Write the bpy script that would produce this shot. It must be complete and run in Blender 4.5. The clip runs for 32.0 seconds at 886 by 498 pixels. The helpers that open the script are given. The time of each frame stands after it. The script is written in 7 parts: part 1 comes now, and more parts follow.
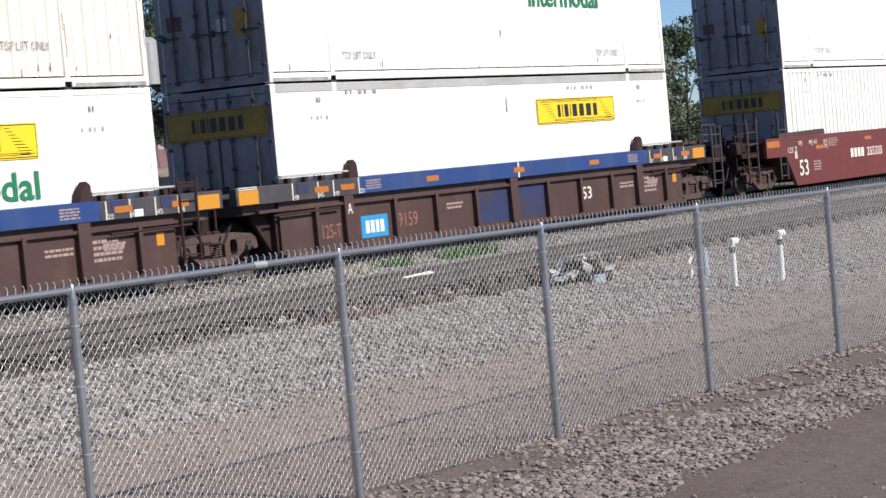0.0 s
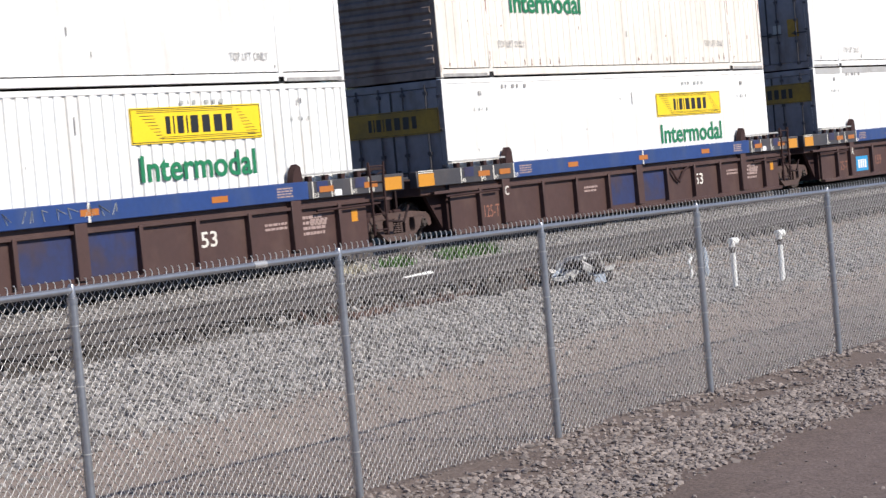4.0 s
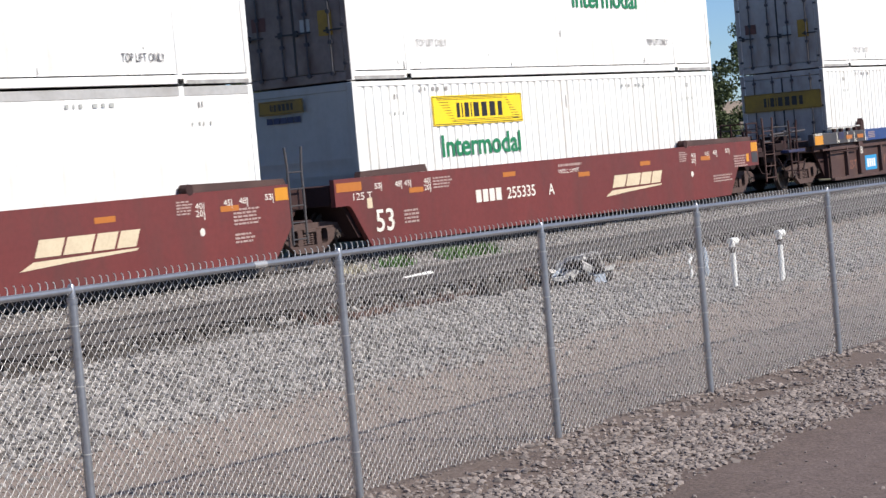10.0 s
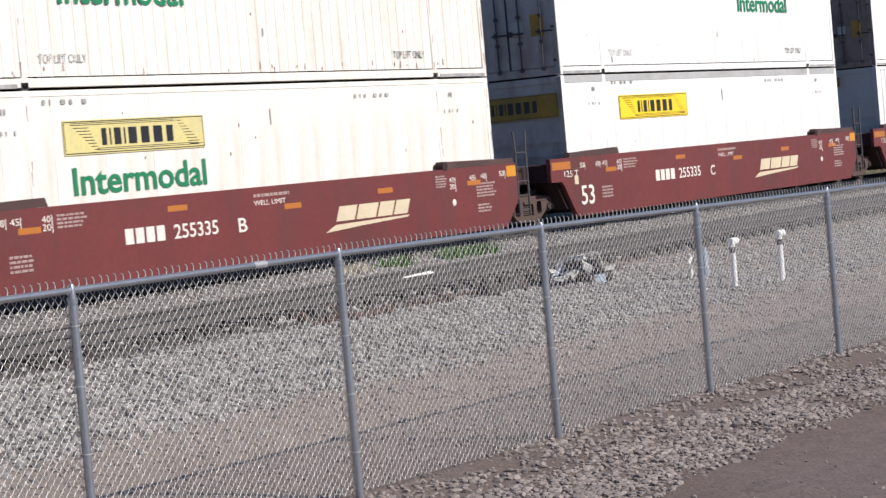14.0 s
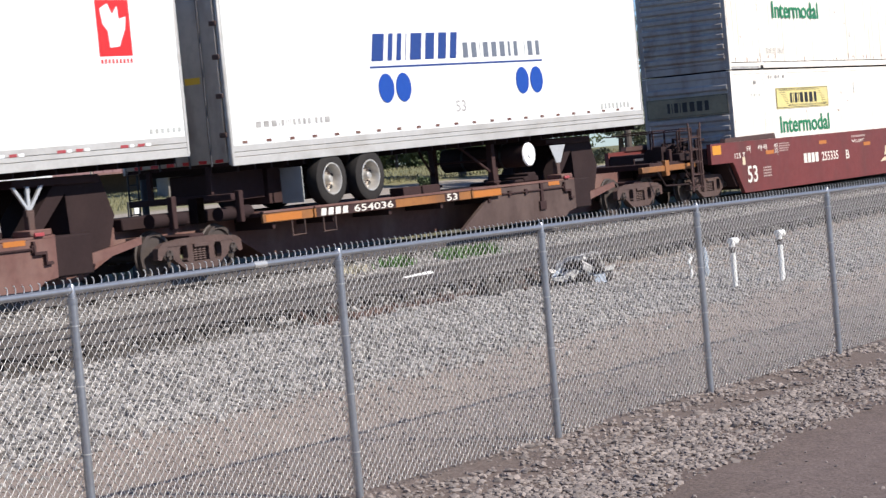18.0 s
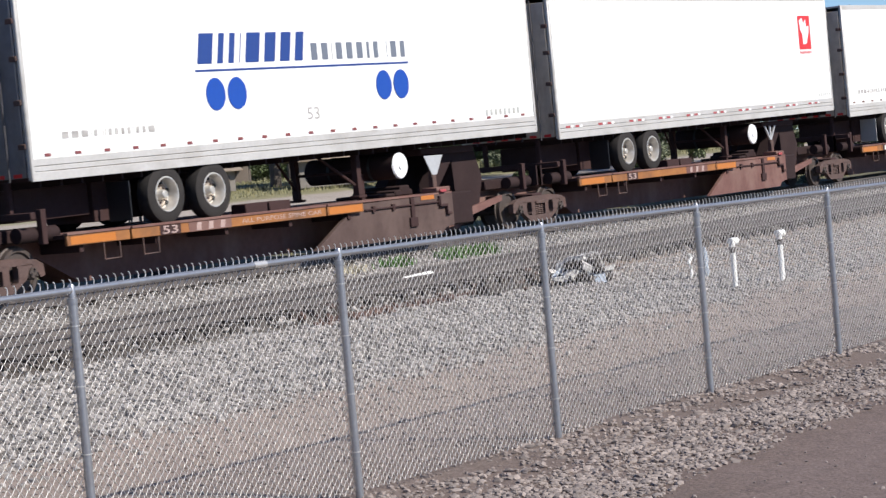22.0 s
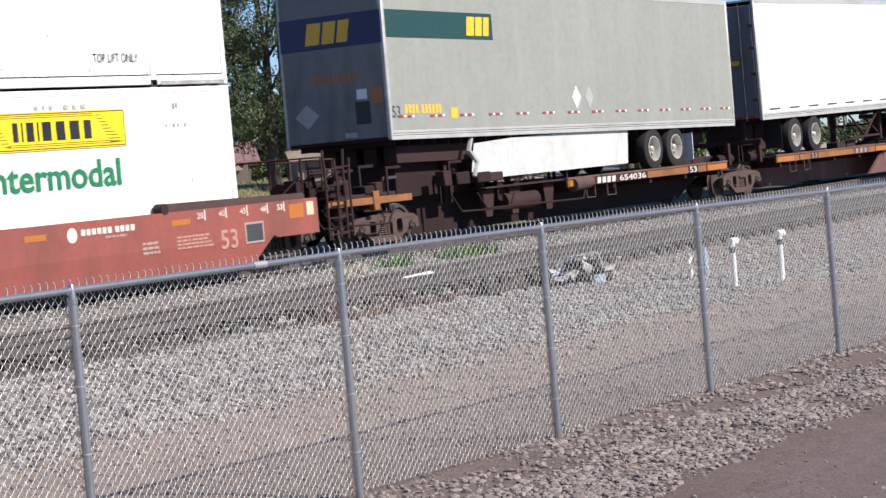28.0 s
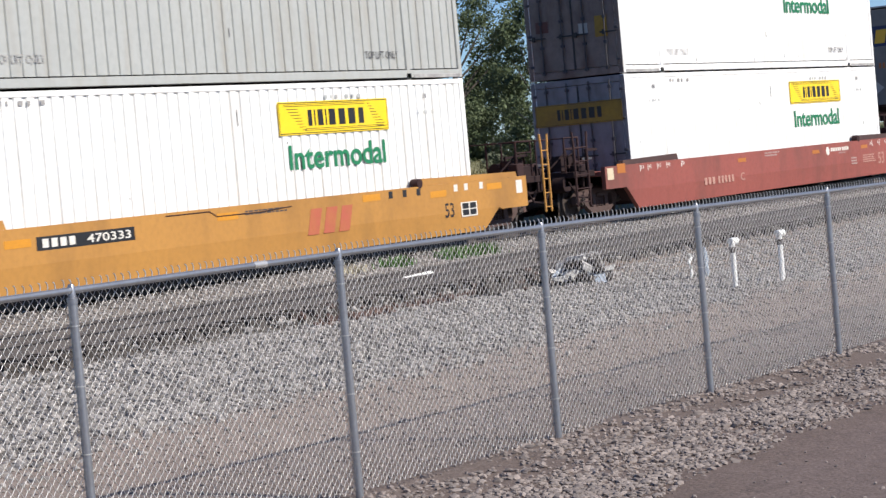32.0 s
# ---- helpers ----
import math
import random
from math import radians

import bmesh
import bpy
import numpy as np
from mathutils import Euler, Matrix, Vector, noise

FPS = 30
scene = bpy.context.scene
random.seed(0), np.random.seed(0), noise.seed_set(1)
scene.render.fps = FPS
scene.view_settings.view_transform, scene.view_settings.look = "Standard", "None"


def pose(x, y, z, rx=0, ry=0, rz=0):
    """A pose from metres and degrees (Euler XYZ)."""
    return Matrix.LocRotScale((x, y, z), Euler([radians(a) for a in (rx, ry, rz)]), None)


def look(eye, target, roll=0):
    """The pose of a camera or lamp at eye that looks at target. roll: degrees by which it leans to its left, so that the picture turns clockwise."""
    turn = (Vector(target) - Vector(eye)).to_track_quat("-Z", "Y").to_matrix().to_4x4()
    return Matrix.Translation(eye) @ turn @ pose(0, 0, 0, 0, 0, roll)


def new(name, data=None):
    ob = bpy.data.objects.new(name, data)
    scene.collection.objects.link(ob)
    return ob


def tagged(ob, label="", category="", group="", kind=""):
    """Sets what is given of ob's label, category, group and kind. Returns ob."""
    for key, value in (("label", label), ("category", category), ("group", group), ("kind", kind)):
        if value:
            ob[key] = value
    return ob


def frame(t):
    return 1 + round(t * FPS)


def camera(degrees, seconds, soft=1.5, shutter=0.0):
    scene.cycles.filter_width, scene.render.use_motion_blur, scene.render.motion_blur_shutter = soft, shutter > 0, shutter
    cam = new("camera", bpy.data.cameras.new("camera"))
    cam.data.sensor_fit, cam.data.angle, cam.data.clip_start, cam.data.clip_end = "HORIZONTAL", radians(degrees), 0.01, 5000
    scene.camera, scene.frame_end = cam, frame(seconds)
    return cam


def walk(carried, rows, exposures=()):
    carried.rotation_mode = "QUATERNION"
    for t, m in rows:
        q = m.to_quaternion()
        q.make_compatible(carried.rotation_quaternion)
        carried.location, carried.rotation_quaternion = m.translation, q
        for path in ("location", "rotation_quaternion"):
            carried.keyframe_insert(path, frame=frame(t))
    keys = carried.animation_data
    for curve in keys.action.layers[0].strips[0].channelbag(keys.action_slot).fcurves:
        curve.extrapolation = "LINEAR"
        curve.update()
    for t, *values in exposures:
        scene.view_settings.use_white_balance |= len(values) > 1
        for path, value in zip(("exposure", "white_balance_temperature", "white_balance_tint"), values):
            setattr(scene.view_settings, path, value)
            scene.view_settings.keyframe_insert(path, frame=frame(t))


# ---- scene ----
# World: x along the track (the train runs to +x), y away from the camera, z up, top of the main rails at 0.
EYE = (0.0, 0.0, 1.62)
cam = camera(23.01, 32.0, soft=1.4, shutter=0.15)
CAM_POSE = look(EYE, (EYE[0] + 8.40965, EYE[1] + 5.39596, EYE[2] - 0.401643), roll=-5.0375)
walk(cam, [(0.0, CAM_POSE), (32.0, CAM_POSE)], exposures=[(0.0, 0.40), (2.0, 0.43), (3.0, 0.38), (6.0, 0.40), (8.0, 0.54), (9.0, 0.50), (10.4, 0.40), (12.0, 0.36), (14.0, 0.35), (17.0, 0.53), (19.0, 0.60), (21.0, 0.59), (25.0, 0.62), (28.0, 0.62), (29.0, 0.70), (30.0, 0.54), (31.0, 0.47), (32.0, 0.44)])

# ---- light ----
SUN_TO = Vector((0.06, -1.0, 0.79)).normalized()
sun = new("sun", bpy.data.lights.new("sun", "SUN"))
sun.data.energy, sun.data.angle, sun.data.color = 4.5, radians(0.53), (1.0, 0.938, 0.858)
sun.matrix_basis = look((0, 0, 40), Vector((0, 0, 40)) - SUN_TO)
world = bpy.data.worlds.new("sky")
scene.world = world
world.use_nodes = True
wn = world.node_tree
sky = wn.nodes.new("ShaderNodeTexSky")
sky.sky_type, sky.sun_disc = "NISHITA", False
sky.sun_elevation = math.asin(SUN_TO.z)
sky.sun_rotation = math.atan2(SUN_TO.x, SUN_TO.y)
sky.altitude, sky.air_density, sky.dust_density, sky.ozone_density = 1500, 1.0, 0.2, 3.0
tint = wn.nodes.new("ShaderNodeMix")
tint.data_type, tint.blend_type = "RGBA", "MULTIPLY"
tint.inputs[0].default_value, tint.inputs[7].default_value = 1.0, (0.85, 1.04, 1.36, 1.0)
wn.links.new(sky.outputs[0], tint.inputs[6])
wn.links.new(tint.outputs[2], wn.nodes["Background"].inputs[0])
wn.nodes["Background"].inputs[1].default_value = 0.064

# ---- materials ----
MATS = {}


def rgb(c):
    return (c[0], c[1], c[2], 1.0)


def mat(name, col, col2=None, rough=0.6, metal=0.0, big=0.8, fine=18.0, amount=0.5, dirt=None, dirt_amount=0.0,
        dirt_scale=(1.5, 1.5, 1.5), bump=0.0, bump_scale=40.0, island=0.0, obj_random=0.0, rough_var=0.1, spec=0.5):
    """A painted or mineral surface: two scales of colour noise, streaks of dirt, fine relief."""
    if name in MATS:
        return MATS[name]
    m = bpy.data.materials.new(name)
    m.use_nodes = True
    nt = m.node_tree
    b = nt.nodes["Principled BSDF"]
    tc = nt.nodes.new("ShaderNodeTexCoord")

    def tex(scale, detail=4.0, stretch=None):
        n = nt.nodes.new("ShaderNodeTexNoise")
        n.inputs["Scale"].default_value, n.inputs["Detail"].default_value = scale, detail
        if stretch:
            mp = nt.nodes.new("ShaderNodeMapping")
            mp.inputs["Scale"].default_value = stretch
            nt.links.new(tc.outputs["Object"], mp.inputs[0])
            nt.links.new(mp.outputs[0], n.inputs["Vector"])
        else:
            nt.links.new(tc.outputs["Object"], n.inputs["Vector"])
        return n.outputs[0]

    def mix(fac, a, c):
        n = nt.nodes.new("ShaderNodeMix")
        n.data_type = "RGBA"
        for sock, v in ((n.inputs[0], fac), (n.inputs[6], a), (n.inputs[7], c)):
            if isinstance(v, (int, float)):
                sock.default_value = v
            elif isinstance(v, tuple):
                sock.default_value = rgb(v)
            else:
                nt.links.new(v, sock)
        return n.outputs[2]

    def ramp(v, lo, hi):
        n = nt.nodes.new("ShaderNodeMapRange")
        n.inputs[1].default_value, n.inputs[2].default_value = lo, hi
        nt.links.new(v, n.inputs[0])
        return n.outputs[0]

    def times(v, k):
        n = nt.nodes.new("ShaderNodeMath")
        n.operation = "MULTIPLY"
        nt.links.new(v, n.inputs[0])
        n.inputs[1].default_value = k
        return n.outputs[0]

    col2 = col2 or tuple(0.72 * x for x in col)
    c = mix(times(ramp(tex(big), 0.35, 0.7), amount), col, col2)
    c = mix(times(ramp(tex(fine, 6.0), 0.4, 0.75), amount * 0.7), c, tuple(0.8 * x for x in col2))
    if dirt:
        c = mix(times(ramp(tex(1.0, 6.0, dirt_scale), 0.5, 0.72), dirt_amount), c, dirt)
    if island:
        g = nt.nodes.new("ShaderNodeNewGeometry")
        c = mix(times(g.outputs["Random Per Island"], island), c, tuple(0.42 * x for x in col))
    if obj_random:
        g = nt.nodes.new("ShaderNodeObjectInfo")
        c = mix(times(g.outputs["Random"], obj_random), c, tuple(0.45 * x for x in col))
    nt.links.new(c, b.inputs["Base Color"])
    n = nt.nodes.new("ShaderNodeMapRange")
    n.inputs[3].default_value, n.inputs[4].default_value = max(0.05, rough - rough_var), min(1.0, rough + rough_var)
    nt.links.new(tex(fine * 0.4), n.inputs[0])
    nt.links.new(n.outputs[0], b.inputs["Roughness"])
    b.inputs["Metallic"].default_value = metal
    b.inputs["Specular IOR Level"].default_value = spec
    if bump:
        bn = nt.nodes.new("ShaderNodeBump")
        bn.inputs["Strength"].default_value = bump
        bn.inputs["Distance"].default_value = 0.02
        nt.links.new(tex(bump_scale, 6.0), bn.inputs["Height"])
        nt.links.new(bn.outputs[0], b.inputs["Normal"])
    MATS[name] = m
    return m


STREAK = (3.0, 3.0, 0.35)
M_WHITE = mat("white_container_paint", (0.80, 0.80, 0.78), (0.74, 0.73, 0.70), 0.5, big=0.5, fine=7, amount=0.5, dirt=(0.42, 0.36, 0.29), dirt_amount=0.38, dirt_scale=STREAK, bump=0.08, bump_scale=9)
M_CREAM = mat("aged_cream_container_paint", (0.76, 0.725, 0.66), (0.71, 0.66, 0.59), 0.55, big=0.6, fine=9, amount=0.5, dirt=(0.42, 0.33, 0.25), dirt_amount=0.3, dirt_scale=STREAK, bump=0.1, bump_scale=9)
M_GREY = mat("pale_grey_container_paint", (0.40, 0.41, 0.39), (0.355, 0.365, 0.345), 0.55, big=0.5, fine=9, amount=0.5, dirt=(0.3, 0.27, 0.22), dirt_amount=0.4, dirt_scale=STREAK, bump=0.1, bump_scale=9)
# M_DOOR and M_DOOR_DIM carry the end walls' shade in their base, under dirt.
M_DOOR = mat("shaded_dirty_white_door_paint", (0.44, 0.42, 0.395), (0.32, 0.295, 0.275), 0.55, big=0.9, fine=7, amount=0.8, dirt=(0.19, 0.14, 0.11), dirt_amount=0.8, dirt_scale=(2.2, 2.2, 0.7), bump=0.1, bump_scale=8)
M_DOOR_DIM = mat("shade_dimmed_door_paint", (0.26, 0.265, 0.295), (0.185, 0.18, 0.19), 0.55, big=0.9, fine=7, amount=0.8, dirt=(0.115, 0.085, 0.07), dirt_amount=0.8, dirt_scale=(2.2, 2.2, 0.7), bump=0.1, bump_scale=8)
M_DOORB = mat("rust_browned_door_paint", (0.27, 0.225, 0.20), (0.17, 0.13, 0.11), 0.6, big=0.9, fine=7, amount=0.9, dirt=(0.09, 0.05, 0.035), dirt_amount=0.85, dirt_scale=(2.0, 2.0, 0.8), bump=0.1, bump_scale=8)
M_ALU = mat("trailer_white_panel", (0.80, 0.80, 0.79), (0.76, 0.76, 0.75), 0.38, big=0.3, fine=5, amount=0.35, dirt=(0.5, 0.47, 0.42), dirt_amount=0.25, dirt_scale=STREAK)
M_TRAILERGREY = mat("weathered_grey_trailer_panel", (0.295, 0.298, 0.262), (0.255, 0.26, 0.23), 0.45, big=0.5, fine=6, amount=0.6, dirt=(0.36, 0.36, 0.33), dirt_amount=0.3, dirt_scale=(2.2, 2.2, 0.25))
M_RAIL_ALU = mat("trailer_aluminium_rail", (0.50, 0.49, 0.47), (0.42, 0.41, 0.39), 0.5, 0.2, big=2, fine=14, dirt=(0.27, 0.24, 0.21), dirt_amount=0.4, dirt_scale=(1.0, 1.0, 3.0))
M_YELLOW = mat("yellow_sign_vinyl", (0.85, 0.60, 0.015), (0.80, 0.54, 0.012), 0.45, big=2, fine=20, amount=0.3, dirt=(0.5, 0.4, 0.15), dirt_amount=0.15)
M_BLACK = mat("black_vinyl", (0.012, 0.012, 0.014), (0.03, 0.03, 0.03), 0.5, amount=0.4)
M_GREEN = mat("green_lettering_vinyl", (0.012, 0.17, 0.07), (0.02, 0.22, 0.10), 0.5, amount=0.4)
M_GREY_TXT = mat("faded_grey_lettering", (0.23, 0.22, 0.21), (0.45, 0.44, 0.42), 0.6, big=6, fine=30, amount=0.9)
M_WHITE_TXT = mat("white_stencil_paint", (0.72, 0.69, 0.62), (0.58, 0.53, 0.46), 0.6, big=5, fine=30, amount=0.6)
M_STENCIL = mat("faded_small_stencil", (0.40, 0.30, 0.27), (0.30, 0.20, 0.175), 0.6, big=5, fine=30, amount=0.6)
M_CREAM_LOGO = mat("cream_logo_paint", (0.62, 0.52, 0.36), (0.54, 0.44, 0.30), 0.6, big=3, fine=24, amount=0.5)
M_REFLECT = mat("orange_reflector_tape", (0.44, 0.15, 0.025), (0.37, 0.125, 0.025), 0.4, big=8, fine=30, amount=0.4)
M_AMBER = mat("amber_reflector_tape", (0.60, 0.26, 0.02), (0.52, 0.21, 0.02), 0.4, big=8, fine=30, amount=0.4)
M_PINK_TXT = mat("ghosted_pink_stencil", (0.46, 0.27, 0.21), (0.38, 0.19, 0.15), 0.65, big=4, fine=25, amount=0.7)
M_OXIDE = mat("brick_red_car_paint", (0.162, 0.0325, 0.0285), (0.124, 0.027, 0.0245), 0.55, big=0.6, fine=10, amount=0.7, dirt=(0.075, 0.036, 0.030), dirt_amount=0.6, dirt_scale=(1.2, 1.2, 0.4), bump=0.06, bump_scale=14)
M_FADEDRED = mat("faded_red_car_paint", (0.30, 0.082, 0.062), (0.25, 0.07, 0.054), 0.6, big=0.5, fine=10, amount=0.7, dirt=(0.13, 0.055, 0.04), dirt_amount=0.7, dirt_scale=(1.0, 1.0, 0.4), bump=0.06, bump_scale=14)
M_OCHRE = mat("ochre_yellow_car_paint", (0.46, 0.225, 0.05), (0.38, 0.185, 0.045), 0.55, big=0.5, fine=10, amount=0.6, dirt=(0.2, 0.10, 0.03), dirt_amount=0.6, dirt_scale=(1.0, 1.0, 0.35), bump=0.06, bump_scale=14)
M_BROWN = mat("dark_brown_well_paint", (0.072, 0.036, 0.030), (0.058, 0.030, 0.026), 0.65, big=0.7, fine=9, amount=0.7, dirt=(0.11, 0.065, 0.05), dirt_amount=0.5, bump=0.08, bump_scale=14)
M_BLUE = mat("deep_blue_car_paint", (0.020, 0.055, 0.20), (0.018, 0.045, 0.15), 0.5, big=0.8, fine=10, amount=0.6, dirt=(0.07, 0.09, 0.13), dirt_amount=0.5, dirt_scale=(1.2, 1.2, 0.5))
M_CHAR = mat("charcoal_car_paint", (0.055, 0.053, 0.060), (0.04, 0.038, 0.042), 0.6, big=1, fine=10, amount=0.6, dirt=(0.10, 0.08, 0.07), dirt_amount=0.5)
M_BLUEPATCH = mat("worn_dark_blue_panel", (0.022, 0.036, 0.12), (0.03, 0.028, 0.06), 0.6, big=1.6, fine=8, amount=0.9, dirt=(0.06, 0.035, 0.03), dirt_amount=0.8)
M_CYAN = mat("bright_blue_plate", (0.03, 0.28, 0.55), (0.025, 0.25, 0.5), 0.5, amount=0.3)
M_IRON = mat("grimy_cast_iron", (0.108, 0.072, 0.064), (0.07, 0.045, 0.039), 0.8, 0.1, big=3, fine=25, amount=0.8, dirt=(0.14, 0.075, 0.06), dirt_amount=0.6, spec=0.3, bump=0.25, bump_scale=30)
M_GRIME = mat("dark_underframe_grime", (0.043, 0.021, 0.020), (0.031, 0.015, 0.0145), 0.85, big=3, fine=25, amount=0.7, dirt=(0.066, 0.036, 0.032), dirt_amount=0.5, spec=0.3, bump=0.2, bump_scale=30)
M_STEEL = mat("worn_wheel_steel", (0.075, 0.058, 0.05), (0.05, 0.038, 0.033), 0.65, 0.2, big=4, fine=25, amount=0.6)
M_SPINE = mat("rust_brown_spine_paint", (0.160, 0.082, 0.069), (0.122, 0.060, 0.051), 0.75, big=0.9, fine=9, amount=0.8, dirt=(0.25, 0.17, 0.14), dirt_amount=0.5, dirt_scale=(1.2, 1.2, 0.5), spec=0.3, bump=0.1, bump_scale=14)
M_DECK = mat("orange_deck_edge_paint", (0.31, 0.125, 0.03), (0.22, 0.085, 0.028), 0.65, big=1.0, fine=9, amount=0.8, dirt=(0.12, 0.06, 0.03), dirt_amount=0.8, dirt_scale=(1.2, 1.2, 1.2))
M_TYRE = mat("tyre_rubber", spec=0.2, col=(0.024, 0.022, 0.022), col2=(0.04, 0.036, 0.033), rough=0.85, big=4, fine=30, amount=0.7, bump=0.2, bump_scale=40)
M_RIM = mat("polished_wheel_rim", (0.66, 0.64, 0.60), (0.48, 0.45, 0.40), 0.35, 0.5, big=6, fine=30, amount=0.4, dirt=(0.28, 0.2, 0.12), dirt_amount=0.4)
M_RUSTRIM = mat("rusty_wheel_disc", (0.42, 0.37, 0.31), (0.28, 0.23, 0.18), 0.5, 0.3, big=6, fine=25, amount=0.8)
M_GALV = mat("galvanised_steel", (0.385, 0.392, 0.41), (0.29, 0.292, 0.305), 0.36, 0.75, big=3, fine=30, amount=0.5)
M_WIRE = mat("galvanised_wire", (0.60, 0.59, 0.57), (0.48, 0.47, 0.455), 0.4, 0.6, big=6, fine=40, amount=0.5)
M_RAIL = mat("rusty_rail_steel", (0.130, 0.115, 0.108), (0.08, 0.07, 0.066), 0.65, 0.2, big=5, fine=30, amount=0.9, dirt=(0.18, 0.158, 0.145), dirt_amount=0.5, dirt_scale=(0.8, 3.0, 3.0), spec=0.3)
M_TIE = mat("weathered_tie_timber", (0.070, 0.058, 0.050), (0.04, 0.033, 0.029), 0.85, big=3, fine=22, amount=0.8, bump=0.4, bump_scale=30, obj_random=0.5)
M_PVC = mat("white_pvc_pipe", (0.80, 0.80, 0.77), (0.72, 0.71, 0.67), 0.4, big=4, fine=20, amount=0.4)
M_CONC = mat("broken_concrete", (0.52, 0.50, 0.475), (0.38, 0.365, 0.345), 0.85, big=3, fine=18, amount=0.6, bump=0.3, bump_scale=20)
M_ROCK = mat("grey_ballast_stone", (0.395, 0.367, 0.340), (0.275, 0.251, 0.230), 0.85, big=5, fine=30, amount=0.6, island=1.0, bump=0.2, bump_scale=35)
M_ROCK2 = mat("reddish_shoulder_stone", (0.34, 0.288, 0.260), (0.245, 0.20, 0.176), 0.85, big=5, fine=30, amount=0.7, island=0.85, bump=0.2, bump_scale=35)
M_BARK = mat("tree_bark", (0.12, 0.10, 0.085), (0.07, 0.058, 0.05), 0.9, big=3, fine=18, amount=0.8, bump=0.5, bump_scale=18)
M_PALE_BARK = mat("bleached_bare_wood", (0.33, 0.30, 0.265), (0.25, 0.22, 0.19), 0.85, big=3, fine=18, amount=0.6)
M_LEAF = mat("broad_green_leaves", (0.118, 0.152, 0.074), (0.082, 0.112, 0.052), 0.65, big=0.5, fine=3, amount=0.8, island=0.65, spec=0.25)
M_LEAF2 = mat("grey_green_leaves", (0.23, 0.26, 0.175), (0.185, 0.21, 0.135), 0.65, big=0.5, fine=3, amount=0.8, island=0.6, spec=0.25)
M_WEED = mat("fresh_green_weeds", (0.09, 0.20, 0.035), (0.06, 0.15, 0.03), 0.6, big=0.5, fine=3, amount=0.6, island=0.5)
# Track stone darkened to deepen the shade behind the near rail.
M_ROCK3 = mat("rail_shade_track_stone", (0.175, 0.155, 0.142), (0.12, 0.105, 0.095), 0.85, big=5, fine=30, amount=0.6, island=0.85, bump=0.2, bump_scale=35)
M_GRASS = mat("dry_green_grass", (0.21, 0.21, 0.10), (0.28, 0.25, 0.14), 0.8, big=0.4, fine=5, amount=0.8, island=0.5)
M_ROOF = mat("faded_red_roof", (0.29, 0.165, 0.148), (0.23, 0.13, 0.118), 0.6, big=0.7, fine=8, amount=0.6)
M_SIDING = mat("dim_wood_siding", (0.16, 0.13, 0.11), (0.12, 0.10, 0.085), 0.8, big=1, fine=10, amount=0.6)
M_PALEWALL = mat("pale_stucco_wall", (0.55, 0.50, 0.44), (0.48, 0.43, 0.38), 0.85, big=1, fine=8, amount=0.5)
M_SHEDWALL = mat("weathered_shed_boards", (0.26, 0.235, 0.205), (0.19, 0.17, 0.15), 0.85, big=1.5, fine=8, amount=0.7)
M_TANROOF = mat("tattered_tan_roofing", (0.36, 0.29, 0.22), (0.22, 0.17, 0.13), 0.85, big=2.5, fine=8, amount=0.9)
M_VANW = mat("white_vehicle_paint", (0.80, 0.80, 0.80), (0.76, 0.76, 0.76), 0.3, amount=0.3)
M_GLASS = mat("dark_window_glass", (0.02, 0.025, 0.03), (0.015, 0.02, 0.025), 0.1, amount=0.2, rough_var=0.03)
M_SILVER = mat("silver_signal_paint", (0.50, 0.51, 0.52), (0.42, 0.43, 0.44), 0.45, 0.35, big=2, fine=12, amount=0.5)
M_DARKSTEEL = mat("dark_painted_steel", (0.03, 0.032, 0.035), (0.05, 0.05, 0.05), 0.6, 0.2, big=3, fine=15, amount=0.5)
M_LOGO_MID = mat("mid_blue_vinyl", (0.014, 0.045, 0.20), (0.014, 0.04, 0.18), 0.45, amount=0.25)
M_LOGO_GREY = mat("slate_grey_vinyl", (0.13, 0.15, 0.19), (0.11, 0.13, 0.16), 0.5, amount=0.3)
M_LOGO_BLUE = mat("royal_blue_vinyl", (0.005, 0.055, 0.32), (0.005, 0.05, 0.28), 0.45, amount=0.25)
M_NAVY = mat("navy_vinyl", (0.014, 0.025, 0.09), (0.014, 0.022, 0.08), 0.45, amount=0.25)
M_RED = mat("red_vinyl", (0.55, 0.02, 0.02), (0.5, 0.02, 0.02), 0.45, amount=0.3)
# Sign yellow darkened for the shaded container ends, with dirt over it.
M_SHADED_YELLOW = mat("shaded_grimy_mustard_sign", (0.36, 0.225, 0.025), (0.25, 0.15, 0.02), 0.6, big=2, fine=12, amount=0.7, dirt=(0.12, 0.09, 0.04), dirt_amount=0.5)
M_PALEYELLOW = mat("sun_faded_yellow_vinyl", (0.66, 0.56, 0.22), (0.56, 0.48, 0.22), 0.55, big=2, fine=14, amount=0.6, dirt=(0.45, 0.40, 0.28), dirt_amount=0.4)
M_RUSTTXT = mat("rust_coloured_stencil", (0.30, 0.13, 0.085), (0.22, 0.09, 0.06), 0.7, big=5, fine=20, amount=0.6)
M_FADERED = mat("faded_red_paint", (0.42, 0.10, 0.06), (0.42, 0.14, 0.05), 0.6, big=3, fine=14, amount=0.7)
# Door base darkened to hold the shade between trailers; the streaks are grime.
M_TDOOR = mat("shaded_grimy_trailer_door", (0.17, 0.175, 0.19), (0.12, 0.12, 0.13), 0.5, big=0.9, fine=7, amount=0.7, dirt=(0.08, 0.065, 0.055), dirt_amount=0.6, dirt_scale=(2.2, 2.2, 0.7))
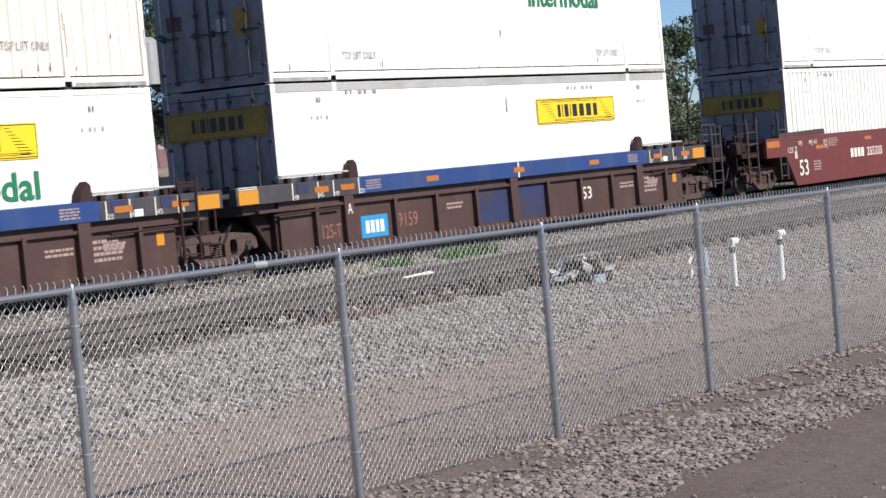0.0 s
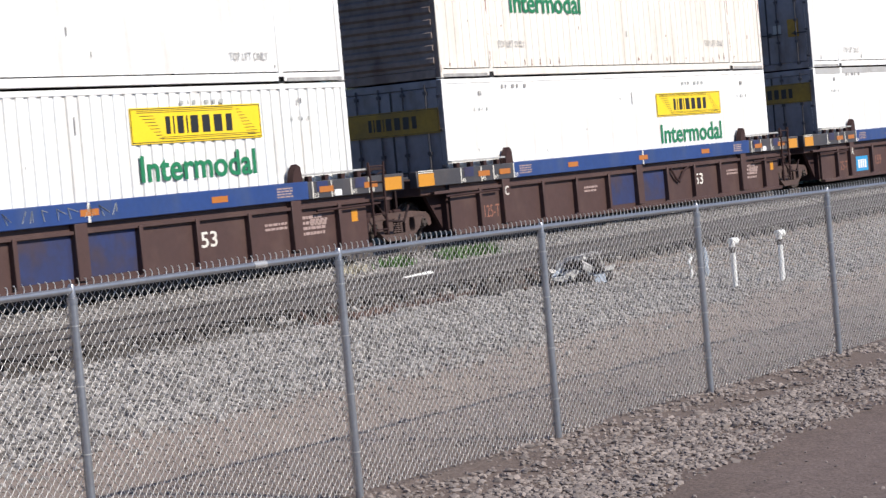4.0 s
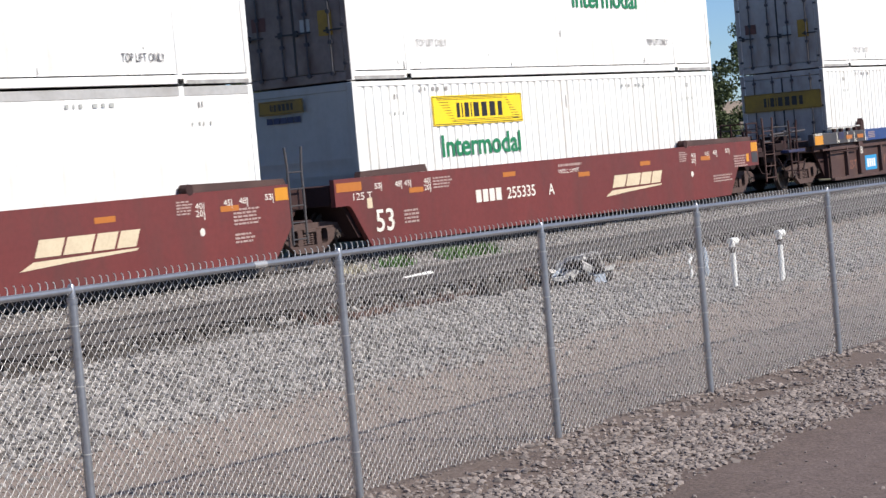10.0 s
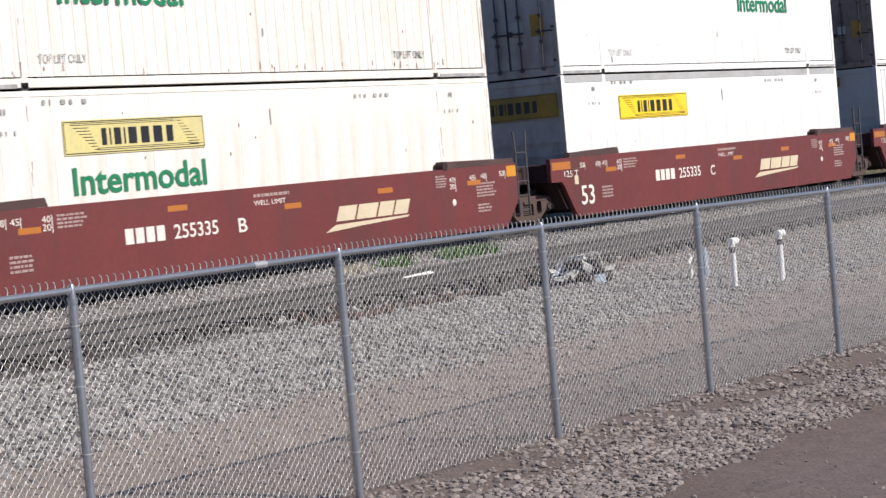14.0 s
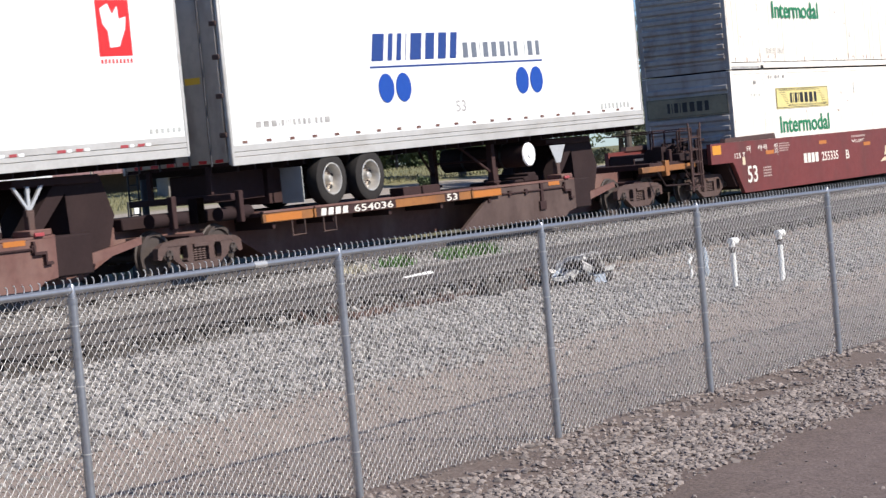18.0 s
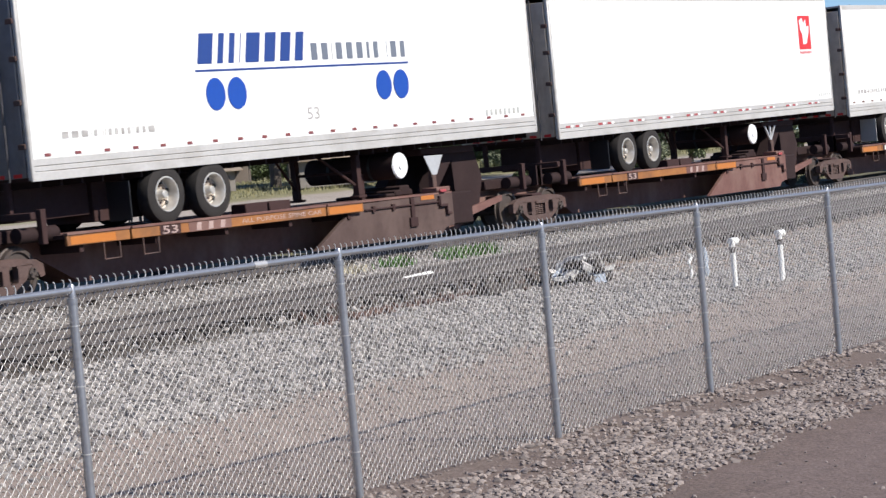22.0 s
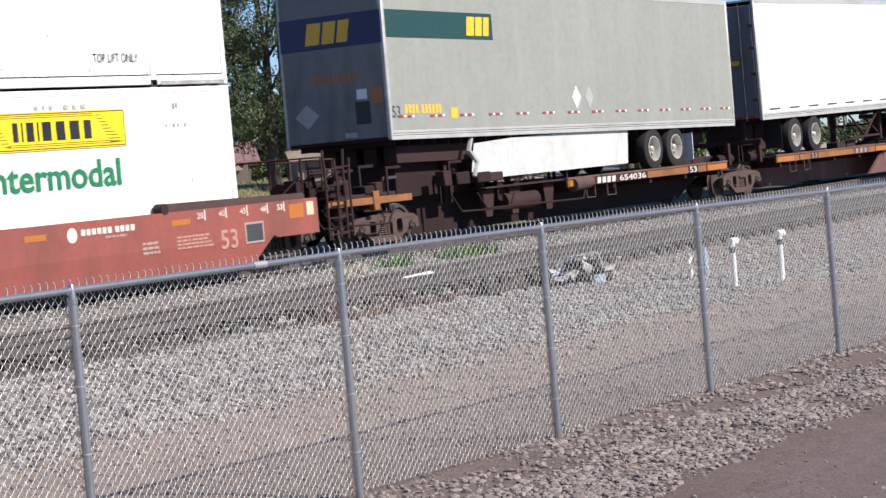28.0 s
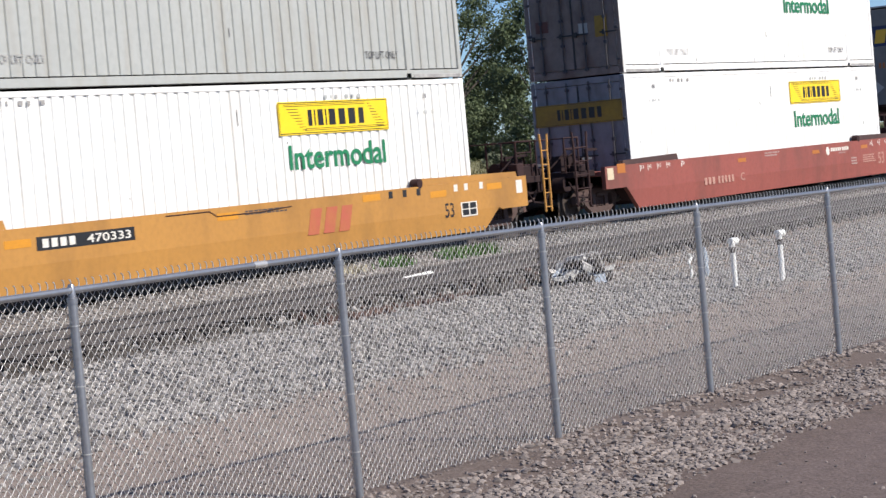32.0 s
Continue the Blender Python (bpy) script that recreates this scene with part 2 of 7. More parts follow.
# Trailer grey darkened for the nose turned from the sun, plus grime.
M_NOSE = mat("shaded_grimy_nose_panel", (0.20, 0.192, 0.178), (0.155, 0.15, 0.14), 0.5, big=0.6, fine=6, amount=0.6, dirt=(0.055, 0.05, 0.042), dirt_amount=0.5, dirt_scale=(2.2, 2.2, 0.5))
M_TAPE = mat("weathered_red_tape", (0.34, 0.055, 0.062), (0.28, 0.05, 0.055), 0.5, big=6, fine=20, amount=0.5)
M_DULLTAPE = mat("dull_maroon_tape", (0.20, 0.055, 0.055), (0.17, 0.05, 0.05), 0.5, big=6, fine=20, amount=0.5)
M_SKIRT = mat("scuffed_skirt_panel", (0.60, 0.61, 0.59), (0.52, 0.53, 0.51), 0.5, big=0.8, fine=6, amount=0.6, dirt=(0.32, 0.29, 0.24), dirt_amount=0.4, dirt_scale=(1.5, 1.5, 0.8))
# Beige base stands in for warm skylight on these doors.
M_TDOOR_PALE = mat("skylit_beige_trailer_door", (0.50, 0.43, 0.35), (0.38, 0.32, 0.26), 0.55, big=0.9, fine=7, amount=0.7, dirt=(0.16, 0.115, 0.09), dirt_amount=0.7, dirt_scale=(2.2, 2.2, 0.7))
# Pale sign yellow darkened for the shaded end of the cream container.
M_TAN_SIGN = mat("shaded_tan_sign_vinyl", (0.30, 0.265, 0.17), (0.22, 0.19, 0.12), 0.6, big=2, fine=12, amount=0.7, dirt=(0.12, 0.10, 0.07), dirt_amount=0.5)
# Near-black base puts the shade beneath the loads into grimy steel parts.
M_SHADEBLACK = mat("shade_blackened_steel", (0.027, 0.0145, 0.0145), (0.02, 0.011, 0.011), 0.85, big=3, fine=25, amount=0.7, dirt=(0.045, 0.027, 0.025), dirt_amount=0.4, spec=0.25)
# Darker brown for the side bays of two spine units.
M_SPINE_DARK = mat("darker_brown_spine_paint", (0.088, 0.058, 0.051), (0.066, 0.042, 0.037), 0.8, big=0.9, fine=9, amount=0.8, dirt=(0.15, 0.105, 0.09), dirt_amount=0.5, dirt_scale=(1.2, 1.2, 0.5), spec=0.3, bump=0.1, bump_scale=14)
M_BLUISH = mat("blue_grey_plastic", (0.34, 0.39, 0.45), (0.26, 0.30, 0.36), 0.5, big=3, fine=15, amount=0.5)
M_CLOD = mat("red_brown_dirt_clod", (0.135, 0.085, 0.068), (0.085, 0.052, 0.042), 0.9, big=5, fine=30, amount=0.7, island=0.7, bump=0.2, bump_scale=35)
M_STRAW = mat("bleached_dry_weeds", (0.52, 0.47, 0.34), (0.42, 0.37, 0.26), 0.8, big=0.5, fine=3, amount=0.6, island=0.5)
M_BAND = mat("dark_green_band_vinyl", (0.012, 0.055, 0.050), (0.012, 0.05, 0.045), 0.45, amount=0.3)
M_GOLD = mat("gold_vinyl", (0.80, 0.47, 0.03), (0.74, 0.42, 0.03), 0.45, amount=0.3)


def ground_material():
    m = bpy.data.materials.new("gravel_and_dirt_ground")
    m.use_nodes = True
    nt = m.node_tree
    b = nt.nodes["Principled BSDF"]
    g = nt.nodes.new("ShaderNodeNewGeometry")
    sep = nt.nodes.new("ShaderNodeSeparateXYZ")
    nt.links.new(g.outputs["Position"], sep.inputs[0])

    def noise_tex(scale, detail=5.0):
        n = nt.nodes.new("ShaderNodeTexNoise")
        n.inputs["Scale"].default_value, n.inputs["Detail"].default_value = scale, detail
        nt.links.new(g.outputs["Position"], n.inputs["Vector"])
        return n.outputs[0]

    wob = nt.nodes.new("ShaderNodeMath")
    wob.operation = "MULTIPLY_ADD"
    nt.links.new(noise_tex(0.9, 3.0), wob.inputs[0])
    wob.inputs[1].default_value = 1.6
    nt.links.new(sep.outputs[1], wob.inputs[2])
    ramp = nt.nodes.new("ShaderNodeValToRGB")
    mr = nt.nodes.new("ShaderNodeMapRange")
    mr.inputs[1].default_value, mr.inputs[2].default_value = 0.0, 60.0
    nt.links.new(wob.outputs[0], mr.inputs[0])
    nt.links.new(mr.outputs[0], ramp.inputs[0])
    # Ballast stops are darkened for shade between stones and behind the siding rail.
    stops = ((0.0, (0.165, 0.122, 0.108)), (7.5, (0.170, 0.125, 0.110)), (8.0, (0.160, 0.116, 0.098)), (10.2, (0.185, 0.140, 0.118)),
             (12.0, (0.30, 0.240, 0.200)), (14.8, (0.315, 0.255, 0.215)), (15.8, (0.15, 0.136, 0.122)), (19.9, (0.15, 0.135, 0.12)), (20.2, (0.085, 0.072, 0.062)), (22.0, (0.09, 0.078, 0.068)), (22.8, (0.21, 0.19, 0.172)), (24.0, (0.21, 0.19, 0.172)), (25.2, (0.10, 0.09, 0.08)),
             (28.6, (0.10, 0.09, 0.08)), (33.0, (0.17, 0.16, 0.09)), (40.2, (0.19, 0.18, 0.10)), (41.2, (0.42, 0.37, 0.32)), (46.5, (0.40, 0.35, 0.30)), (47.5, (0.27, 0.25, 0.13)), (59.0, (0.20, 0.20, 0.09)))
    el = ramp.color_ramp.elements
    el[0].position, el[0].color = 0.0, rgb(stops[0][1])
    el[1].position, el[1].color = stops[-1][0] / 60, rgb(stops[-1][1])
    for y, c in stops[1:-1]:
        e = el.new(y / 60)
        e.color = rgb(c)
    span = nt.nodes.new("ShaderNodeMapRange")
    span.inputs[1].default_value, span.inputs[2].default_value, span.inputs[4].default_value = 31.5, 36.0, 0.85
    nt.links.new(sep.outputs[0], span.inputs[0])
    edge = nt.nodes.new("ShaderNodeMapRange")
    edge.inputs[1].default_value, edge.inputs[2].default_value = 19.6, 19.1
    nt.links.new(sep.outputs[1], edge.inputs[0])
    both = nt.nodes.new("ShaderNodeMath")
    both.operation = "MULTIPLY"
    nt.links.new(span.outputs[0], both.inputs[0])
    nt.links.new(edge.outputs[0], both.inputs[1])
    tan = nt.nodes.new("ShaderNodeMix")
    tan.data_type = "RGBA"
    nt.links.new(both.outputs[0], tan.inputs[0])
    nt.links.new(ramp.outputs[0], tan.inputs[6])
    tan.inputs[7].default_value = (0.34, 0.26, 0.195, 1)
    col = tan.outputs[2]
    for sc, lo, hi, f, dark in ((0.7, 0.35, 0.75, 0.35, 0.62), (9.0, 0.4, 0.7, 0.5, 0.55), (38.0, 0.42, 0.66, 0.7, 0.42)):
        v = nt.nodes.new("ShaderNodeMapRange")
        v.inputs[1].default_value, v.inputs[2].default_value, v.inputs[3].default_value, v.inputs[4].default_value = lo, hi, 0.0, f
        nt.links.new(noise_tex(sc), v.inputs[0])
        mx = nt.nodes.new("ShaderNodeMix")
        mx.data_type, mx.blend_type = "RGBA", "MULTIPLY"
        nt.links.new(v.outputs[0], mx.inputs[0])
        nt.links.new(col, mx.inputs[6])
        mx.inputs[7].default_value = (dark, dark * 0.97, dark * 0.94, 1)
        col = mx.outputs[2]
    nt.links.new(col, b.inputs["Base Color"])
    b.inputs["Roughness"].default_value = 0.92
    vor = nt.nodes.new("ShaderNodeTexVoronoi")
    vor.inputs["Scale"].default_value = 26.0
    nt.links.new(g.outputs["Position"], vor.inputs["Vector"])
    add = nt.nodes.new("ShaderNodeMath")
    add.operation = "MULTIPLY_ADD"
    nt.links.new(vor.outputs[0], add.inputs[0])
    add.inputs[1].default_value = -1.0
    nt.links.new(noise_tex(45.0), add.inputs[2])
    bn = nt.nodes.new("ShaderNodeBump")
    bn.inputs["Strength"].default_value, bn.inputs["Distance"].default_value = 0.4, 0.014
    nt.links.new(add.outputs[0], bn.inputs["Height"])
    nt.links.new(bn.outputs[0], b.inputs["Normal"])
    return m


M_GROUND = ground_material()

# ---- mesh helpers ----


def box(bm, x0, x1, y0, y1, z0, z1):
    v = [bm.verts.new((x, y, z)) for x in (x0, x1) for y in (y0, y1) for z in (z0, z1)]
    for f in ((0, 1, 3, 2), (4, 6, 7, 5), (0, 4, 5, 1), (2, 3, 7, 6), (0, 2, 6, 4), (1, 5, 7, 3)):
        bm.faces.new([v[i] for i in f])
    return bm


def bbox(x0, x1, y0, y1, z0, z1, bevel=0.008):
    bm = box(bmesh.new(), x0, x1, y0, y1, z0, z1)
    if bevel:
        bmesh.ops.bevel(bm, geom=bm.edges[:], offset=bevel, segments=1, affect="EDGES")
    return bm


def prism(bm, pts, y0, y1):
    """Extrudes a polygon of (x, z) from y0 to y1."""
    a = [bm.verts.new((x, y0, z)) for x, z in pts]
    c = [bm.verts.new((x, y1, z)) for x, z in pts]
    n = len(pts)
    bm.faces.new(a)
    bm.faces.new(c[::-1])
    for i in range(n):
        bm.faces.new((a[i], c[i], c[(i + 1) % n], a[(i + 1) % n]))
    return bm


def tube(bm, p0, p1, r, n=8, r1=None):
    p0, p1 = Vector(p0), Vector(p1)
    w = (p1 - p0).normalized()
    u = w.orthogonal().normalized()
    v = w.cross(u)
    r1 = r if r1 is None else r1
    a, c = [], []
    for i in range(n):
        k = 2 * math.pi * i / n
        o = u * math.cos(k) + v * math.sin(k)
        a.append(bm.verts.new(p0 + o * r))
        c.append(bm.verts.new(p1 + o * r1))
    bm.faces.new(a[::-1])
    bm.faces.new(c)
    for i in range(n):
        bm.faces.new((a[i], a[(i + 1) % n], c[(i + 1) % n], c[i]))
    return bm


def path_tube(bm, pts, r, n=6):
    """One bent round bar along the points."""
    pts = [Vector(p) for p in pts]
    ref = None
    rings = []
    for i, p in enumerate(pts):
        a = (p - pts[i - 1]).normalized() if i else None
        c = (pts[i + 1] - p).normalized() if i + 1 < len(pts) else None
        w = (a or c) if a is None or c is None else ((a + c).normalized() if (a + c).length > 1e-4 else a)
        k = 1.0 if a is None or c is None else 1.0 / max(0.5, a.dot(w))
        if ref is None:
            ref = w.orthogonal().normalized()
        u = ref - w * ref.dot(w)
        u = u.normalized() if u.length > 1e-4 else w.orthogonal().normalized()
        v = w.cross(u)
        ref = u
        rings.append([bm.verts.new(p + (u * math.cos(math.tau * j / n) + v * math.sin(math.tau * j / n)) * r * k) for j in range(n)])
    for a, c in zip(rings, rings[1:]):
        for j in range(n):
            bm.faces.new((a[j], a[(j + 1) % n], c[(j + 1) % n], c[j]))
    bm.faces.new(rings[0][::-1])
    bm.faces.new(rings[-1])
    return bm


def lathe(bm, profile, n=20, centre=(0, 0, 0), caps=True):
    """Turns a profile of (y, r) round the y axis."""
    rings = []
    for y, r in profile:
        rings.append([bm.verts.new((centre[0] + r * math.cos(2 * math.pi * i / n), centre[1] + y, centre[2] + r * math.sin(2 * math.pi * i / n))) for i in range(n)])
    for a, c in zip(rings, rings[1:]):
        for i in range(n):
            bm.faces.new((a[i], a[(i + 1) % n], c[(i + 1) % n], c[i]))
    if caps:
        bm.faces.new(rings[0][::-1])
        bm.faces.new(rings[-1])
    return bm


def mesh_of(name, bm, material):
    bmesh.ops.recalc_face_normals(bm, faces=bm.faces[:])
    me = bpy.data.meshes.new(name)
    bm.to_mesh(me)
    bm.free()
    me.materials.append(material)
    me.shade_smooth()
    me.set_sharp_from_angle(angle=0.62)
    return me


def part(name, bm, material, parent, label="", at=None):
    """One mesh object under a thing or under a part. bm: a bmesh or a mesh to share."""
    me = bm if isinstance(bm, bpy.types.Mesh) else mesh_of(name, bm, material)
    ob = new(name, me)
    ob.parent = parent
    if at is not None:
        ob.matrix_basis = at if isinstance(at, Matrix) else Matrix.Translation(at)
    if label:
        ob["label"] = label
    return ob


def thing(name, label, category, m, group="", kind=""):
    ob = new(name)
    ob.empty_display_size = 0.3
    ob.matrix_basis = m if isinstance(m, Matrix) else Matrix.Translation(m)
    return tagged(ob, label, category, group, kind)


WORDS = ["Intermodal", "TOP LIFT ONLY", "53", "A", "B", "C", "125 T", "255335", "9159", "9150", "470333", "654036", "48", "45", "40", "20", "WELL LIMIT", "125-T", "ALL PURPOSE SPINE CAR"]
TEXT = {}
for w in WORDS:
    cu = bpy.data.curves.new("lettering", "FONT")
    cu.body, cu.size, cu.resolution_u = w, 1.0, 3
    if w == "Intermodal":
        cu.offset = 0.02
    if w in ("255335", "53", "A", "B", "C", "470333", "654036"):
        cu.offset = 0.012
    to = new("lettering", cu)
    dg = bpy.context.evaluated_depsgraph_get()
    me = bpy.data.meshes.new_from_object(to.evaluated_get(dg))
    me.name = "lettering"
    co = np.array([v.co[:] for v in me.vertices])
    lo, hi = co.min(0), co.max(0)
    for v in me.vertices:
        v.co = ((v.co.x - lo[0]) / (hi[0] - lo[0]), 0.0, (v.co.y - lo[1]) / (hi[1] - lo[1]))
    TEXT[w] = me
    bpy.data.objects.remove(to)
TEXT_MAT = {}


def words(text, x0, x1, z0, z1, y, material, parent, name="lettering", slant=0.0):
    """Lettering that fills x0..x1, z0..z1 on a face that looks to -y."""
    key = (text, material.name, slant)
    if key not in TEXT_MAT:
        me = TEXT[text].copy()
        me.materials.clear()
        me.materials.append(material)
        TEXT_MAT[key] = me
    ob = new(name, TEXT_MAT[key])
    ob.parent = parent
    ob.matrix_basis = Matrix.LocRotScale((x0, y, z0), None, (x1 - x0, 1, z1 - z0))
    return ob


def bars(spec, x0, x1, z0, z1, y, material, parent, name="lettering_bar", lean=0.0, gap=0.12, thick=0.004, facing="y"):
    """A row of plain bars, one for each cell of spec (its relative width; 0 leaves a blank). facing 'x': on an end wall that looks to -x."""
    total = sum(abs(s) if s else 0.4 for s in spec)
    w = (x1 - x0) / total
    x = x0
    for s in spec:
        if s:
            a, c = x + gap * w * 0.5, x + s * w - gap * w * 0.5
            pts = [(a, z0), (c, z0), (c + lean * (z1 - z0), z1), (a + lean * (z1 - z0), z1)]
            bm = prism(bmesh.new(), pts, y - thick, y)
            if facing == "x":
                for v in bm.verts:
                    v.co = (v.co.y, -v.co.x, v.co.z)
            part(name, bm, material, parent)
        x += (s if s else 0.4) * w


def plate(name, x0, x1, z0, z1, y, material, parent, label="", thick=0.003, facing="y"):
    bm = box(bmesh.new(), x0, x1, y - thick, y, z0, z1)
    if facing == "x":
        for v in bm.verts:
            v.co = (v.co.y, -v.co.x, v.co.z)
    return part(name, bm, material, parent, label)


YC = 25.335          # centre line of the main track
NEAR_TRACK = 20.65   # centre line of the siding
SIDE = -1.295        # near face of a container, from its centre line

# ---- the train ----
TRAVEL = (113.453, 6.2496, 0.36454, 0.35913, -0.24663)
MOVERS = []
WHEELS = []


def travel(t):
    u = (t - 16.0) / 16.0
    return sum(c * u ** (i + 1) for i, c in enumerate(TRAVEL))


def rolling(ob, x, z, ry=0.0):
    """Sets a thing on the train at x along it; motions() moves it."""
    m = pose(x, YC, z, 0, ry, 0)
    ob.matrix_basis = Matrix.Translation((travel(0), 0, 0)) @ m
    MOVERS.append((ob, m))
    return ob


HL, HW, CH = 8.077, 1.295, 2.896
SHARED = {}


def shared(key, build, material):
    k = (key, material.name)
    if k not in SHARED:
        SHARED[k] = mesh_of(key, build(), material)
    return SHARED[k]


def corrugated_wall(sign, depth=0.036):
    """A side wall with vertical corrugation between the posts."""
    bm = bmesh.new()
    pts = []
    x = -HL + 0.14
    while x < HL - 0.2:
        pts += [(x, 0.0), (x + 0.17, 0.0), (x + 0.182, depth), (x + 0.278, depth)]
        x += 0.29
    pts.append((HL - 0.14, 0.0))
    prev = None
    for px, d in pts:
        y = sign * (HW - 0.012 - d)
        cur = [bm.verts.new((px, y, z)) for z in (0.198, CH - 0.10)]
        if prev:
            bm.faces.new((prev[0], cur[0], cur[1], prev[1]))
        prev = cur
    return bm


PANEL = (2 * HL - 0.28) / 13


def wall_panel():
    return bbox(0.0, PANEL - 0.005, -0.02, 0.02, 0.198, CH - 0.10, 0.003)


def post_mesh(w=0.14):
    return bbox(-w / 2, w / 2, -0.07, 0.07, 0.0, CH, 0.012)


def door_leaf():
    bm = bbox(-HL + 0.004, -HL + 0.05, -0.57, 0.57, 0.2, CH - 0.17, 0.006)
    for z in (0.22, CH - 0.27):
        box(bm, -HL - 0.002, -HL + 0.006, -0.55, 0.55, z, z + 0.08)
    return bm


def lock_rod():
    bm = tube(bmesh.new(), (-HL - 0.03, 0, 0.12), (-HL - 0.03, 0, CH - 0.09), 0.019, 8)
    for z in (0.14, 0.75, 1.35, 1.9, 2.6):
        box(bm, -HL - 0.05, -HL + 0.005, -0.045, 0.045, z, z + 0.07)
    return bm


def lock_handle():
    bm = box(bmesh.new(), -HL - 0.065, -HL - 0.035, -0.02, 0.42, 1.0, 1.035)
    box(bm, -HL - 0.06, -HL + 0.005, 0.30, 0.36, 0.96, 1.08)
    return bm


def end_profile(steps, z0, depth, rise, gap):
    """An end wall that looks to -x, with horizontal ribs, as one folded sheet."""
    pts, z = [(-HL + 0.02, 0.2)], z0
    for i in range(steps):
        pts += [(-HL + 0.02, z - 0.05), (-HL + 0.02 - depth, z), (-HL + 0.02 - depth, z + rise), (-HL + 0.02, z + rise + 0.05)]
        z += gap
    pts += [(-HL + 0.02, CH - 0.15), (-HL + 0.07, CH - 0.15), (-HL + 0.07, 0.2)]
    return prism(bmesh.new(), pts, -1.17, 1.17)


def ribbed_end():
    return end_profile(9, 0.32, 0.06, 0.09, 0.265)


def flat_end():
    return end_profile(4, 0.5, 0.012, 0.03, 0.3)


def yellow_sign(c, x0, x1, z0, z1, facing="y", vinyl=None):
    """The maker's panel: yellow with a black line border, bars for its words and hatched scrolls at both ends."""
    y = -HW - 0.003 if facing == "y" else -HL - 0.05
    s = part("yellow_sign", sign_panel(x0, x1, z0, z1, y, facing), vinyl or (M_YELLOW if facing == "y" else M_SHADED_YELLOW), c, "yellow company panel with black bars")
    w, h = x1 - x0, z1 - z0
    bm = bmesh.new()
    t = 0.014 if facing == "y" else 0.008
    for a, b_, p, q in ((x0 + 0.02, x1 - 0.02, z0 + 0.02, z0 + 0.02 + t), (x0 + 0.02, x1 - 0.02, z1 - 0.02 - t, z1 - 0.02),
                        (x0 + 0.02, x0 + 0.02 + t, z0 + 0.02, z1 - 0.02), (x1 - 0.02 - t, x1 - 0.02, z0 + 0.02, z1 - 0.02)):
        box(bm, a, b_, y - 0.006, y - 0.0025, p, q)
    if facing == "x":
        turn_to_end(bm)
    part("border", bm, M_BLACK, s)
    if facing == "y":
        hatch = bmesh.new()
        for k in range(9):
            u = k / 8.0
            zz = z0 + h * (0.13 + 0.72 * u)
            xa, xb = x0 + w * (0.20 - 0.15 * u), x0 + w * (0.235 - 0.075 * u)
            box(hatch, xa, xb, y - 0.006, y - 0.0025, zz, zz + 0.011)
            xa, xb = x1 - w * (0.20 - 0.085 * (1 - u)), x1 - w * (0.17 - 0.15 * (1 - u))
            box(hatch, xa, xb, y - 0.006, y - 0.0025, zz, zz + 0.011)
        for zz in (z0 + h * 0.11, z0 + h * 0.16):
            box(hatch, x0 + w * 0.22, x1 - w * 0.05, y - 0.006, y - 0.0025, zz, zz + 0.009)
        for zz in (z1 - h * 0.15, z1 - h * 0.10):
            box(hatch, x0 + w * 0.05, x1 - w * 0.22, y - 0.006, y - 0.0025, zz, zz + 0.009)
        tagged(part("hatching", hatch, M_BLACK, s), kind="stuff")
    bars((0.62, 0.2, 0.75, 0.2, 0.85, 0.85, 0.9, 0.75), x0 + w * 0.24, x0 + w * 0.78, z0 + h * 0.25, z0 + h * 0.74, y - 0.003, M_BLACK, s, gap=0.3, facing=facing)
    return s


def turn_to_end(bm):
    for v in bm.verts:
        v.co = (v.co.y, -v.co.x, v.co.z)


def sign_panel(x0, x1, z0, z1, y, facing):
    bm = box(bmesh.new(), x0, x1, y - 0.0025, y, z0, z1)
    if facing == "x":
        turn_to_end(bm)
    return bm


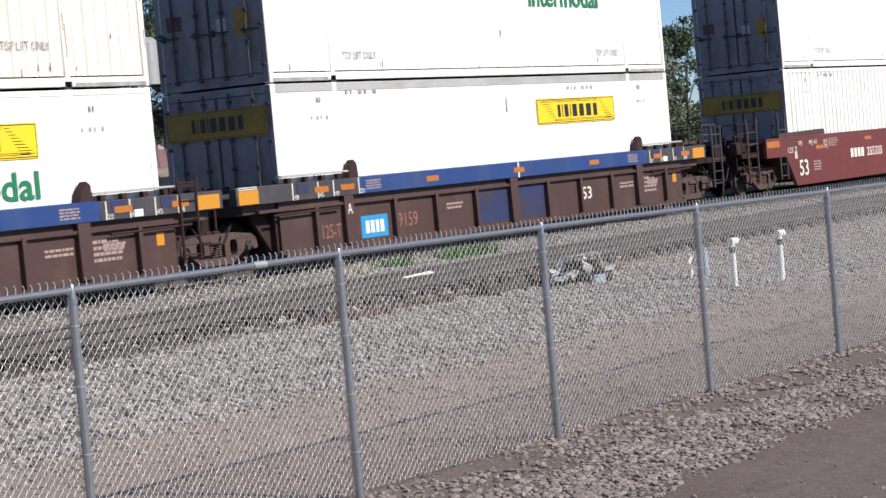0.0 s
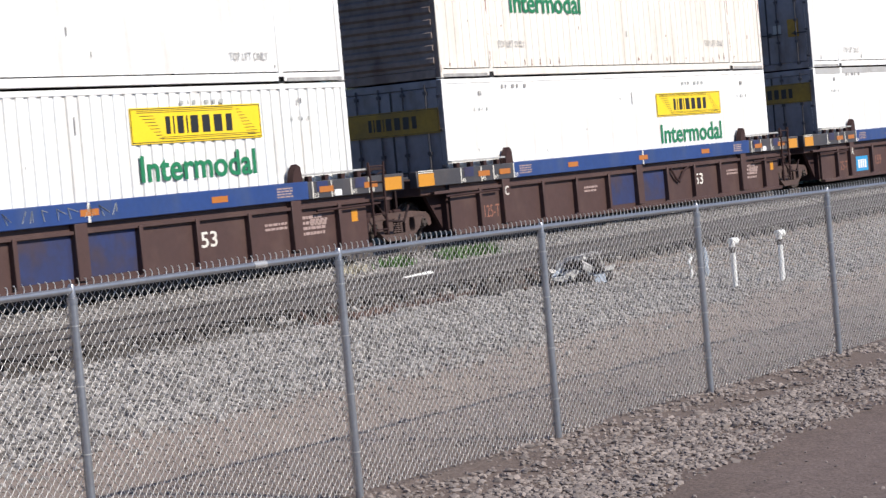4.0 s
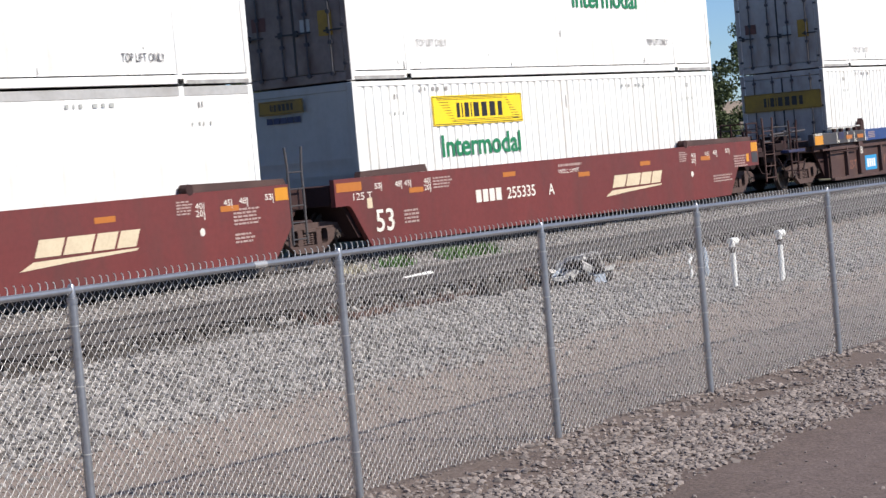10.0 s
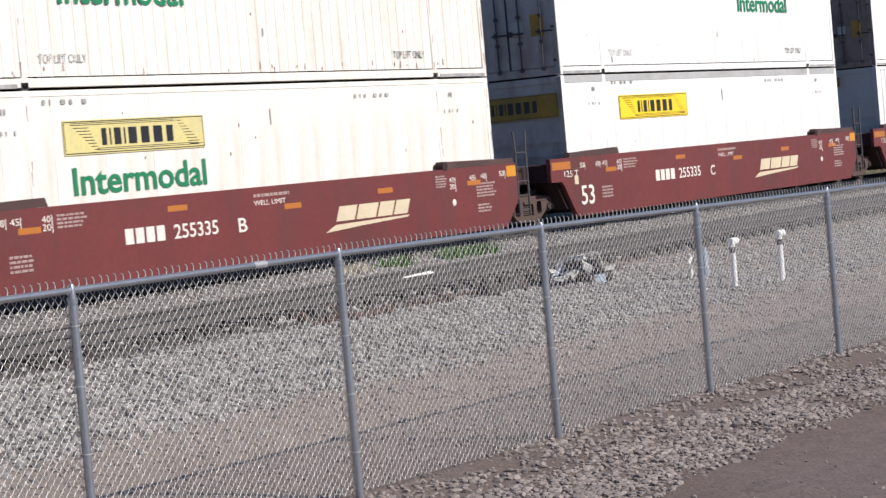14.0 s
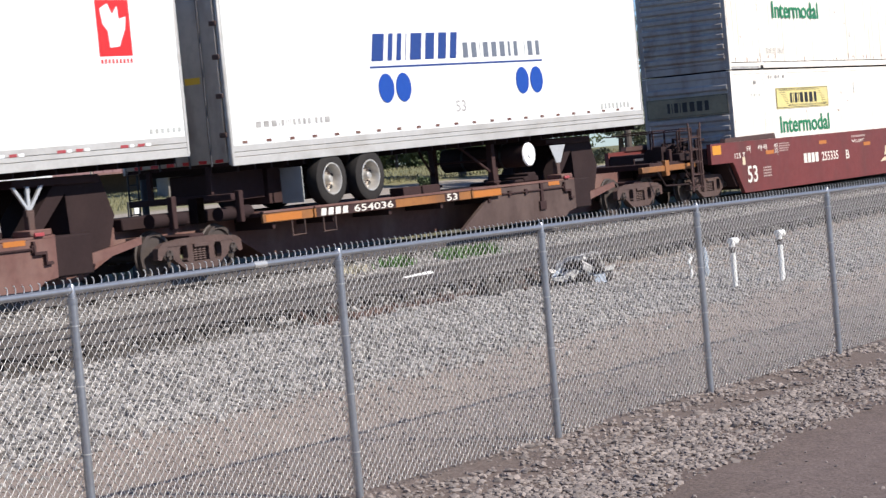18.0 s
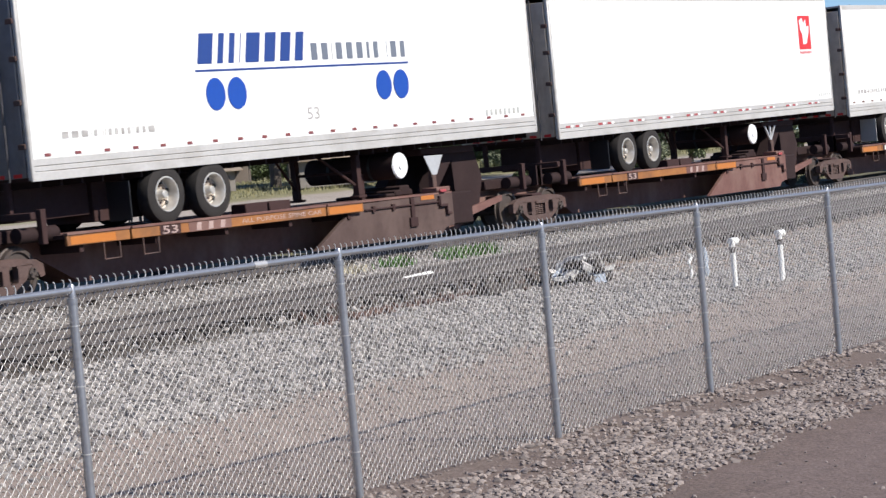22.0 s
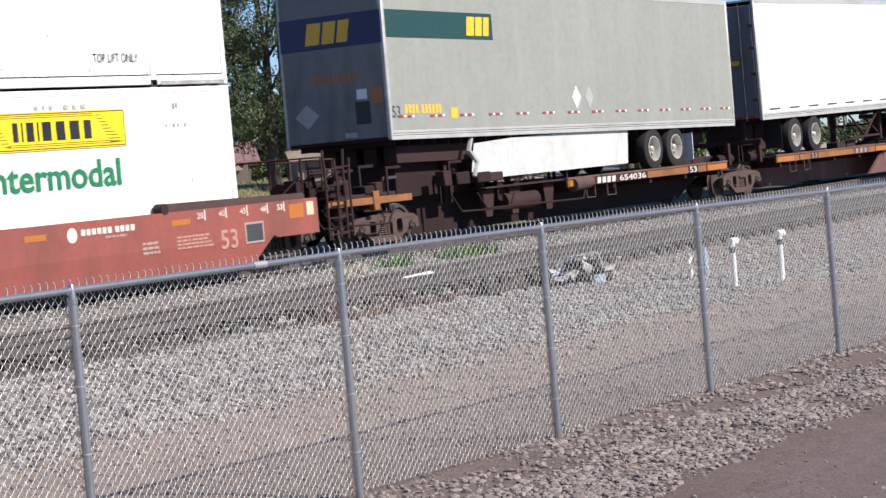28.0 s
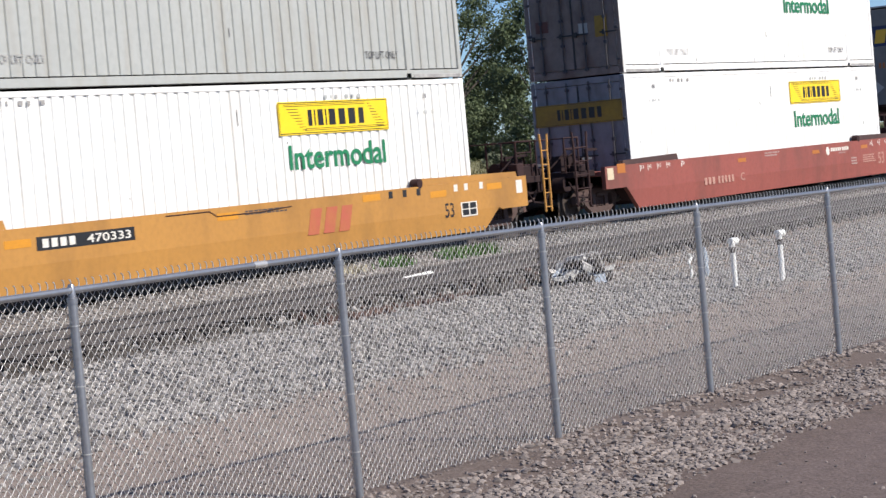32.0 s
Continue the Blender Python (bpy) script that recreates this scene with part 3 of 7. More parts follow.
def container(cx, level, paint, end="door", smooth=False, sign=None, word=None, end_sign=True, end_paint=None, label="", dark_rail=False, low=False, tl=0.41):
    """A 53-foot container; its origin is at the middle of its base. sign, word: x where the panel and the green word begin."""
    c = thing("shipping_container", label or "white corrugated shipping container double-stacked in a well car", "container", (0, 0, 0), "containers on the train")
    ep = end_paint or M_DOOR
    for sgn in (-1, 1):
        if smooth:
            for i in range(13):
                part("wall_panel", shared("wall_panel", wall_panel, paint), paint, c, at=(-HL + 0.14 + i * PANEL, sgn * (HW - 0.032), 0))
        else:
            part("side_wall", shared("corrugated_wall_%d_%d" % (sgn, level), lambda: corrugated_wall(sgn, 0.008 if level and paint is M_WHITE else (0.030 if paint is M_WHITE else (0.026 if paint is M_GREY else 0.016))), paint), paint, c)
        part("bottom_rail", shared("bottom_rail", lambda: bbox(-HL + 0.07, HL - 0.07, -0.05, 0.05, 0.022, 0.175, 0.008), paint), paint, c, at=(0, sgn * (HW - 0.05), 0))
        trim = M_RAIL_ALU if dark_rail else paint
        part("top_rail", shared("top_rail%d" % dark_rail, lambda: bbox(-HL + 0.07, HL - 0.07, -0.04, 0.04, CH - (0.17 if dark_rail else 0.105), CH - 0.005, 0.008), trim), trim, c, at=(0, sgn * (HW - 0.042), 0))
        for x in (-HL + 0.07, HL - 0.07, -6.05, 6.05):
            part("corner_post" if abs(x) > 7 else "lift_post", shared("post", post_mesh, paint), paint, c, at=(x, sgn * (HW - 0.068), 0))
        for x in (-6.05, 6.05):
            part("corner_casting", shared("casting", lambda: bbox(-0.10, 0.10, -0.08, 0.08, -0.022, 0.12, 0.015), M_DARKSTEEL), M_DARKSTEEL, c, at=(x, sgn * (HW - 0.078), 0))
            xs = 7.1 if x > 0 else -7.1
            part("end_sill", shared("end_sill", lambda: bbox(-0.88, 0.88, -0.03, 0.03, 0.012, 0.085, 0.006), M_GREY_TXT), M_GREY_TXT, c, at=(xs, sgn * (HW - 0.022), 0))
    part("roof", shared("roof", lambda: bbox(-HL + 0.1, HL - 0.1, -HW + 0.08, HW - 0.08, CH - 0.06, CH - 0.02, 0.0), paint), paint, c)
    part("underframe", shared("underframe", lambda: bbox(-HL + 0.1, HL - 0.1, -HW + 0.1, HW - 0.1, 0.02, 0.14, 0.0), M_GRIME), M_GRIME, c)
    part("end_wall", shared("far_end", lambda: bbox(HL - 0.08, HL - 0.01, -1.2, 1.2, 0.05, CH - 0.05, 0.01), paint), paint, c)
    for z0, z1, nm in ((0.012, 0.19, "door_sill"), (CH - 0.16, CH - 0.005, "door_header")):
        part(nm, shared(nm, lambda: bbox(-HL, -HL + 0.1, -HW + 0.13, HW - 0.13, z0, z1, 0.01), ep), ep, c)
    # Added plates put the shade-darkened door paint on the posts' end faces.
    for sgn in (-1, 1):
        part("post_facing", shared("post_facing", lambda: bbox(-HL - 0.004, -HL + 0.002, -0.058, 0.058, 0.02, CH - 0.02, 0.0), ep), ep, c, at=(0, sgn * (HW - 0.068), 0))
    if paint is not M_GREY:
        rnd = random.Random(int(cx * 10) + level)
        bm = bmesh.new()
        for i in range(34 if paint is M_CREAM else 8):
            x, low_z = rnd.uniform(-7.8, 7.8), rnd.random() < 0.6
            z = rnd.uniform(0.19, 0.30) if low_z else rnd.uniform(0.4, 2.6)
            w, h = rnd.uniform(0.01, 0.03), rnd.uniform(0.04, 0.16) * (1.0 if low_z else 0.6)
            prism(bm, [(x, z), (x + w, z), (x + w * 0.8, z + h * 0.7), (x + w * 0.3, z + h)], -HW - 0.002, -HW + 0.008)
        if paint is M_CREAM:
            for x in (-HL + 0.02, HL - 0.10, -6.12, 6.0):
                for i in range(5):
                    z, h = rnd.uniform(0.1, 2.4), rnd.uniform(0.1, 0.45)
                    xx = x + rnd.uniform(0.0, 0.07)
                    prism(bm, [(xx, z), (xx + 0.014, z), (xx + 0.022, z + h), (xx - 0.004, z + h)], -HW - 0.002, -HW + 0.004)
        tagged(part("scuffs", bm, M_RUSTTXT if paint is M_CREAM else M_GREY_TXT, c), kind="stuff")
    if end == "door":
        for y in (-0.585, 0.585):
            d = part("door", shared("door_leaf", door_leaf, ep), ep, c, "grimy white container door, darkened for shade", at=(0, y, 0))
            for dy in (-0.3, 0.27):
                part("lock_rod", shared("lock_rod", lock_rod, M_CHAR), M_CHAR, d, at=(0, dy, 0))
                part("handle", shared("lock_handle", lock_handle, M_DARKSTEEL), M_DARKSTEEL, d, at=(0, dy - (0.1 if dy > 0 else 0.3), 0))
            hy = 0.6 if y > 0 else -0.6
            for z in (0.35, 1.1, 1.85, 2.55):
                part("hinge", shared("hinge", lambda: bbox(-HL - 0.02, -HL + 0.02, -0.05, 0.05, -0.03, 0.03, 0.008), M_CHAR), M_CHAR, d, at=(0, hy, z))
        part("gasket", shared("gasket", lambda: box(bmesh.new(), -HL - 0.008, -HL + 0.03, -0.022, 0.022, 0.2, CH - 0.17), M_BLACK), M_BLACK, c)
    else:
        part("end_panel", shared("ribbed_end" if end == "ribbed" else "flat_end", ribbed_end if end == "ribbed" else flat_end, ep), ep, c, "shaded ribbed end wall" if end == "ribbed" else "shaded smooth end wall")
    if end_sign:
        if level == 0:
            if end == "small":
                yellow_sign(c, -0.98, 0.12, 2.40, 2.68, "x")
                bars((1, 1, 1, 1, 1), -0.85, 0.0, 2.22, 2.34, -HL - 0.006, M_NAVY, c, facing="x")
            else:
                yellow_sign(c, -1.19, 1.19, *((1.98, 2.52) if dark_rail else (1.80, 2.32)), "x", M_TAN_SIGN if paint is M_CREAM else None)
        elif end == "door":
            plate("yellow_label", 0.62, 0.95, 0.92, 1.42, -HL - 0.012, M_SHADED_YELLOW, c, "yellow safety label", facing="x")
            plate("placard", 0.18, 0.42, 1.0, 1.28, -HL - 0.012, M_GREY, c, facing="x")
            plate("rust_patch", -1.0, -0.66, 1.15, 1.42, -HL - 0.012, M_SPINE, c, "brown worn decal", facing="x")
    if sign is not None:
        z = 2.17 if level else (1.93 if not low else 1.82)
        yellow_sign(c, sign, sign + 3.62, z, z + (0.62 if not low else 0.57), "y", M_PALEYELLOW if paint is M_CREAM and level == 0 else None)
    if word is not None:
        z = (1.28 if not low else 1.16) if level == 0 else (1.52 if paint is M_WHITE else 1.37)
        words("Intermodal", word, word + (3.2 if not low else 3.45), z, z + 0.46, -HW - 0.004, M_GREEN, c)
    if level:
        z = tl
        for x in (-5.68, 4.55):
            words("TOP LIFT ONLY", x, x + 1.14, z, z + 0.15, -HW - 0.004, M_CHAR if x > 0 and cx < 100 else M_GREY_TXT, c)
    else:
        bars((0.5, 0.4, 0, 0.6, 0.5, 0, 0.6), -5.75, -4.6, 2.66, 2.74, -HW - 0.004, M_GREY_TXT, c, gap=0.3)
        bars((0.5, 0.4, 0.5, 0, 0.6, 0.5, 0.6), 3.0, 4.3, 2.58, 2.65, -HW - 0.004, M_GREY, c, gap=0.3)
        for x in (-6.65, 6.5):
            bars((0.6, 0.5), x - 0.05, x + 0.12, 2.52, 2.62, -HW - 0.004, M_GREY_TXT, c, gap=0.3)
            bars((0.5, 0, 0.6, 0.5, 0, 0.6), x - 0.28, x + 0.34, 2.20, 2.27, -HW - 0.004, M_GREY, c, gap=0.4)
    plate("scuff", 0.30, 0.33, 2.15 if level == 0 else 0.85, 2.45 if level == 0 else 1.0, -HW - 0.003, M_GREY_TXT, c)
    rolling(c, cx, 0.415 if level == 0 else 3.333)
    return c


# trucks
def side_frame():
    bm = bmesh.new()
    y0, y1 = -0.06, 0.06
    for s in (-1, 1):
        for pts in (((0.0, 0.68), (0.5, 0.68), (1.0, 0.63), (1.16, 0.55), (1.18, 0.36), (1.08, 0.34), (1.03, 0.42), (0.93, 0.47), (0.9, 0.55), (0.0, 0.56)),
                    ((0.0, 0.26), (0.0, 0.12), (0.42, 0.12), (0.76, 0.33), (0.62, 0.34), (0.53, 0.27), (0.34, 0.26)),
                    ((0.22, 0.255), (0.37, 0.265), (0.40, 0.30), (0.37, 0.34), (0.37, 0.50), (0.40, 0.555), (0.22, 0.565)),
                    ((0.54, 0.56), (0.58, 0.50), (0.58, 0.36), (0.56, 0.30), (0.62, 0.335), (0.76, 0.33), (0.80, 0.42), (0.90, 0.47), (0.90, 0.56))):
            prism(bm, [(s * x, z) for x, z in pts][::s], y0, y1)
    return bm


def spring():
    """A coil spring: a ridged upright barrel."""
    bm = lathe(bmesh.new(), [p for k in range(6) for p in ((0.265 + k * 0.041, 0.042), (0.285 + k * 0.041, 0.060))], n=10)
    for v in bm.verts:
        v.co = (v.co.x, v.co.z, v.co.y)
    return bm


def wheelset():
    bm = bmesh.new()
    for s in (-1, 1):
        lathe(bm, [(s * 0.68, 0.12), (s * 0.685, 0.445), (s * 0.71, 0.45), (s * 0.725, 0.42), (s * 0.81, 0.415), (s * 0.81, 0.35), (s * 0.77, 0.33), (s * 0.77, 0.16), (s * 0.83, 0.13)], n=28)
    tube(bm, (0, -1.02, 0), (0, 1.02, 0), 0.085, 12)
    for s in (-1, 1):
        for k in range(3):
            a = k * 2.094
            tube(bm, (0.06 * math.cos(a), s * 1.12, 0.06 * math.sin(a)), (0.06 * math.cos(a), s * 1.155, 0.06 * math.sin(a)), 0.018, 6)
        lathe(bm, [(s * 0.95, 0.115), (s * 1.08, 0.115), (s * 1.09, 0.09), (s * 1.125, 0.085)], n=16)
    return bm


def truck(car, x):
    t = part("truck", shared("bolster", lambda: bbox(-0.2, 0.2, -1.05, 1.05, 0.44, 0.74, 0.03), M_GRIME), M_GRIME, car, "four-wheel freight truck", at=(x, 0, 0))
    for y in (-1.03, 1.03):
        part("side_frame", shared("side_frame", side_frame, M_IRON), M_IRON, t, at=(0, y, 0))
        for dx in (-0.12, 0.0, 0.12):
            part("spring", shared("spring", spring, M_IRON), M_IRON, t, at=(dx, y, 0))
        part("bolster_end", shared("bolster_end", lambda: bbox(-0.2, 0.2, -0.09, 0.09, 0.50, 0.57, 0.01), M_IRON), M_IRON, t, at=(0, y, 0))
    for dx in (-0.89, 0.89):
        w = part("wheelset", shared("wheelset", wheelset, M_STEEL), M_STEEL, t, at=(dx, 0, 0.42))
        WHEELS.append((w, dx))
    return t


def ladder(car, x, z0, z1, paint, w=0.42, y=-1.46):
    bm = bmesh.new()
    for s in (0, w):
        path_tube(bm, [(x + s, y, z0), (x + s, y, z1 - 0.35), (x + s + (0.04 if s else -0.04), y, z1)], 0.027, 6)
    z = z0 + 0.1
    while z < min(z1, 1.75):
        tube(bm, (x, y, z), (x + w, y, z), 0.014, 6)
        z += 0.31
    return part("ladder", bm, paint, car)


def guard_rail(car, x0, x1, z0, z1, paint):
    for y in (-1.1, -0.35):
        part("handrail", path_tube(bmesh.new(), [(x0, y, z0), (x0, y, z1), (x1, y, z1), (x1, y, z0)], 0.02, 6), paint, car)
    part("knee_rail", tube(bmesh.new(), (x0, -1.1, z1 - 0.25), (x1, -1.1, z1 - 0.25), 0.016, 6), paint, car)
    part("cross_rail", tube(bmesh.new(), (x0, -1.1, z1), (x0, 0.9, z1), 0.016, 6), paint, car)


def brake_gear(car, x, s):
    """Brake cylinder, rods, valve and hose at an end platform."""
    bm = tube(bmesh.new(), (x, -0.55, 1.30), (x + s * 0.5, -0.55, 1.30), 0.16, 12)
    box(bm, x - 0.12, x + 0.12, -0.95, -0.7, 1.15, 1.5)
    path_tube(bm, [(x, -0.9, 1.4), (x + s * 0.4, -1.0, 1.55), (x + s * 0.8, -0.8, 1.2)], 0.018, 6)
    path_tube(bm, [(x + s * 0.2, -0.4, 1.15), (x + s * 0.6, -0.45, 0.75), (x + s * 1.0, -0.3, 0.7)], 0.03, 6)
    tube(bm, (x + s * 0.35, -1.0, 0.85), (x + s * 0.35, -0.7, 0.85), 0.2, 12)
    return part("brake_gear", bm, M_SHADEBLACK, car)


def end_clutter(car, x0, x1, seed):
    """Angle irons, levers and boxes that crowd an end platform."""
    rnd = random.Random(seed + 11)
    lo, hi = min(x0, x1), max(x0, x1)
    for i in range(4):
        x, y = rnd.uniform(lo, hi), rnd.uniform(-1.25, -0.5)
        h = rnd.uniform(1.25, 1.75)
        part("upright", bbox(x - 0.03, x + 0.03, y - 0.03, y + 0.03, 0.75, h, 0.005), M_SHADEBLACK, car)
        part("cross_bar", bbox(min(x, x + 0.5), max(x, x + 0.5), y - 0.025, y + 0.025, h - 0.06, h, 0.005), M_CHAR if i % 2 else M_SHADEBLACK, car)
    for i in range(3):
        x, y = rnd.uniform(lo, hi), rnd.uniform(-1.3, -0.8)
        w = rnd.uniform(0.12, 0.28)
        part("equipment_box", bbox(x - w, x + w, y - 0.12, y + 0.12, 1.1, 1.1 + rnd.uniform(0.12, 0.35), 0.02), M_GRIME if i else M_SHADEBLACK, car)
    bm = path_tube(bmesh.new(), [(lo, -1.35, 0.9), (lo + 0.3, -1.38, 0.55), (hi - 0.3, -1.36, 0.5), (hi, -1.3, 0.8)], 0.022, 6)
    part("air_hose", bm, M_SHADEBLACK, car)


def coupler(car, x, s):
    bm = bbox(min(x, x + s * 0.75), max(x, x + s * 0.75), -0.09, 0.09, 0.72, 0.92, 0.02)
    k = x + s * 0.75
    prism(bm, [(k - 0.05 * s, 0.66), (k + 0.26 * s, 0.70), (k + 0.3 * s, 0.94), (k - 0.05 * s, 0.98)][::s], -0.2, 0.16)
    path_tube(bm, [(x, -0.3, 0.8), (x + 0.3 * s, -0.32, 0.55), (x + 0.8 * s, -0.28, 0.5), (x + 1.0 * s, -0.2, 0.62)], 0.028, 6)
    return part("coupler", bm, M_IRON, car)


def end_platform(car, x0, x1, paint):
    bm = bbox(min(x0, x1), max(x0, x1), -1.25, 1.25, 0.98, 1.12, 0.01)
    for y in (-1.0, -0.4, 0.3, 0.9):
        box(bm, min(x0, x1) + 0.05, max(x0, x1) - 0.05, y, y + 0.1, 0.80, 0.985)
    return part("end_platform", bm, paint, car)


def small_marks(car, y, paint_marks, x0, lead):
    """Capacity figures and stencil lines along the top edge of a well."""
    for txt, x in (("53", x0), ("48", x0 + lead * 0.75), ("45", x0 + lead * 1.1), ("40", x0 + lead * 1.85), ("20", x0 + lead * 1.85)):
        z = 1.2 if txt != "20" else 1.07
        words(txt, x, x + 0.2, z, z + 0.11, y, paint_marks, car)
        plate("mark", x + 0.22, x + 0.24, z - 0.05, z + 0.12, y, paint_marks, car)


def stencil_block(car, x0, x1, z0, z1, n, y, material, seed=0):
    rnd = random.Random(seed + int(x0 * 100))
    bm = bmesh.new()
    h = (z1 - z0) / n
    for i in range(n):
        x = x0
        end = x0 + (x1 - x0) * rnd.uniform(0.75, 1.0)
        while x < end - 0.02:
            w = min(rnd.uniform(0.05, 0.16), end - x)
            box(bm, x, x + w, y - 0.002, y, z0 + i * h + h * 0.2, z0 + i * h + h * 0.75)
            x += w + 0.025
    return tagged(part("stencil", bm, material, car), kind="stuff")


def smooth_well(cx, xl, xr, paint, label, letter=None, style="red", trucks=(), rungs=(), couplers=(), zt=1.45):
    car = thing("well_car", label, "well car", (0, 0, 0), "cars of the train")
    Y, zn = -1.515, zt - 0.60
    for s in (-1, 1):
        bm = bmesh.new()
        short = xr < 8.8
        right = [(xr, zn)] if short else [(8.75, zn), (8.85, zn - 0.05), (xr, zn - 0.05)]
        prism(bm, [(xl, zt), (xl, zn + 0.08), (-8.85, zn + 0.08), (-8.75, zn), *right, (xr, zt)], s * 1.515, s * 1.41)
        low_right = [(8.06, 0.11), (xr, 0.66), (xr, zn)] if short else [(8.17, 0.11), (8.75, zn)]
        lo = prism(bm, [(-8.75, zn), (-8.19, 0.11), *low_right], s * 1.515, s * 1.41)
        for v in lo.verts:
            if v.co.z < 0.5:
                v.co.y -= s * (0.01 if style == "red" else 0.045)
        part("well_side", bm, paint, car)
        for a, c in ((xl + 0.9, -6.0), (5.75, xr - (0.35 if xr > 9 else 0.05))):
            bm = prism(bmesh.new(), [(a, zt + 0.002), (a + 0.05, zt + 0.11), (c - 0.06, zt + 0.15), (c, zt + 0.002)] if a < 0 else [(a, zt + 0.002), (a + 0.08, zt + 0.15), (c - 0.05, zt + 0.11), (c, zt + 0.002)], s * 1.50, s * 1.36)
            part("guide_rail", bm, paint if style == "ochre" else M_BROWN, car)
        k = tube(bmesh.new(), (5.75, s * 1.52, zt + 0.06), (5.75, s * 1.34, zt + 0.06), 0.10, 12)
        part("guide_casting", k, M_GRIME, car)
    for i in range(9):
        part("floor_beam", shared("floor_beam", lambda: bbox(-0.1, 0.1, -1.38, 1.38, 0.22, 0.40, 0.01), M_GRIME), M_GRIME, car, at=(-8.0 + i * 2.0, 0, 0))
    for a, c in ((xl, -8.35), (8.35, max(xr, 9.3))):
        part("end_bulkhead", bbox(a, c, -1.38, 1.38, 0.95, zt - 0.1, 0.02), M_GRIME if style == "red" else paint, car)
        s = -1 if a < 0 else 1
        part("end_slope", prism(bmesh.new(), [(8.3, 0.3), (8.45, 0.3), (8.95, 0.98), (8.75, 0.98)] if s > 0 else [(-8.3, 0.3), (-8.75, 0.98), (-8.95, 0.98), (-8.45, 0.3)], -1.38, 1.38), M_GRIME, car)
    for x in trucks:
        truck(car, x)
    for x in rungs:
        ladder(car, x, 0.32, 2.12, M_CHAR if style == "red" else paint, 0.44, -1.5)
    for s in couplers:
        end_platform(car, s * (10.1 if s > 0 else -xl), s * (11.1 if s > 0 else 1.0 - xl), M_SHADEBLACK)
        coupler(car, s * 10.9, s)
        brake_gear(car, s * 10.4, s)
        guard_rail(car, s * 10.3, s * 10.95, 1.1, 1.9, M_GRIME)
        brake_gear(car, s * 10.75, -s)
        ladder(car, s * 10.85 - (0.05 if style == "ochre" else 0.3), 0.32, 2.02, paint if style == "ochre" else (M_GRIME if style == "faded" else M_BROWN), 0.26 if style == "ochre" else 0.6)
        end_clutter(car, s * 10.15, s * 11.3, int(cx) % 7)
    y = Y - 0.001
    if style == "red":
        plate("reflector", xl + 0.06, xl + 0.9, 1.20, 1.37, y, M_REFLECT, car) if letter != "B" else plate("reflector", xl + 0.1, xl + 0.6, 1.17, 1.4, y, M_AMBER, car)
        words("125 T", -8.7, -8.05, 1.02, 1.16, y, M_WHITE_TXT, car)
        plate("capacity_mark", -8.25, -8.08, 0.84, 1.04, y, M_CREAM_LOGO, car)
        words("53", -8.0, -7.38, 0.36, 0.80, y + 0.07 - 0.075, M_WHITE_TXT, car)
        small_marks(car, y, M_WHITE_TXT, -7.95, 0.95)
        stencil_block(car, -5.85, -5.1, 1.08, 1.33, 4, y, M_STENCIL)
        stencil_block(car, -7.0, -6.35, 0.45, 0.75, 4, y, M_STENCIL)
        for x, z in ((-6.75, 1.05), (-3.1, 1.17), (0.2, 1.0), (3.25, 1.10), (6.55, 1.07)):
            plate("reflector", x, x + 0.52, z, z + 0.1, y, M_REFLECT, car)
        bars((1, 1, 1, 1), -4.28, -3.2, 0.70, 0.96, y, M_WHITE_TXT, car, gap=0.22)
        words("255335", -2.98, -1.78, 0.70, 0.95, y, M_WHITE_TXT, car)
        if letter:
            words(letter, -1.2, -0.95, 0.68, 0.93, y, M_WHITE_TXT, car)
        words("WELL LIMIT", -0.7, 0.25, 1.12, 1.21, y, M_WHITE_TXT, car)
        stencil_block(car, -0.7, 0.4, 1.25, 1.35, 1, y, M_STENCIL)
        lg = bars((1.1, 1.2, 0.95, 0.9), 1.75, 4.25, 0.66, 0.94, y, M_CREAM_LOGO, car, "logo_bar", lean=0.5, gap=0.10)
        part("logo_swoosh", prism(bmesh.new(), [(1.42, 0.47), (1.75, 0.60), (4.30, 0.63), (4.22, 0.59), (2.6, 0.53)], y - 0.002, y), M_CREAM_LOGO, car)
        stencil_block(car, 5.35, 5.8, 1.08, 1.34, 5, y, M_STENCIL)
        k = 0.15 if xr > 9 else 0.0
        for txt, x, z in (("53", 7.86 + k, 1.2), ("48", 7.1 + k, 1.18), ("45", 6.65 + k, 1.17), ("40", 5.86 + k, 1.16), ("20", 5.86 + k, 1.03)):
            words(txt, x, x + 0.2, z, z + 0.11, y, M_WHITE_TXT, car)
            plate("mark", x + 0.22, x + 0.24, z - 0.06, z + 0.11, y, M_WHITE_TXT, car)
        bx = 8.5 if xr > 9 else 6.9
        stencil_block(car, bx, bx + 0.85, 0.80, 1.12, 5, y, M_STENCIL)
        stencil_block(car, 6.9 if xr < 9 else 7.2, 7.5 if xr < 9 else 8.4, 0.48, 0.68, 3, y + 0.0, M_STENCIL)
        part("load_mark", lathe(bmesh.new(), [(y - 0.002, 0.07), (y, 0.07)], n=16, centre=(6.0, 0, 0.76)), M_WHITE_TXT, car)
        plate("reflector", xr - 0.42, xr - 0.03, 1.17, 1.40, y, M_AMBER, car)
        if letter == "A":
            plate("data_plate", xr - 0.42, xr - 0.05, 0.88, 1.14, y, M_CHAR, car)
            plate("capacity_mark", xr - 0.75, xr - 0.6, 0.92, 1.12, y, M_AMBER, car)
    elif style == "faded":
        plate("reflector", xl + 0.1, xl + 0.4, 0.85, 1.12, y, M_CREAM_LOGO, car)
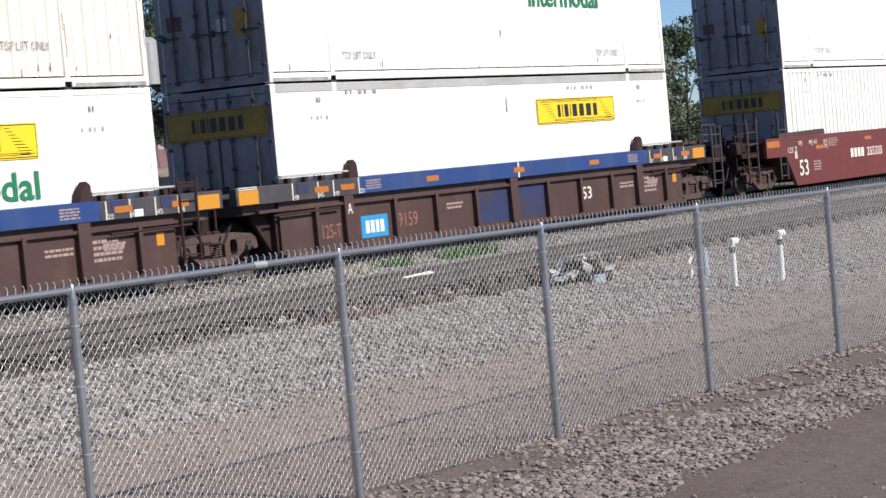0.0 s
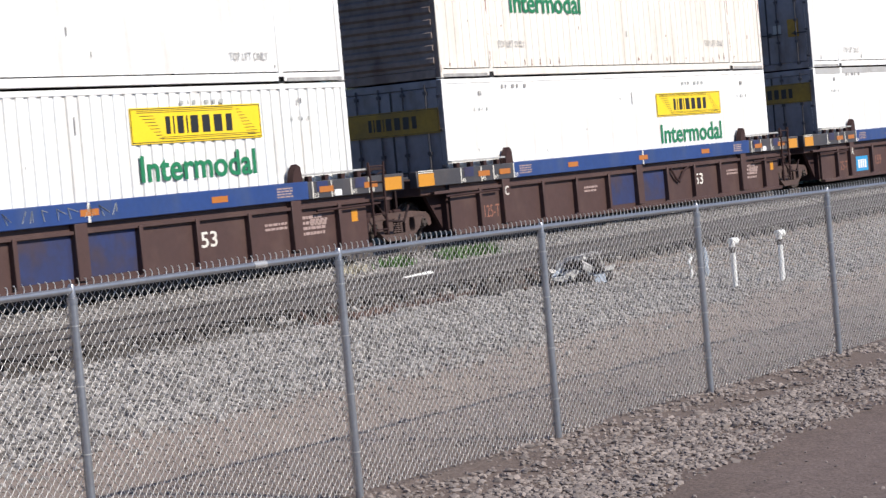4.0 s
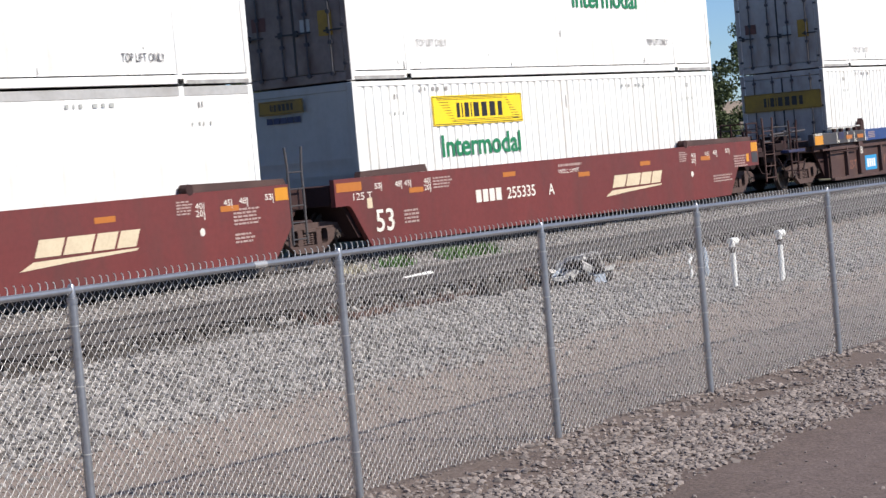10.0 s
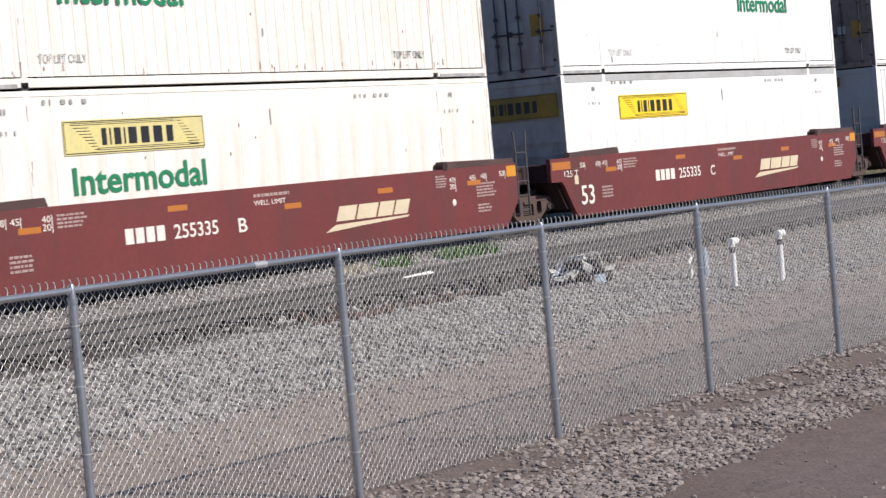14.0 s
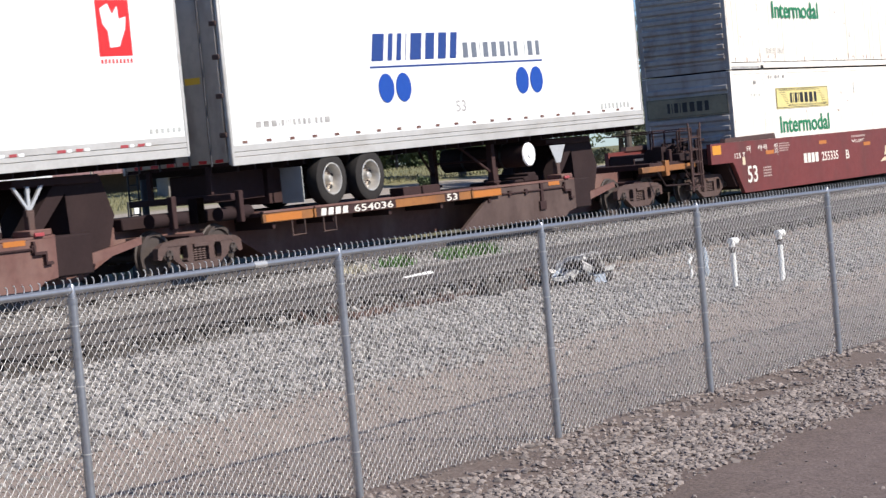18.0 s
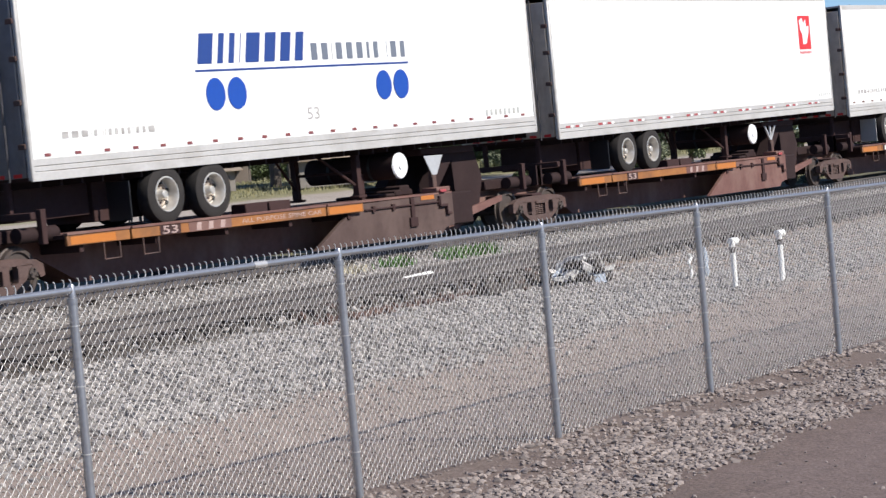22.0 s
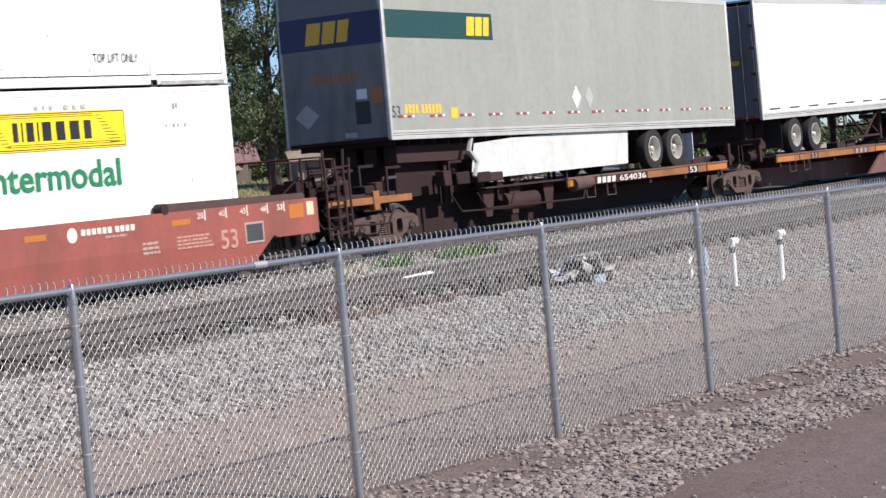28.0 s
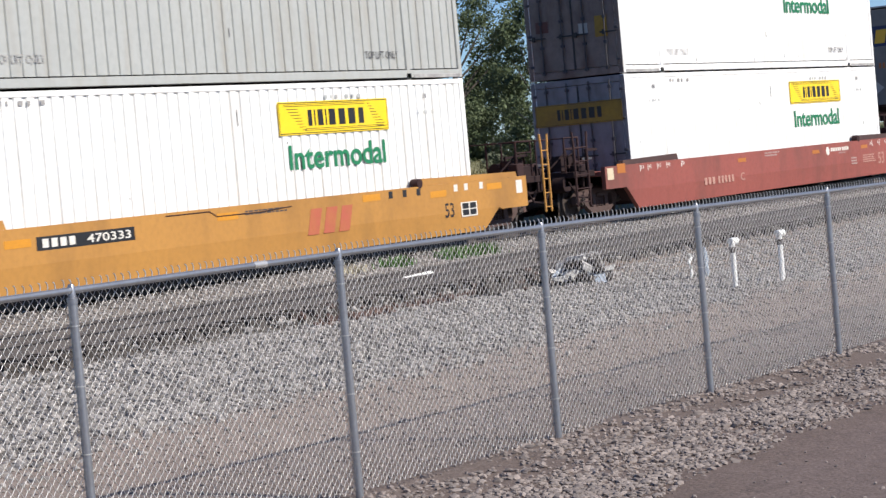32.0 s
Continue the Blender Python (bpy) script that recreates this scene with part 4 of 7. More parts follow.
        plate("reflector", xl + 0.6, xl + 1.0, 0.98, 1.2, y, M_REFLECT, car)
        for i, x in enumerate((-8.1, -7.7, -7.2, -6.7, -5.9)):
            plate("mark", x, x + 0.03, 0.98, 1.12, y, M_WHITE_TXT, car)
            words(("53", "48", "45", "40", "20")[i], x + 0.05, x + 0.2, 1.02, 1.11, y, M_WHITE_TXT, car)
        bars((0.9, 0.9, 0.9, 0, 0.8, 0.8, 0.8, 0.8, 0.8), -4.7, -2.9, 0.45, 0.63, y, M_PINK_TXT, car, gap=0.35)
        words("C", -2.5, -2.25, 0.45, 0.65, y, M_PINK_TXT, car)
        bm = lathe(bmesh.new(), [(y - 0.003, 0.12), (y, 0.12)], n=20, centre=(3.4, 0, 0.95))
        part("logo_disc", bm, M_WHITE_TXT, car)
        bars((1, 1, 1, 1, 1, 1, 0, 1, 1, 1, 1), 3.6, 4.95, 0.93, 1.03, y, M_WHITE_TXT, car, gap=0.3)
        stencil_block(car, 4.2, 4.9, 0.84, 0.90, 1, y, M_STENCIL)
        for x in (-2.6, 2.3, 5.9):
            plate("reflector", x, x + 0.5, 0.92, 1.02, y, M_REFLECT, car)
        words("53", 7.2, 7.68, 0.42, 0.76, y, M_PINK_TXT, car)
        plate("data_plate", 7.9, 8.45, 0.46, 0.84, y, M_STENCIL, car)
        plate("data_field", 7.94, 8.41, 0.50, 0.80, y - 0.004, M_CHAR, car)
        stencil_block(car, 6.0, 7.0, 0.5, 0.75, 4, y, M_PINK_TXT)
        stencil_block(car, 5.1, 5.6, 0.48, 0.72, 3, y, M_STENCIL)
        for x, txt in ((6.6, "20"), (7.2, "40"), (7.8, "45"), (8.4, "48"), (8.9, "53")):
            plate("mark", x + 0.19, x + 0.22, 0.96, 1.14, y, M_WHITE_TXT, car)
            words(txt, x, x + 0.17, 1.0, 1.1, y, M_WHITE_TXT, car)
        plate("reflector", 9.25, 9.7, 0.82, 1.08, y, M_REFLECT, car)
        plate("reflector", 9.8, 10.02, 0.85, 1.1, y, M_CREAM_LOGO, car)
        stencil_block(car, -0.9, 0.1, 0.98, 1.12, 2, y, M_STENCIL)
    elif style == "ochre":
        plate("number_board", -5.38, -3.02, 0.77, 0.99, y, M_BLACK, car, "black number panel")
        bars((0.9, 0.9, 0.9, 0.9), -5.28, -4.45, 0.81, 0.95, y - 0.004, M_WHITE_TXT, car, gap=0.3)
        words("470333", -4.2, -3.12, 0.81, 0.95, y - 0.006, M_WHITE_TXT, car)
        bars((1, 1, 1), 1.75, 3.25, 0.47, 0.95, y, M_FADERED, car, "logo_bar", lean=0.35, gap=0.3)
        words("53", 6.6, 6.95, 0.46, 0.76, y, M_BLACK, car)
        d = plate("data_plate", 7.22, 7.85, 0.44, 0.74, y, M_WHITE_TXT, car)
        for i in range(2):
            for k in range(2):
                plate("data_field", 7.27 + i * 0.29, 7.51 + i * 0.29, 0.47 + k * 0.135, 0.585 + k * 0.135, y - 0.004, M_BLACK, d)
        for x, z in ((-6.1, 0.85), (-0.8, 0.92), (3.7, 0.97), (6.1, 0.9), (8.3, 0.94)):
            plate("reflector", x, x + 0.6, z, z + 0.13, y, M_AMBER, car)
        plate("mark", 9.5, 9.75, 0.8, 1.08, y, M_WHITE_TXT, car)
        bm = bmesh.new()
        path_tube(bm, [(-2.2, y, 1.1), (-1.0, y, 1.1), (-0.8, y, 1.0), (0.5, y, 1.0), (1.4, y, 1.04)], 0.012, 5)
        part("conduit", bm, M_GRIME, car)
        for x in (4.6, 5.1, 5.6, 7.0, 7.4, 8.0):
            plate("mark", x, x + 0.14, 0.98, 1.12, y, M_WHITE_TXT if x > 6.5 else M_BLACK, car)
        stencil_block(car, 0.0, 1.3, 0.96, 1.06, 2, y, M_CHAR)
    rolling(car, cx, 0.0)
    return car


def ribbed_well(cx, letter, number, ends):
    """A blue and brown well unit with outside posts. ends: which ends carry a platform."""
    car = thing("well_car", "blue and dark brown ribbed well car loaded with two containers", "well car", (0, 0, 0), "cars of the train")
    for s in (-1, 1):
        part("top_chord", bbox(-5.82, 6.28, s * 1.42 - 0.095, s * 1.42 + 0.095, 1.13, 1.47, 0.015), M_BLUE, car)
        for a, c in ((-9.65, -5.82), (6.28, 9.5)):
            part("end_chord", bbox(a, c, s * 1.42 - 0.09, s * 1.42 + 0.09, 1.13, 1.46, 0.012), M_CHAR, car)
        part("side_sheet", prism(bmesh.new(), [(-8.3, 1.13), (-8.3, 0.13), (8.25, 0.13), (8.25, 1.13)], s * 1.40, s * 1.36), M_BROWN, car)
        part("side_flange", bbox(-9.0, 9.0, s * 1.43 - 0.05, s * 1.43 + 0.05, 0.96, 1.02, 0.005), M_BROWN, car)
        part("bottom_flange", bbox(-8.3, 8.25, s * 1.42 - 0.07, s * 1.42 + 0.07, 0.09, 0.17, 0.005), M_BROWN, car)
        for x in (-7.25, -4.6, -3.08, -1.54, 1.48, 2.98, 4.47, 7.25):
            part("rib", shared("rib", lambda: bbox(-0.05, 0.05, -0.06, 0.06, 0.2, 1.0, 0.008), M_BROWN), M_BROWN, car, at=(x, s * 1.45, 0))
        for x in (-6.2, 0.0, 5.87):
            part("post", shared("post_wide", lambda: bbox(-0.15, 0.15, -0.065, 0.065, 0.2, 1.13, 0.01), M_BROWN), M_BROWN, car, at=(x, s * 1.45, 0))
        for x, k in ((-5.95, 1), (6.0, -1)):
            part("guide_block", prism(bmesh.new(), [(x - 0.16, 1.46), (x + 0.16, 1.46), (x + 0.12, 1.74), (x + 0.02, 1.80), (x - 0.1, 1.66)][::1], s * 1.49, s * 1.35), M_GRIME, car)
            a, c = (x - 2.3, x - 0.16) if k > 0 else (x + 0.16, x + 2.3)
            part("guide_rail", bbox(a, c, s * 1.42 - 0.07, s * 1.42 + 0.07, 1.575, 1.615, 0.008), M_RAIL_ALU, car)
            for i in range(4):
                part("rail_support", shared("rail_support", lambda: bbox(-0.06, 0.06, -0.05, 0.05, 1.46, 1.56, 0.005), M_GRIME), M_GRIME, car, at=(a + (c - a) * (i + 0.5) / 4, s * 1.42, 0))
    for i in range(9):
        part("floor_beam", shared("floor_beam", lambda: bbox(-0.1, 0.1, -1.38, 1.38, 0.22, 0.40, 0.01), M_GRIME), M_GRIME, car, at=(-8.0 + i * 2.0, 0, -0.01))
    for s in (-1, 1):
        part("end_bulkhead", bbox(min(s * 8.3, s * 9.3), max(s * 8.3, s * 9.3), -1.33, 1.33, 0.95, 1.3, 0.02), M_BROWN, car)
        part("end_sheet", bbox(min(s * 8.24, s * 8.36), max(s * 8.24, s * 8.36), -1.34, 1.34, 0.18, 0.97, 0.01), M_GRIME, car)
        for y0 in (-1.2, -0.55, 0.1, 0.75):
            part("end_stiffener", prism(bmesh.new(), [(s * 8.36, 0.25), (s * 8.95, 0.96), (s * 8.36, 0.96)][::s], y0, y0 + 0.08), M_GRIME, car)
        part("side_pipe", tube(bmesh.new(), (min(s * 6.5, s * 8.6), -1.5, 0.9), (max(s * 6.5, s * 8.6), -1.5, 0.92), 0.022, 8), M_GRIME, car)
    y = -1.515
    plate("blue_panel", -1.44, -0.16, 0.25, 0.95, -1.401, M_BLUEPATCH, car)
    plate("blue_panel", 0.16, 1.42, 0.25, 0.95, -1.401, M_BLUEPATCH, car)
    yr = -1.401
    if letter != "C":
        cp = plate("blue_plate", -5.72, -4.8, 0.27, 0.70, -1.401, M_CYAN, car, "bright blue plate with white bars")
        bars((0.9, 0.9, 0.8, 0.9), -5.6, -4.92, 0.36, 0.6, -1.405, M_VANW, cp, gap=0.25)
        words(number, -4.42, -3.72, 0.40, 0.68, yr, M_RUSTTXT, car)
    words("125-T", -7.0, -6.38, 0.36, 0.62, yr, M_RUSTTXT, car)
    words(letter, -6.28, -6.12, 0.78, 0.98, -1.516, M_WHITE_TXT, car)
    words("53", 3.15, 3.6, 0.48, 0.76, yr, M_WHITE_TXT, car)
    for x in (-2.6, 5.0, 6.4):
        stencil_block(car, x, x + 0.7, 0.62, 0.78, 2, yr, M_STENCIL)
    stencil_block(car, 6.15, 7.0, 0.45, 0.85, 4, yr, M_STENCIL)
    plate("reflector", 7.75, 7.95, 0.62, 0.84, yr, M_AMBER, car)
    y = -1.516
    plate("reflector", -9.6, -9.02, 1.15, 1.40, y, M_AMBER, car)
    plate("reflector", 8.75, 9.4, 1.15, 1.40, y, M_AMBER, car)
    for x, txt in ((-8.0, "48"), (-7.2, "45"), (-6.7, "40"), (-5.86, "20"), (6.4, "20"), (7.0, "40"), (7.65, "45"), (8.25, "48")):
        plate("mark", x, x + 0.035, 1.14, 1.45, y, M_WHITE_TXT, car)
        words(txt, x + 0.05, x + 0.19, 1.15, 1.24, y, M_WHITE_TXT, car)
    for x in (-7.85, 6.55, 7.8):
        plate("blue_field", x, x + 0.36, 1.26, 1.45, y + 0.0006, M_BLUEPATCH, car)
    plate("pale_plate", 7.12, 7.34, 1.15, 1.27, y, M_VANW, car)
    for z in (1.41, 1.445):
        plate("mark", -9.6, -9.05, z, z + 0.018, y, M_WHITE_TXT, car)
    for x in (-7.3, -6.45, -3.45, -0.0, 3.4, 6.62, 8.1):
        plate("reflector", x, x + 0.45, 1.24, 1.35, y - 0.002, M_REFLECT, car)
    plate("mark", 0.18, 0.24, 1.13, 1.46, y - 0.001, M_WHITE_TXT, car)
    stencil_block(car, -5.6, -5.05, 1.2, 1.4, 4, y, M_STENCIL)
    stencil_block(car, 5.3, 5.8, 1.2, 1.4, 4, y, M_STENCIL)
    if letter == "B":
        rnd = random.Random(5)
        x = -2.7
        while x < 1.0:
            part("chalk_stroke", path_tube(bmesh.new(), [(x, y - 0.004, 1.22), (x + rnd.uniform(-0.1, 0.15), y - 0.004, 1.4), (x + rnd.uniform(0.05, 0.2), y - 0.004, 1.22 + rnd.uniform(0, 0.15))], 0.008, 4), M_GREY, car)
            x += rnd.uniform(0.15, 0.35)
    if letter == "C":
        path = [(1.7, -1.46, 0.98), (1.95, -1.46, 0.72), (2.15, -1.46, 0.62), (2.4, -1.46, 0.85), (2.75, -1.46, 0.98)]
        part("hanging_hose", path_tube(bmesh.new(), path, 0.03, 6), M_GRIME, car)
    if "rear" in ends:
        truck(car, -9.45)
        end_platform(car, -9.3, -11.9, M_SHADEBLACK)
        coupler(car, -11.5, -1)
        brake_gear(car, -10.3, -1)
        end_clutter(car, -9.9, -11.8, 3)
        guard_rail(car, -11.6, -10.5, 1.1, 1.75, M_CHAR)
        ladder(car, -11.2, 0.35, 1.9, M_GRIME, 0.45)
        brake_gear(car, -11.2, 1)
        part("platform_shelf", bbox(-11.4, -10.3, -1.5, -1.2, 1.02, 1.1, 0.01), M_BLUEPATCH, car)
        part("platform_bar", tube(bmesh.new(), (-12.2, -1.3, 1.55), (-9.8, -1.3, 1.6), 0.03, 8), M_CHAR, car)
    else:
        truck(car, -9.8)
    if "front" in ends:
        truck(car, 9.45)
        end_platform(car, 9.3, 11.2, M_SHADEBLACK)
        coupler(car, 10.8, 1)
        brake_gear(car, 10.1, 1)
        end_clutter(car, 9.6, 11.2, 5)
        ladder(car, 10.0, 0.35, 1.9, M_CHAR, 0.5)
        guard_rail(car, 10.2, 11.0, 1.1, 1.95, M_CHAR)
    else:
        brake_gear(car, 9.2, 1)
        end_clutter(car, 8.7, 9.9, 2)
        ladder(car, 8.3, 0.3, 1.72, M_GRIME, 0.45, -1.53)
    rolling(car, cx, 0.0)
    return car


# the well cars, from the head of the shown stretch to its tail
smooth_well(170.45, -10.1, 9.35, M_OXIDE, "brick-red well car scrawled with pale graffiti", None, "red", (-9.4, 9.6), (-9.2,), (-1,))
for cx, letter, number, ends in ((147.15, "A", "9159", "front"), (127.6, "C", "", ""), (107.98, "B", "9150", "rear")):
    ribbed_well(cx, letter, number, ends)
RED_LABEL = "brick-red well car with cream logo and white stencils"
smooth_well(84.5, -9.3, 10.0, M_OXIDE, RED_LABEL, "A", "red", (-9.63, 9.4), (), (1,))
smooth_well(65.17, -9.3, 8.58, M_OXIDE, RED_LABEL, "C", "red", (-9.68,), (8.62,))
smooth_well(45.8, -10.1, 8.58, M_OXIDE, RED_LABEL, "B", "red", (-9.4,), (8.62,), (-1,))
smooth_well(-66.03, -9.85, 10.15, M_FADEDRED, "sun-faded red well car with pale markings", None, "faded", (-9.4, 9.4), (), (-1, 1), zt=1.16)
smooth_well(-89.45, -10.1, 9.95, M_OCHRE, "ochre-yellow well car with faded red logo", None, "ochre", (-9.4, 9.4), (), (1, -1), zt=1.155)

WL, CL = "white corrugated shipping container double-stacked in a well car", "aged cream shipping container streaked with rust"
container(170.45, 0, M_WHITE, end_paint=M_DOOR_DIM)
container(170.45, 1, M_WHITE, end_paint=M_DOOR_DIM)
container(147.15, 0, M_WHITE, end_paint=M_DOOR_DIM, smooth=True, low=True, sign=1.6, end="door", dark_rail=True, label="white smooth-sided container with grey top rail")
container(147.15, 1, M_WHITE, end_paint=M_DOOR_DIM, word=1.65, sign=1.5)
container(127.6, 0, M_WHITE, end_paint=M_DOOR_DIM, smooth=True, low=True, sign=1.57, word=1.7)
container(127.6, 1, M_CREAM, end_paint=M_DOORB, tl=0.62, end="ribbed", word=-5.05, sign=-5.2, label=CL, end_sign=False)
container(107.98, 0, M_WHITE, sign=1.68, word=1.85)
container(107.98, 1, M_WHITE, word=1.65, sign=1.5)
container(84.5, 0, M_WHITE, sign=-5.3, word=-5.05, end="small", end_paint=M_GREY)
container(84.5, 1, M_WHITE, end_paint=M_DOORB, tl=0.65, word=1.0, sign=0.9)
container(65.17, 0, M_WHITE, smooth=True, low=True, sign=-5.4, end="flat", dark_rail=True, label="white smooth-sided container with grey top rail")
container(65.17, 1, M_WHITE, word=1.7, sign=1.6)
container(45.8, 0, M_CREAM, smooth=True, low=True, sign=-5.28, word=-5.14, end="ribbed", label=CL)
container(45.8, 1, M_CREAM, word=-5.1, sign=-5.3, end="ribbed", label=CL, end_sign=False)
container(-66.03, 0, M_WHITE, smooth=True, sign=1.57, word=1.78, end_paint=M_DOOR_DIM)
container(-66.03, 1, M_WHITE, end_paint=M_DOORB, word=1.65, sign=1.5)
container(-89.45, 0, M_WHITE, sign=1.53, word=1.76)
container(-89.45, 1, M_GREY, label="pale grey corrugated shipping container stacked on a white one")


# spine cars and trailers
def spine_unit(cx, x_rear, x_front, trucks, rear_end=False, front_end=False, flip=False, numbered=False, bay=None, plated=True):
    """One platform of an articulated spine car: a deck for the trailer's wheels, the deep centre sill and a stand for its nose."""
    car = thing("spine_car", "rust-brown spine car with orange-edged deck plates", "spine car", (0, 0, 0), "cars of the train")
    k = -1 if flip else 1
    a, c = sorted((k * -7.35, k * 1.1))
    part("deck", bbox(a, c, -1.235, 1.235, 0.90, 0.968, 0.004), M_GRIME, car)
    for s in (-1, 1):
        for e0, e1 in ((a, a + 1.55), (a + 1.6, c - 1.25), (c - 1.2, c)):
            part("deck_edge", bbox(e0, e1, s * 1.27 - 0.03, s * 1.27 + 0.03, 0.78, 0.97, 0.01), M_DECK, car)
            part("deck_lip", bbox(e0, e1, s * 1.27 - 0.05, s * 1.27 + 0.05, 0.955, 1.0, 0.006), M_SPINE, car)
    bx = (a + 5.2) if not flip else (c - 2.0)
    for i in range(2):
        part("deck_box", bbox(bx + i * 0.72, bx + i * 0.72 + 0.66, -0.95, -0.6, 0.968, 1.16, 0.015), M_GRIME, car, "low dark steel box")
    for i in range(5):
        part("deck_bracket", shared("deck_bracket", lambda: bbox(-0.05, 0.05, -1.23, 1.23, 0.66, 0.895, 0.005), M_GRIME), M_GRIME, car, at=(a + 0.4 + i * (c - a - 0.8) / 4, 0, 0))
    s0, s1 = x_rear + 0.9, x_front - 0.9
    part("centre_sill", prism(bmesh.new(), [(x_rear, 0.95), (x_rear, 0.65), (s0 + 0.6, 0.62), (s0 + 1.6, 0.13), (s1 - 1.8, 0.13), (s1 - 0.6, 0.62), (x_front, 0.65), (x_front, 0.95), (s1, 0.98), (s0, 0.98)], -0.36, 0.36), M_SHADEBLACK if flip else M_SPINE, car)
    # the lit bay beneath the trailer's nose
    h = k * 4.25
    b0, b1 = (1.05, 4.5) if not flip else (-4.5, -1.05)
    if not flip:
        pts = [(b0, 0.93), (-0.45, 0.14), (b1 - 0.5, 0.14), (b1 - 0.32, 0.26), (b1, 0.30), (b1, 0.95)]
        for y in (-1.2, 1.12):
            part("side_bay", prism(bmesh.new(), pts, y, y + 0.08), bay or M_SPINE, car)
        part("bay_pipe", tube(bmesh.new(), (b0 + 0.2, -1.225, 0.80), (b1 - 0.5, -1.225, 0.80), 0.018, 6), M_GRIME, car)
        for x in (b0 + 0.5, b0 + 1.2, b0 + 2.9):
            part("pipe_clamp", bbox(x - 0.05, x + 0.05, -1.245, -1.2, 0.74, 0.86, 0.004), M_GRIME, car)
        part("bay_lever", bbox(2.88, 3.0, -1.24, -1.2, 0.40, 0.94, 0.004), M_GRIME, car)
        part("lever_foot", bbox(2.81, 3.08, -1.245, -1.2, 0.36, 0.55, 0.004), M_GRIME, car)
        part("bay_hook", path_tube(bmesh.new(), [(3.95, -1.23, 0.92), (3.95, -1.23, 0.72), (4.2, -1.23, 0.72), (4.2, -1.23, 0.55), (4.36, -1.23, 0.55)], 0.035, 4), M_GRIME, car)
        plate("reflector", 3.3, 3.8, 0.87, 0.955, -1.201, M_REFLECT, car)
        part("cap_block", bbox(3.95, 4.45, -1.2, -0.8, 0.99, 1.10, 0.02), M_SPINE, car)
        part("cap_latch", bbox(4.0, 4.22, -1.25, -1.2, 0.985, 1.05, 0.012), M_TAPE, car, "small red latch")
        part("bay_end_gear", bbox(b1 + 0.06, b1 + 1.1, -1.0, 1.0, 0.28, 0.96, 0.03), M_SHADEBLACK, car)
        part("wing_plate", prism(bmesh.new(), [(b1 + 0.95, 0.40), (b1 + 2.4, 0.66), (b1 + 2.4, 0.78), (b1 + 0.95, 0.58)], -0.95, -0.88), M_SPINE, car)
    else:
        end_clutter(car, b0 - 0.6, b1 + 0.8, 9)
        end_clutter(car, b0 - 1.6, b0 + 1.0, 2)
        brake_gear(car, b0 + 2.0, -1)
        brake_gear(car, b0 + 0.6, 1)
        part("brake_cylinder", tube(bmesh.new(), (b1 + 0.2, -1.28, 0.82), (b1 + 0.95, -1.28, 0.86), 0.15, 14), M_IRON, car)
        part("air_reservoir", tube(bmesh.new(), (b0 + 1.0, -0.95, 0.62), (b0 + 2.4, -0.95, 0.62), 0.2, 14), M_GRIME, car)
        for x in (b0 + 0.1, b0 + 1.2, b0 + 2.7):
            part("sill_bracket", prism(bmesh.new(), [(x, 0.93), (x + 0.1, 0.35), (x + 0.35, 0.35), (x + 0.5, 0.93)], -1.05, -0.95), M_GRIME, car)
    part("bay_cap", bbox(b0, b1, -1.2, 1.2, 0.95, 0.99, 0.004), M_SPINE if not flip else M_GRIME, car)
    # hitch stand: a silver plate on a post, a raking strut behind it and a dark column
    st = part("hitch_stand", bbox(h - 0.09, h + 0.09, -0.96, -0.88, 1.3, 1.42, 0.01), M_IRON, car, "trailer hitch stand")
    if plated:
        part("hitch_plate", prism(bmesh.new(), [(h - 0.36, 1.76), (h + 0.36, 1.76), (h + 0.09, 1.36), (h - 0.09, 1.36)], -0.975, -0.965), M_SILVER, st, "silver-grey triangular plate")
    else:
        for e in (-1, 0, 1):
            part("hitch_arm", prism(bmesh.new(), [(h - 0.035, 1.40), (h + 0.035, 1.40), (h + 0.035 + 0.33 * e, 1.80), (h - 0.035 + 0.33 * e, 1.80)], -0.94, -0.9), M_SILVER, st, "grey steel arm")
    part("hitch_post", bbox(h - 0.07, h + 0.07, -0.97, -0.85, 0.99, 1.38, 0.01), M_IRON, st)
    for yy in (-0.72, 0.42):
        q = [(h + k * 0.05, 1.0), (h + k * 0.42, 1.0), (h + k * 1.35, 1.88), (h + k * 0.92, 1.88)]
        part("hitch_strut", prism(bmesh.new(), q[::k], yy, yy + 0.3), M_SHADEBLACK, st)
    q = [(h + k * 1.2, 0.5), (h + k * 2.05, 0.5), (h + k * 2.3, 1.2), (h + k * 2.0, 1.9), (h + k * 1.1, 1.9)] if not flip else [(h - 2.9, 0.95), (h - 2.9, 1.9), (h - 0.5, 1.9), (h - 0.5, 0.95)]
    part("hitch_column", prism(bmesh.new(), q, -0.7, 0.85), M_SHADEBLACK, st)
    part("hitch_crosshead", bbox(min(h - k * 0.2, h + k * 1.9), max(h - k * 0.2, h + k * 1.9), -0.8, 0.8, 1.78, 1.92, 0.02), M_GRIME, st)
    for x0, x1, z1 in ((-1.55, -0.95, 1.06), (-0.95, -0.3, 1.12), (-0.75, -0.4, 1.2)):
        part("hitch_foot", bbox(min(h + k * x0, h + k * x1), max(h + k * x0, h + k * x1), -0.6, 0.5, 0.985, z1, 0.03), M_SHADEBLACK, st)
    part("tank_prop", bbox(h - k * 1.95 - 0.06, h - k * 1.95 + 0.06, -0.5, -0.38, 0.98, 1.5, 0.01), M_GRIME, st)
    y = -1.301
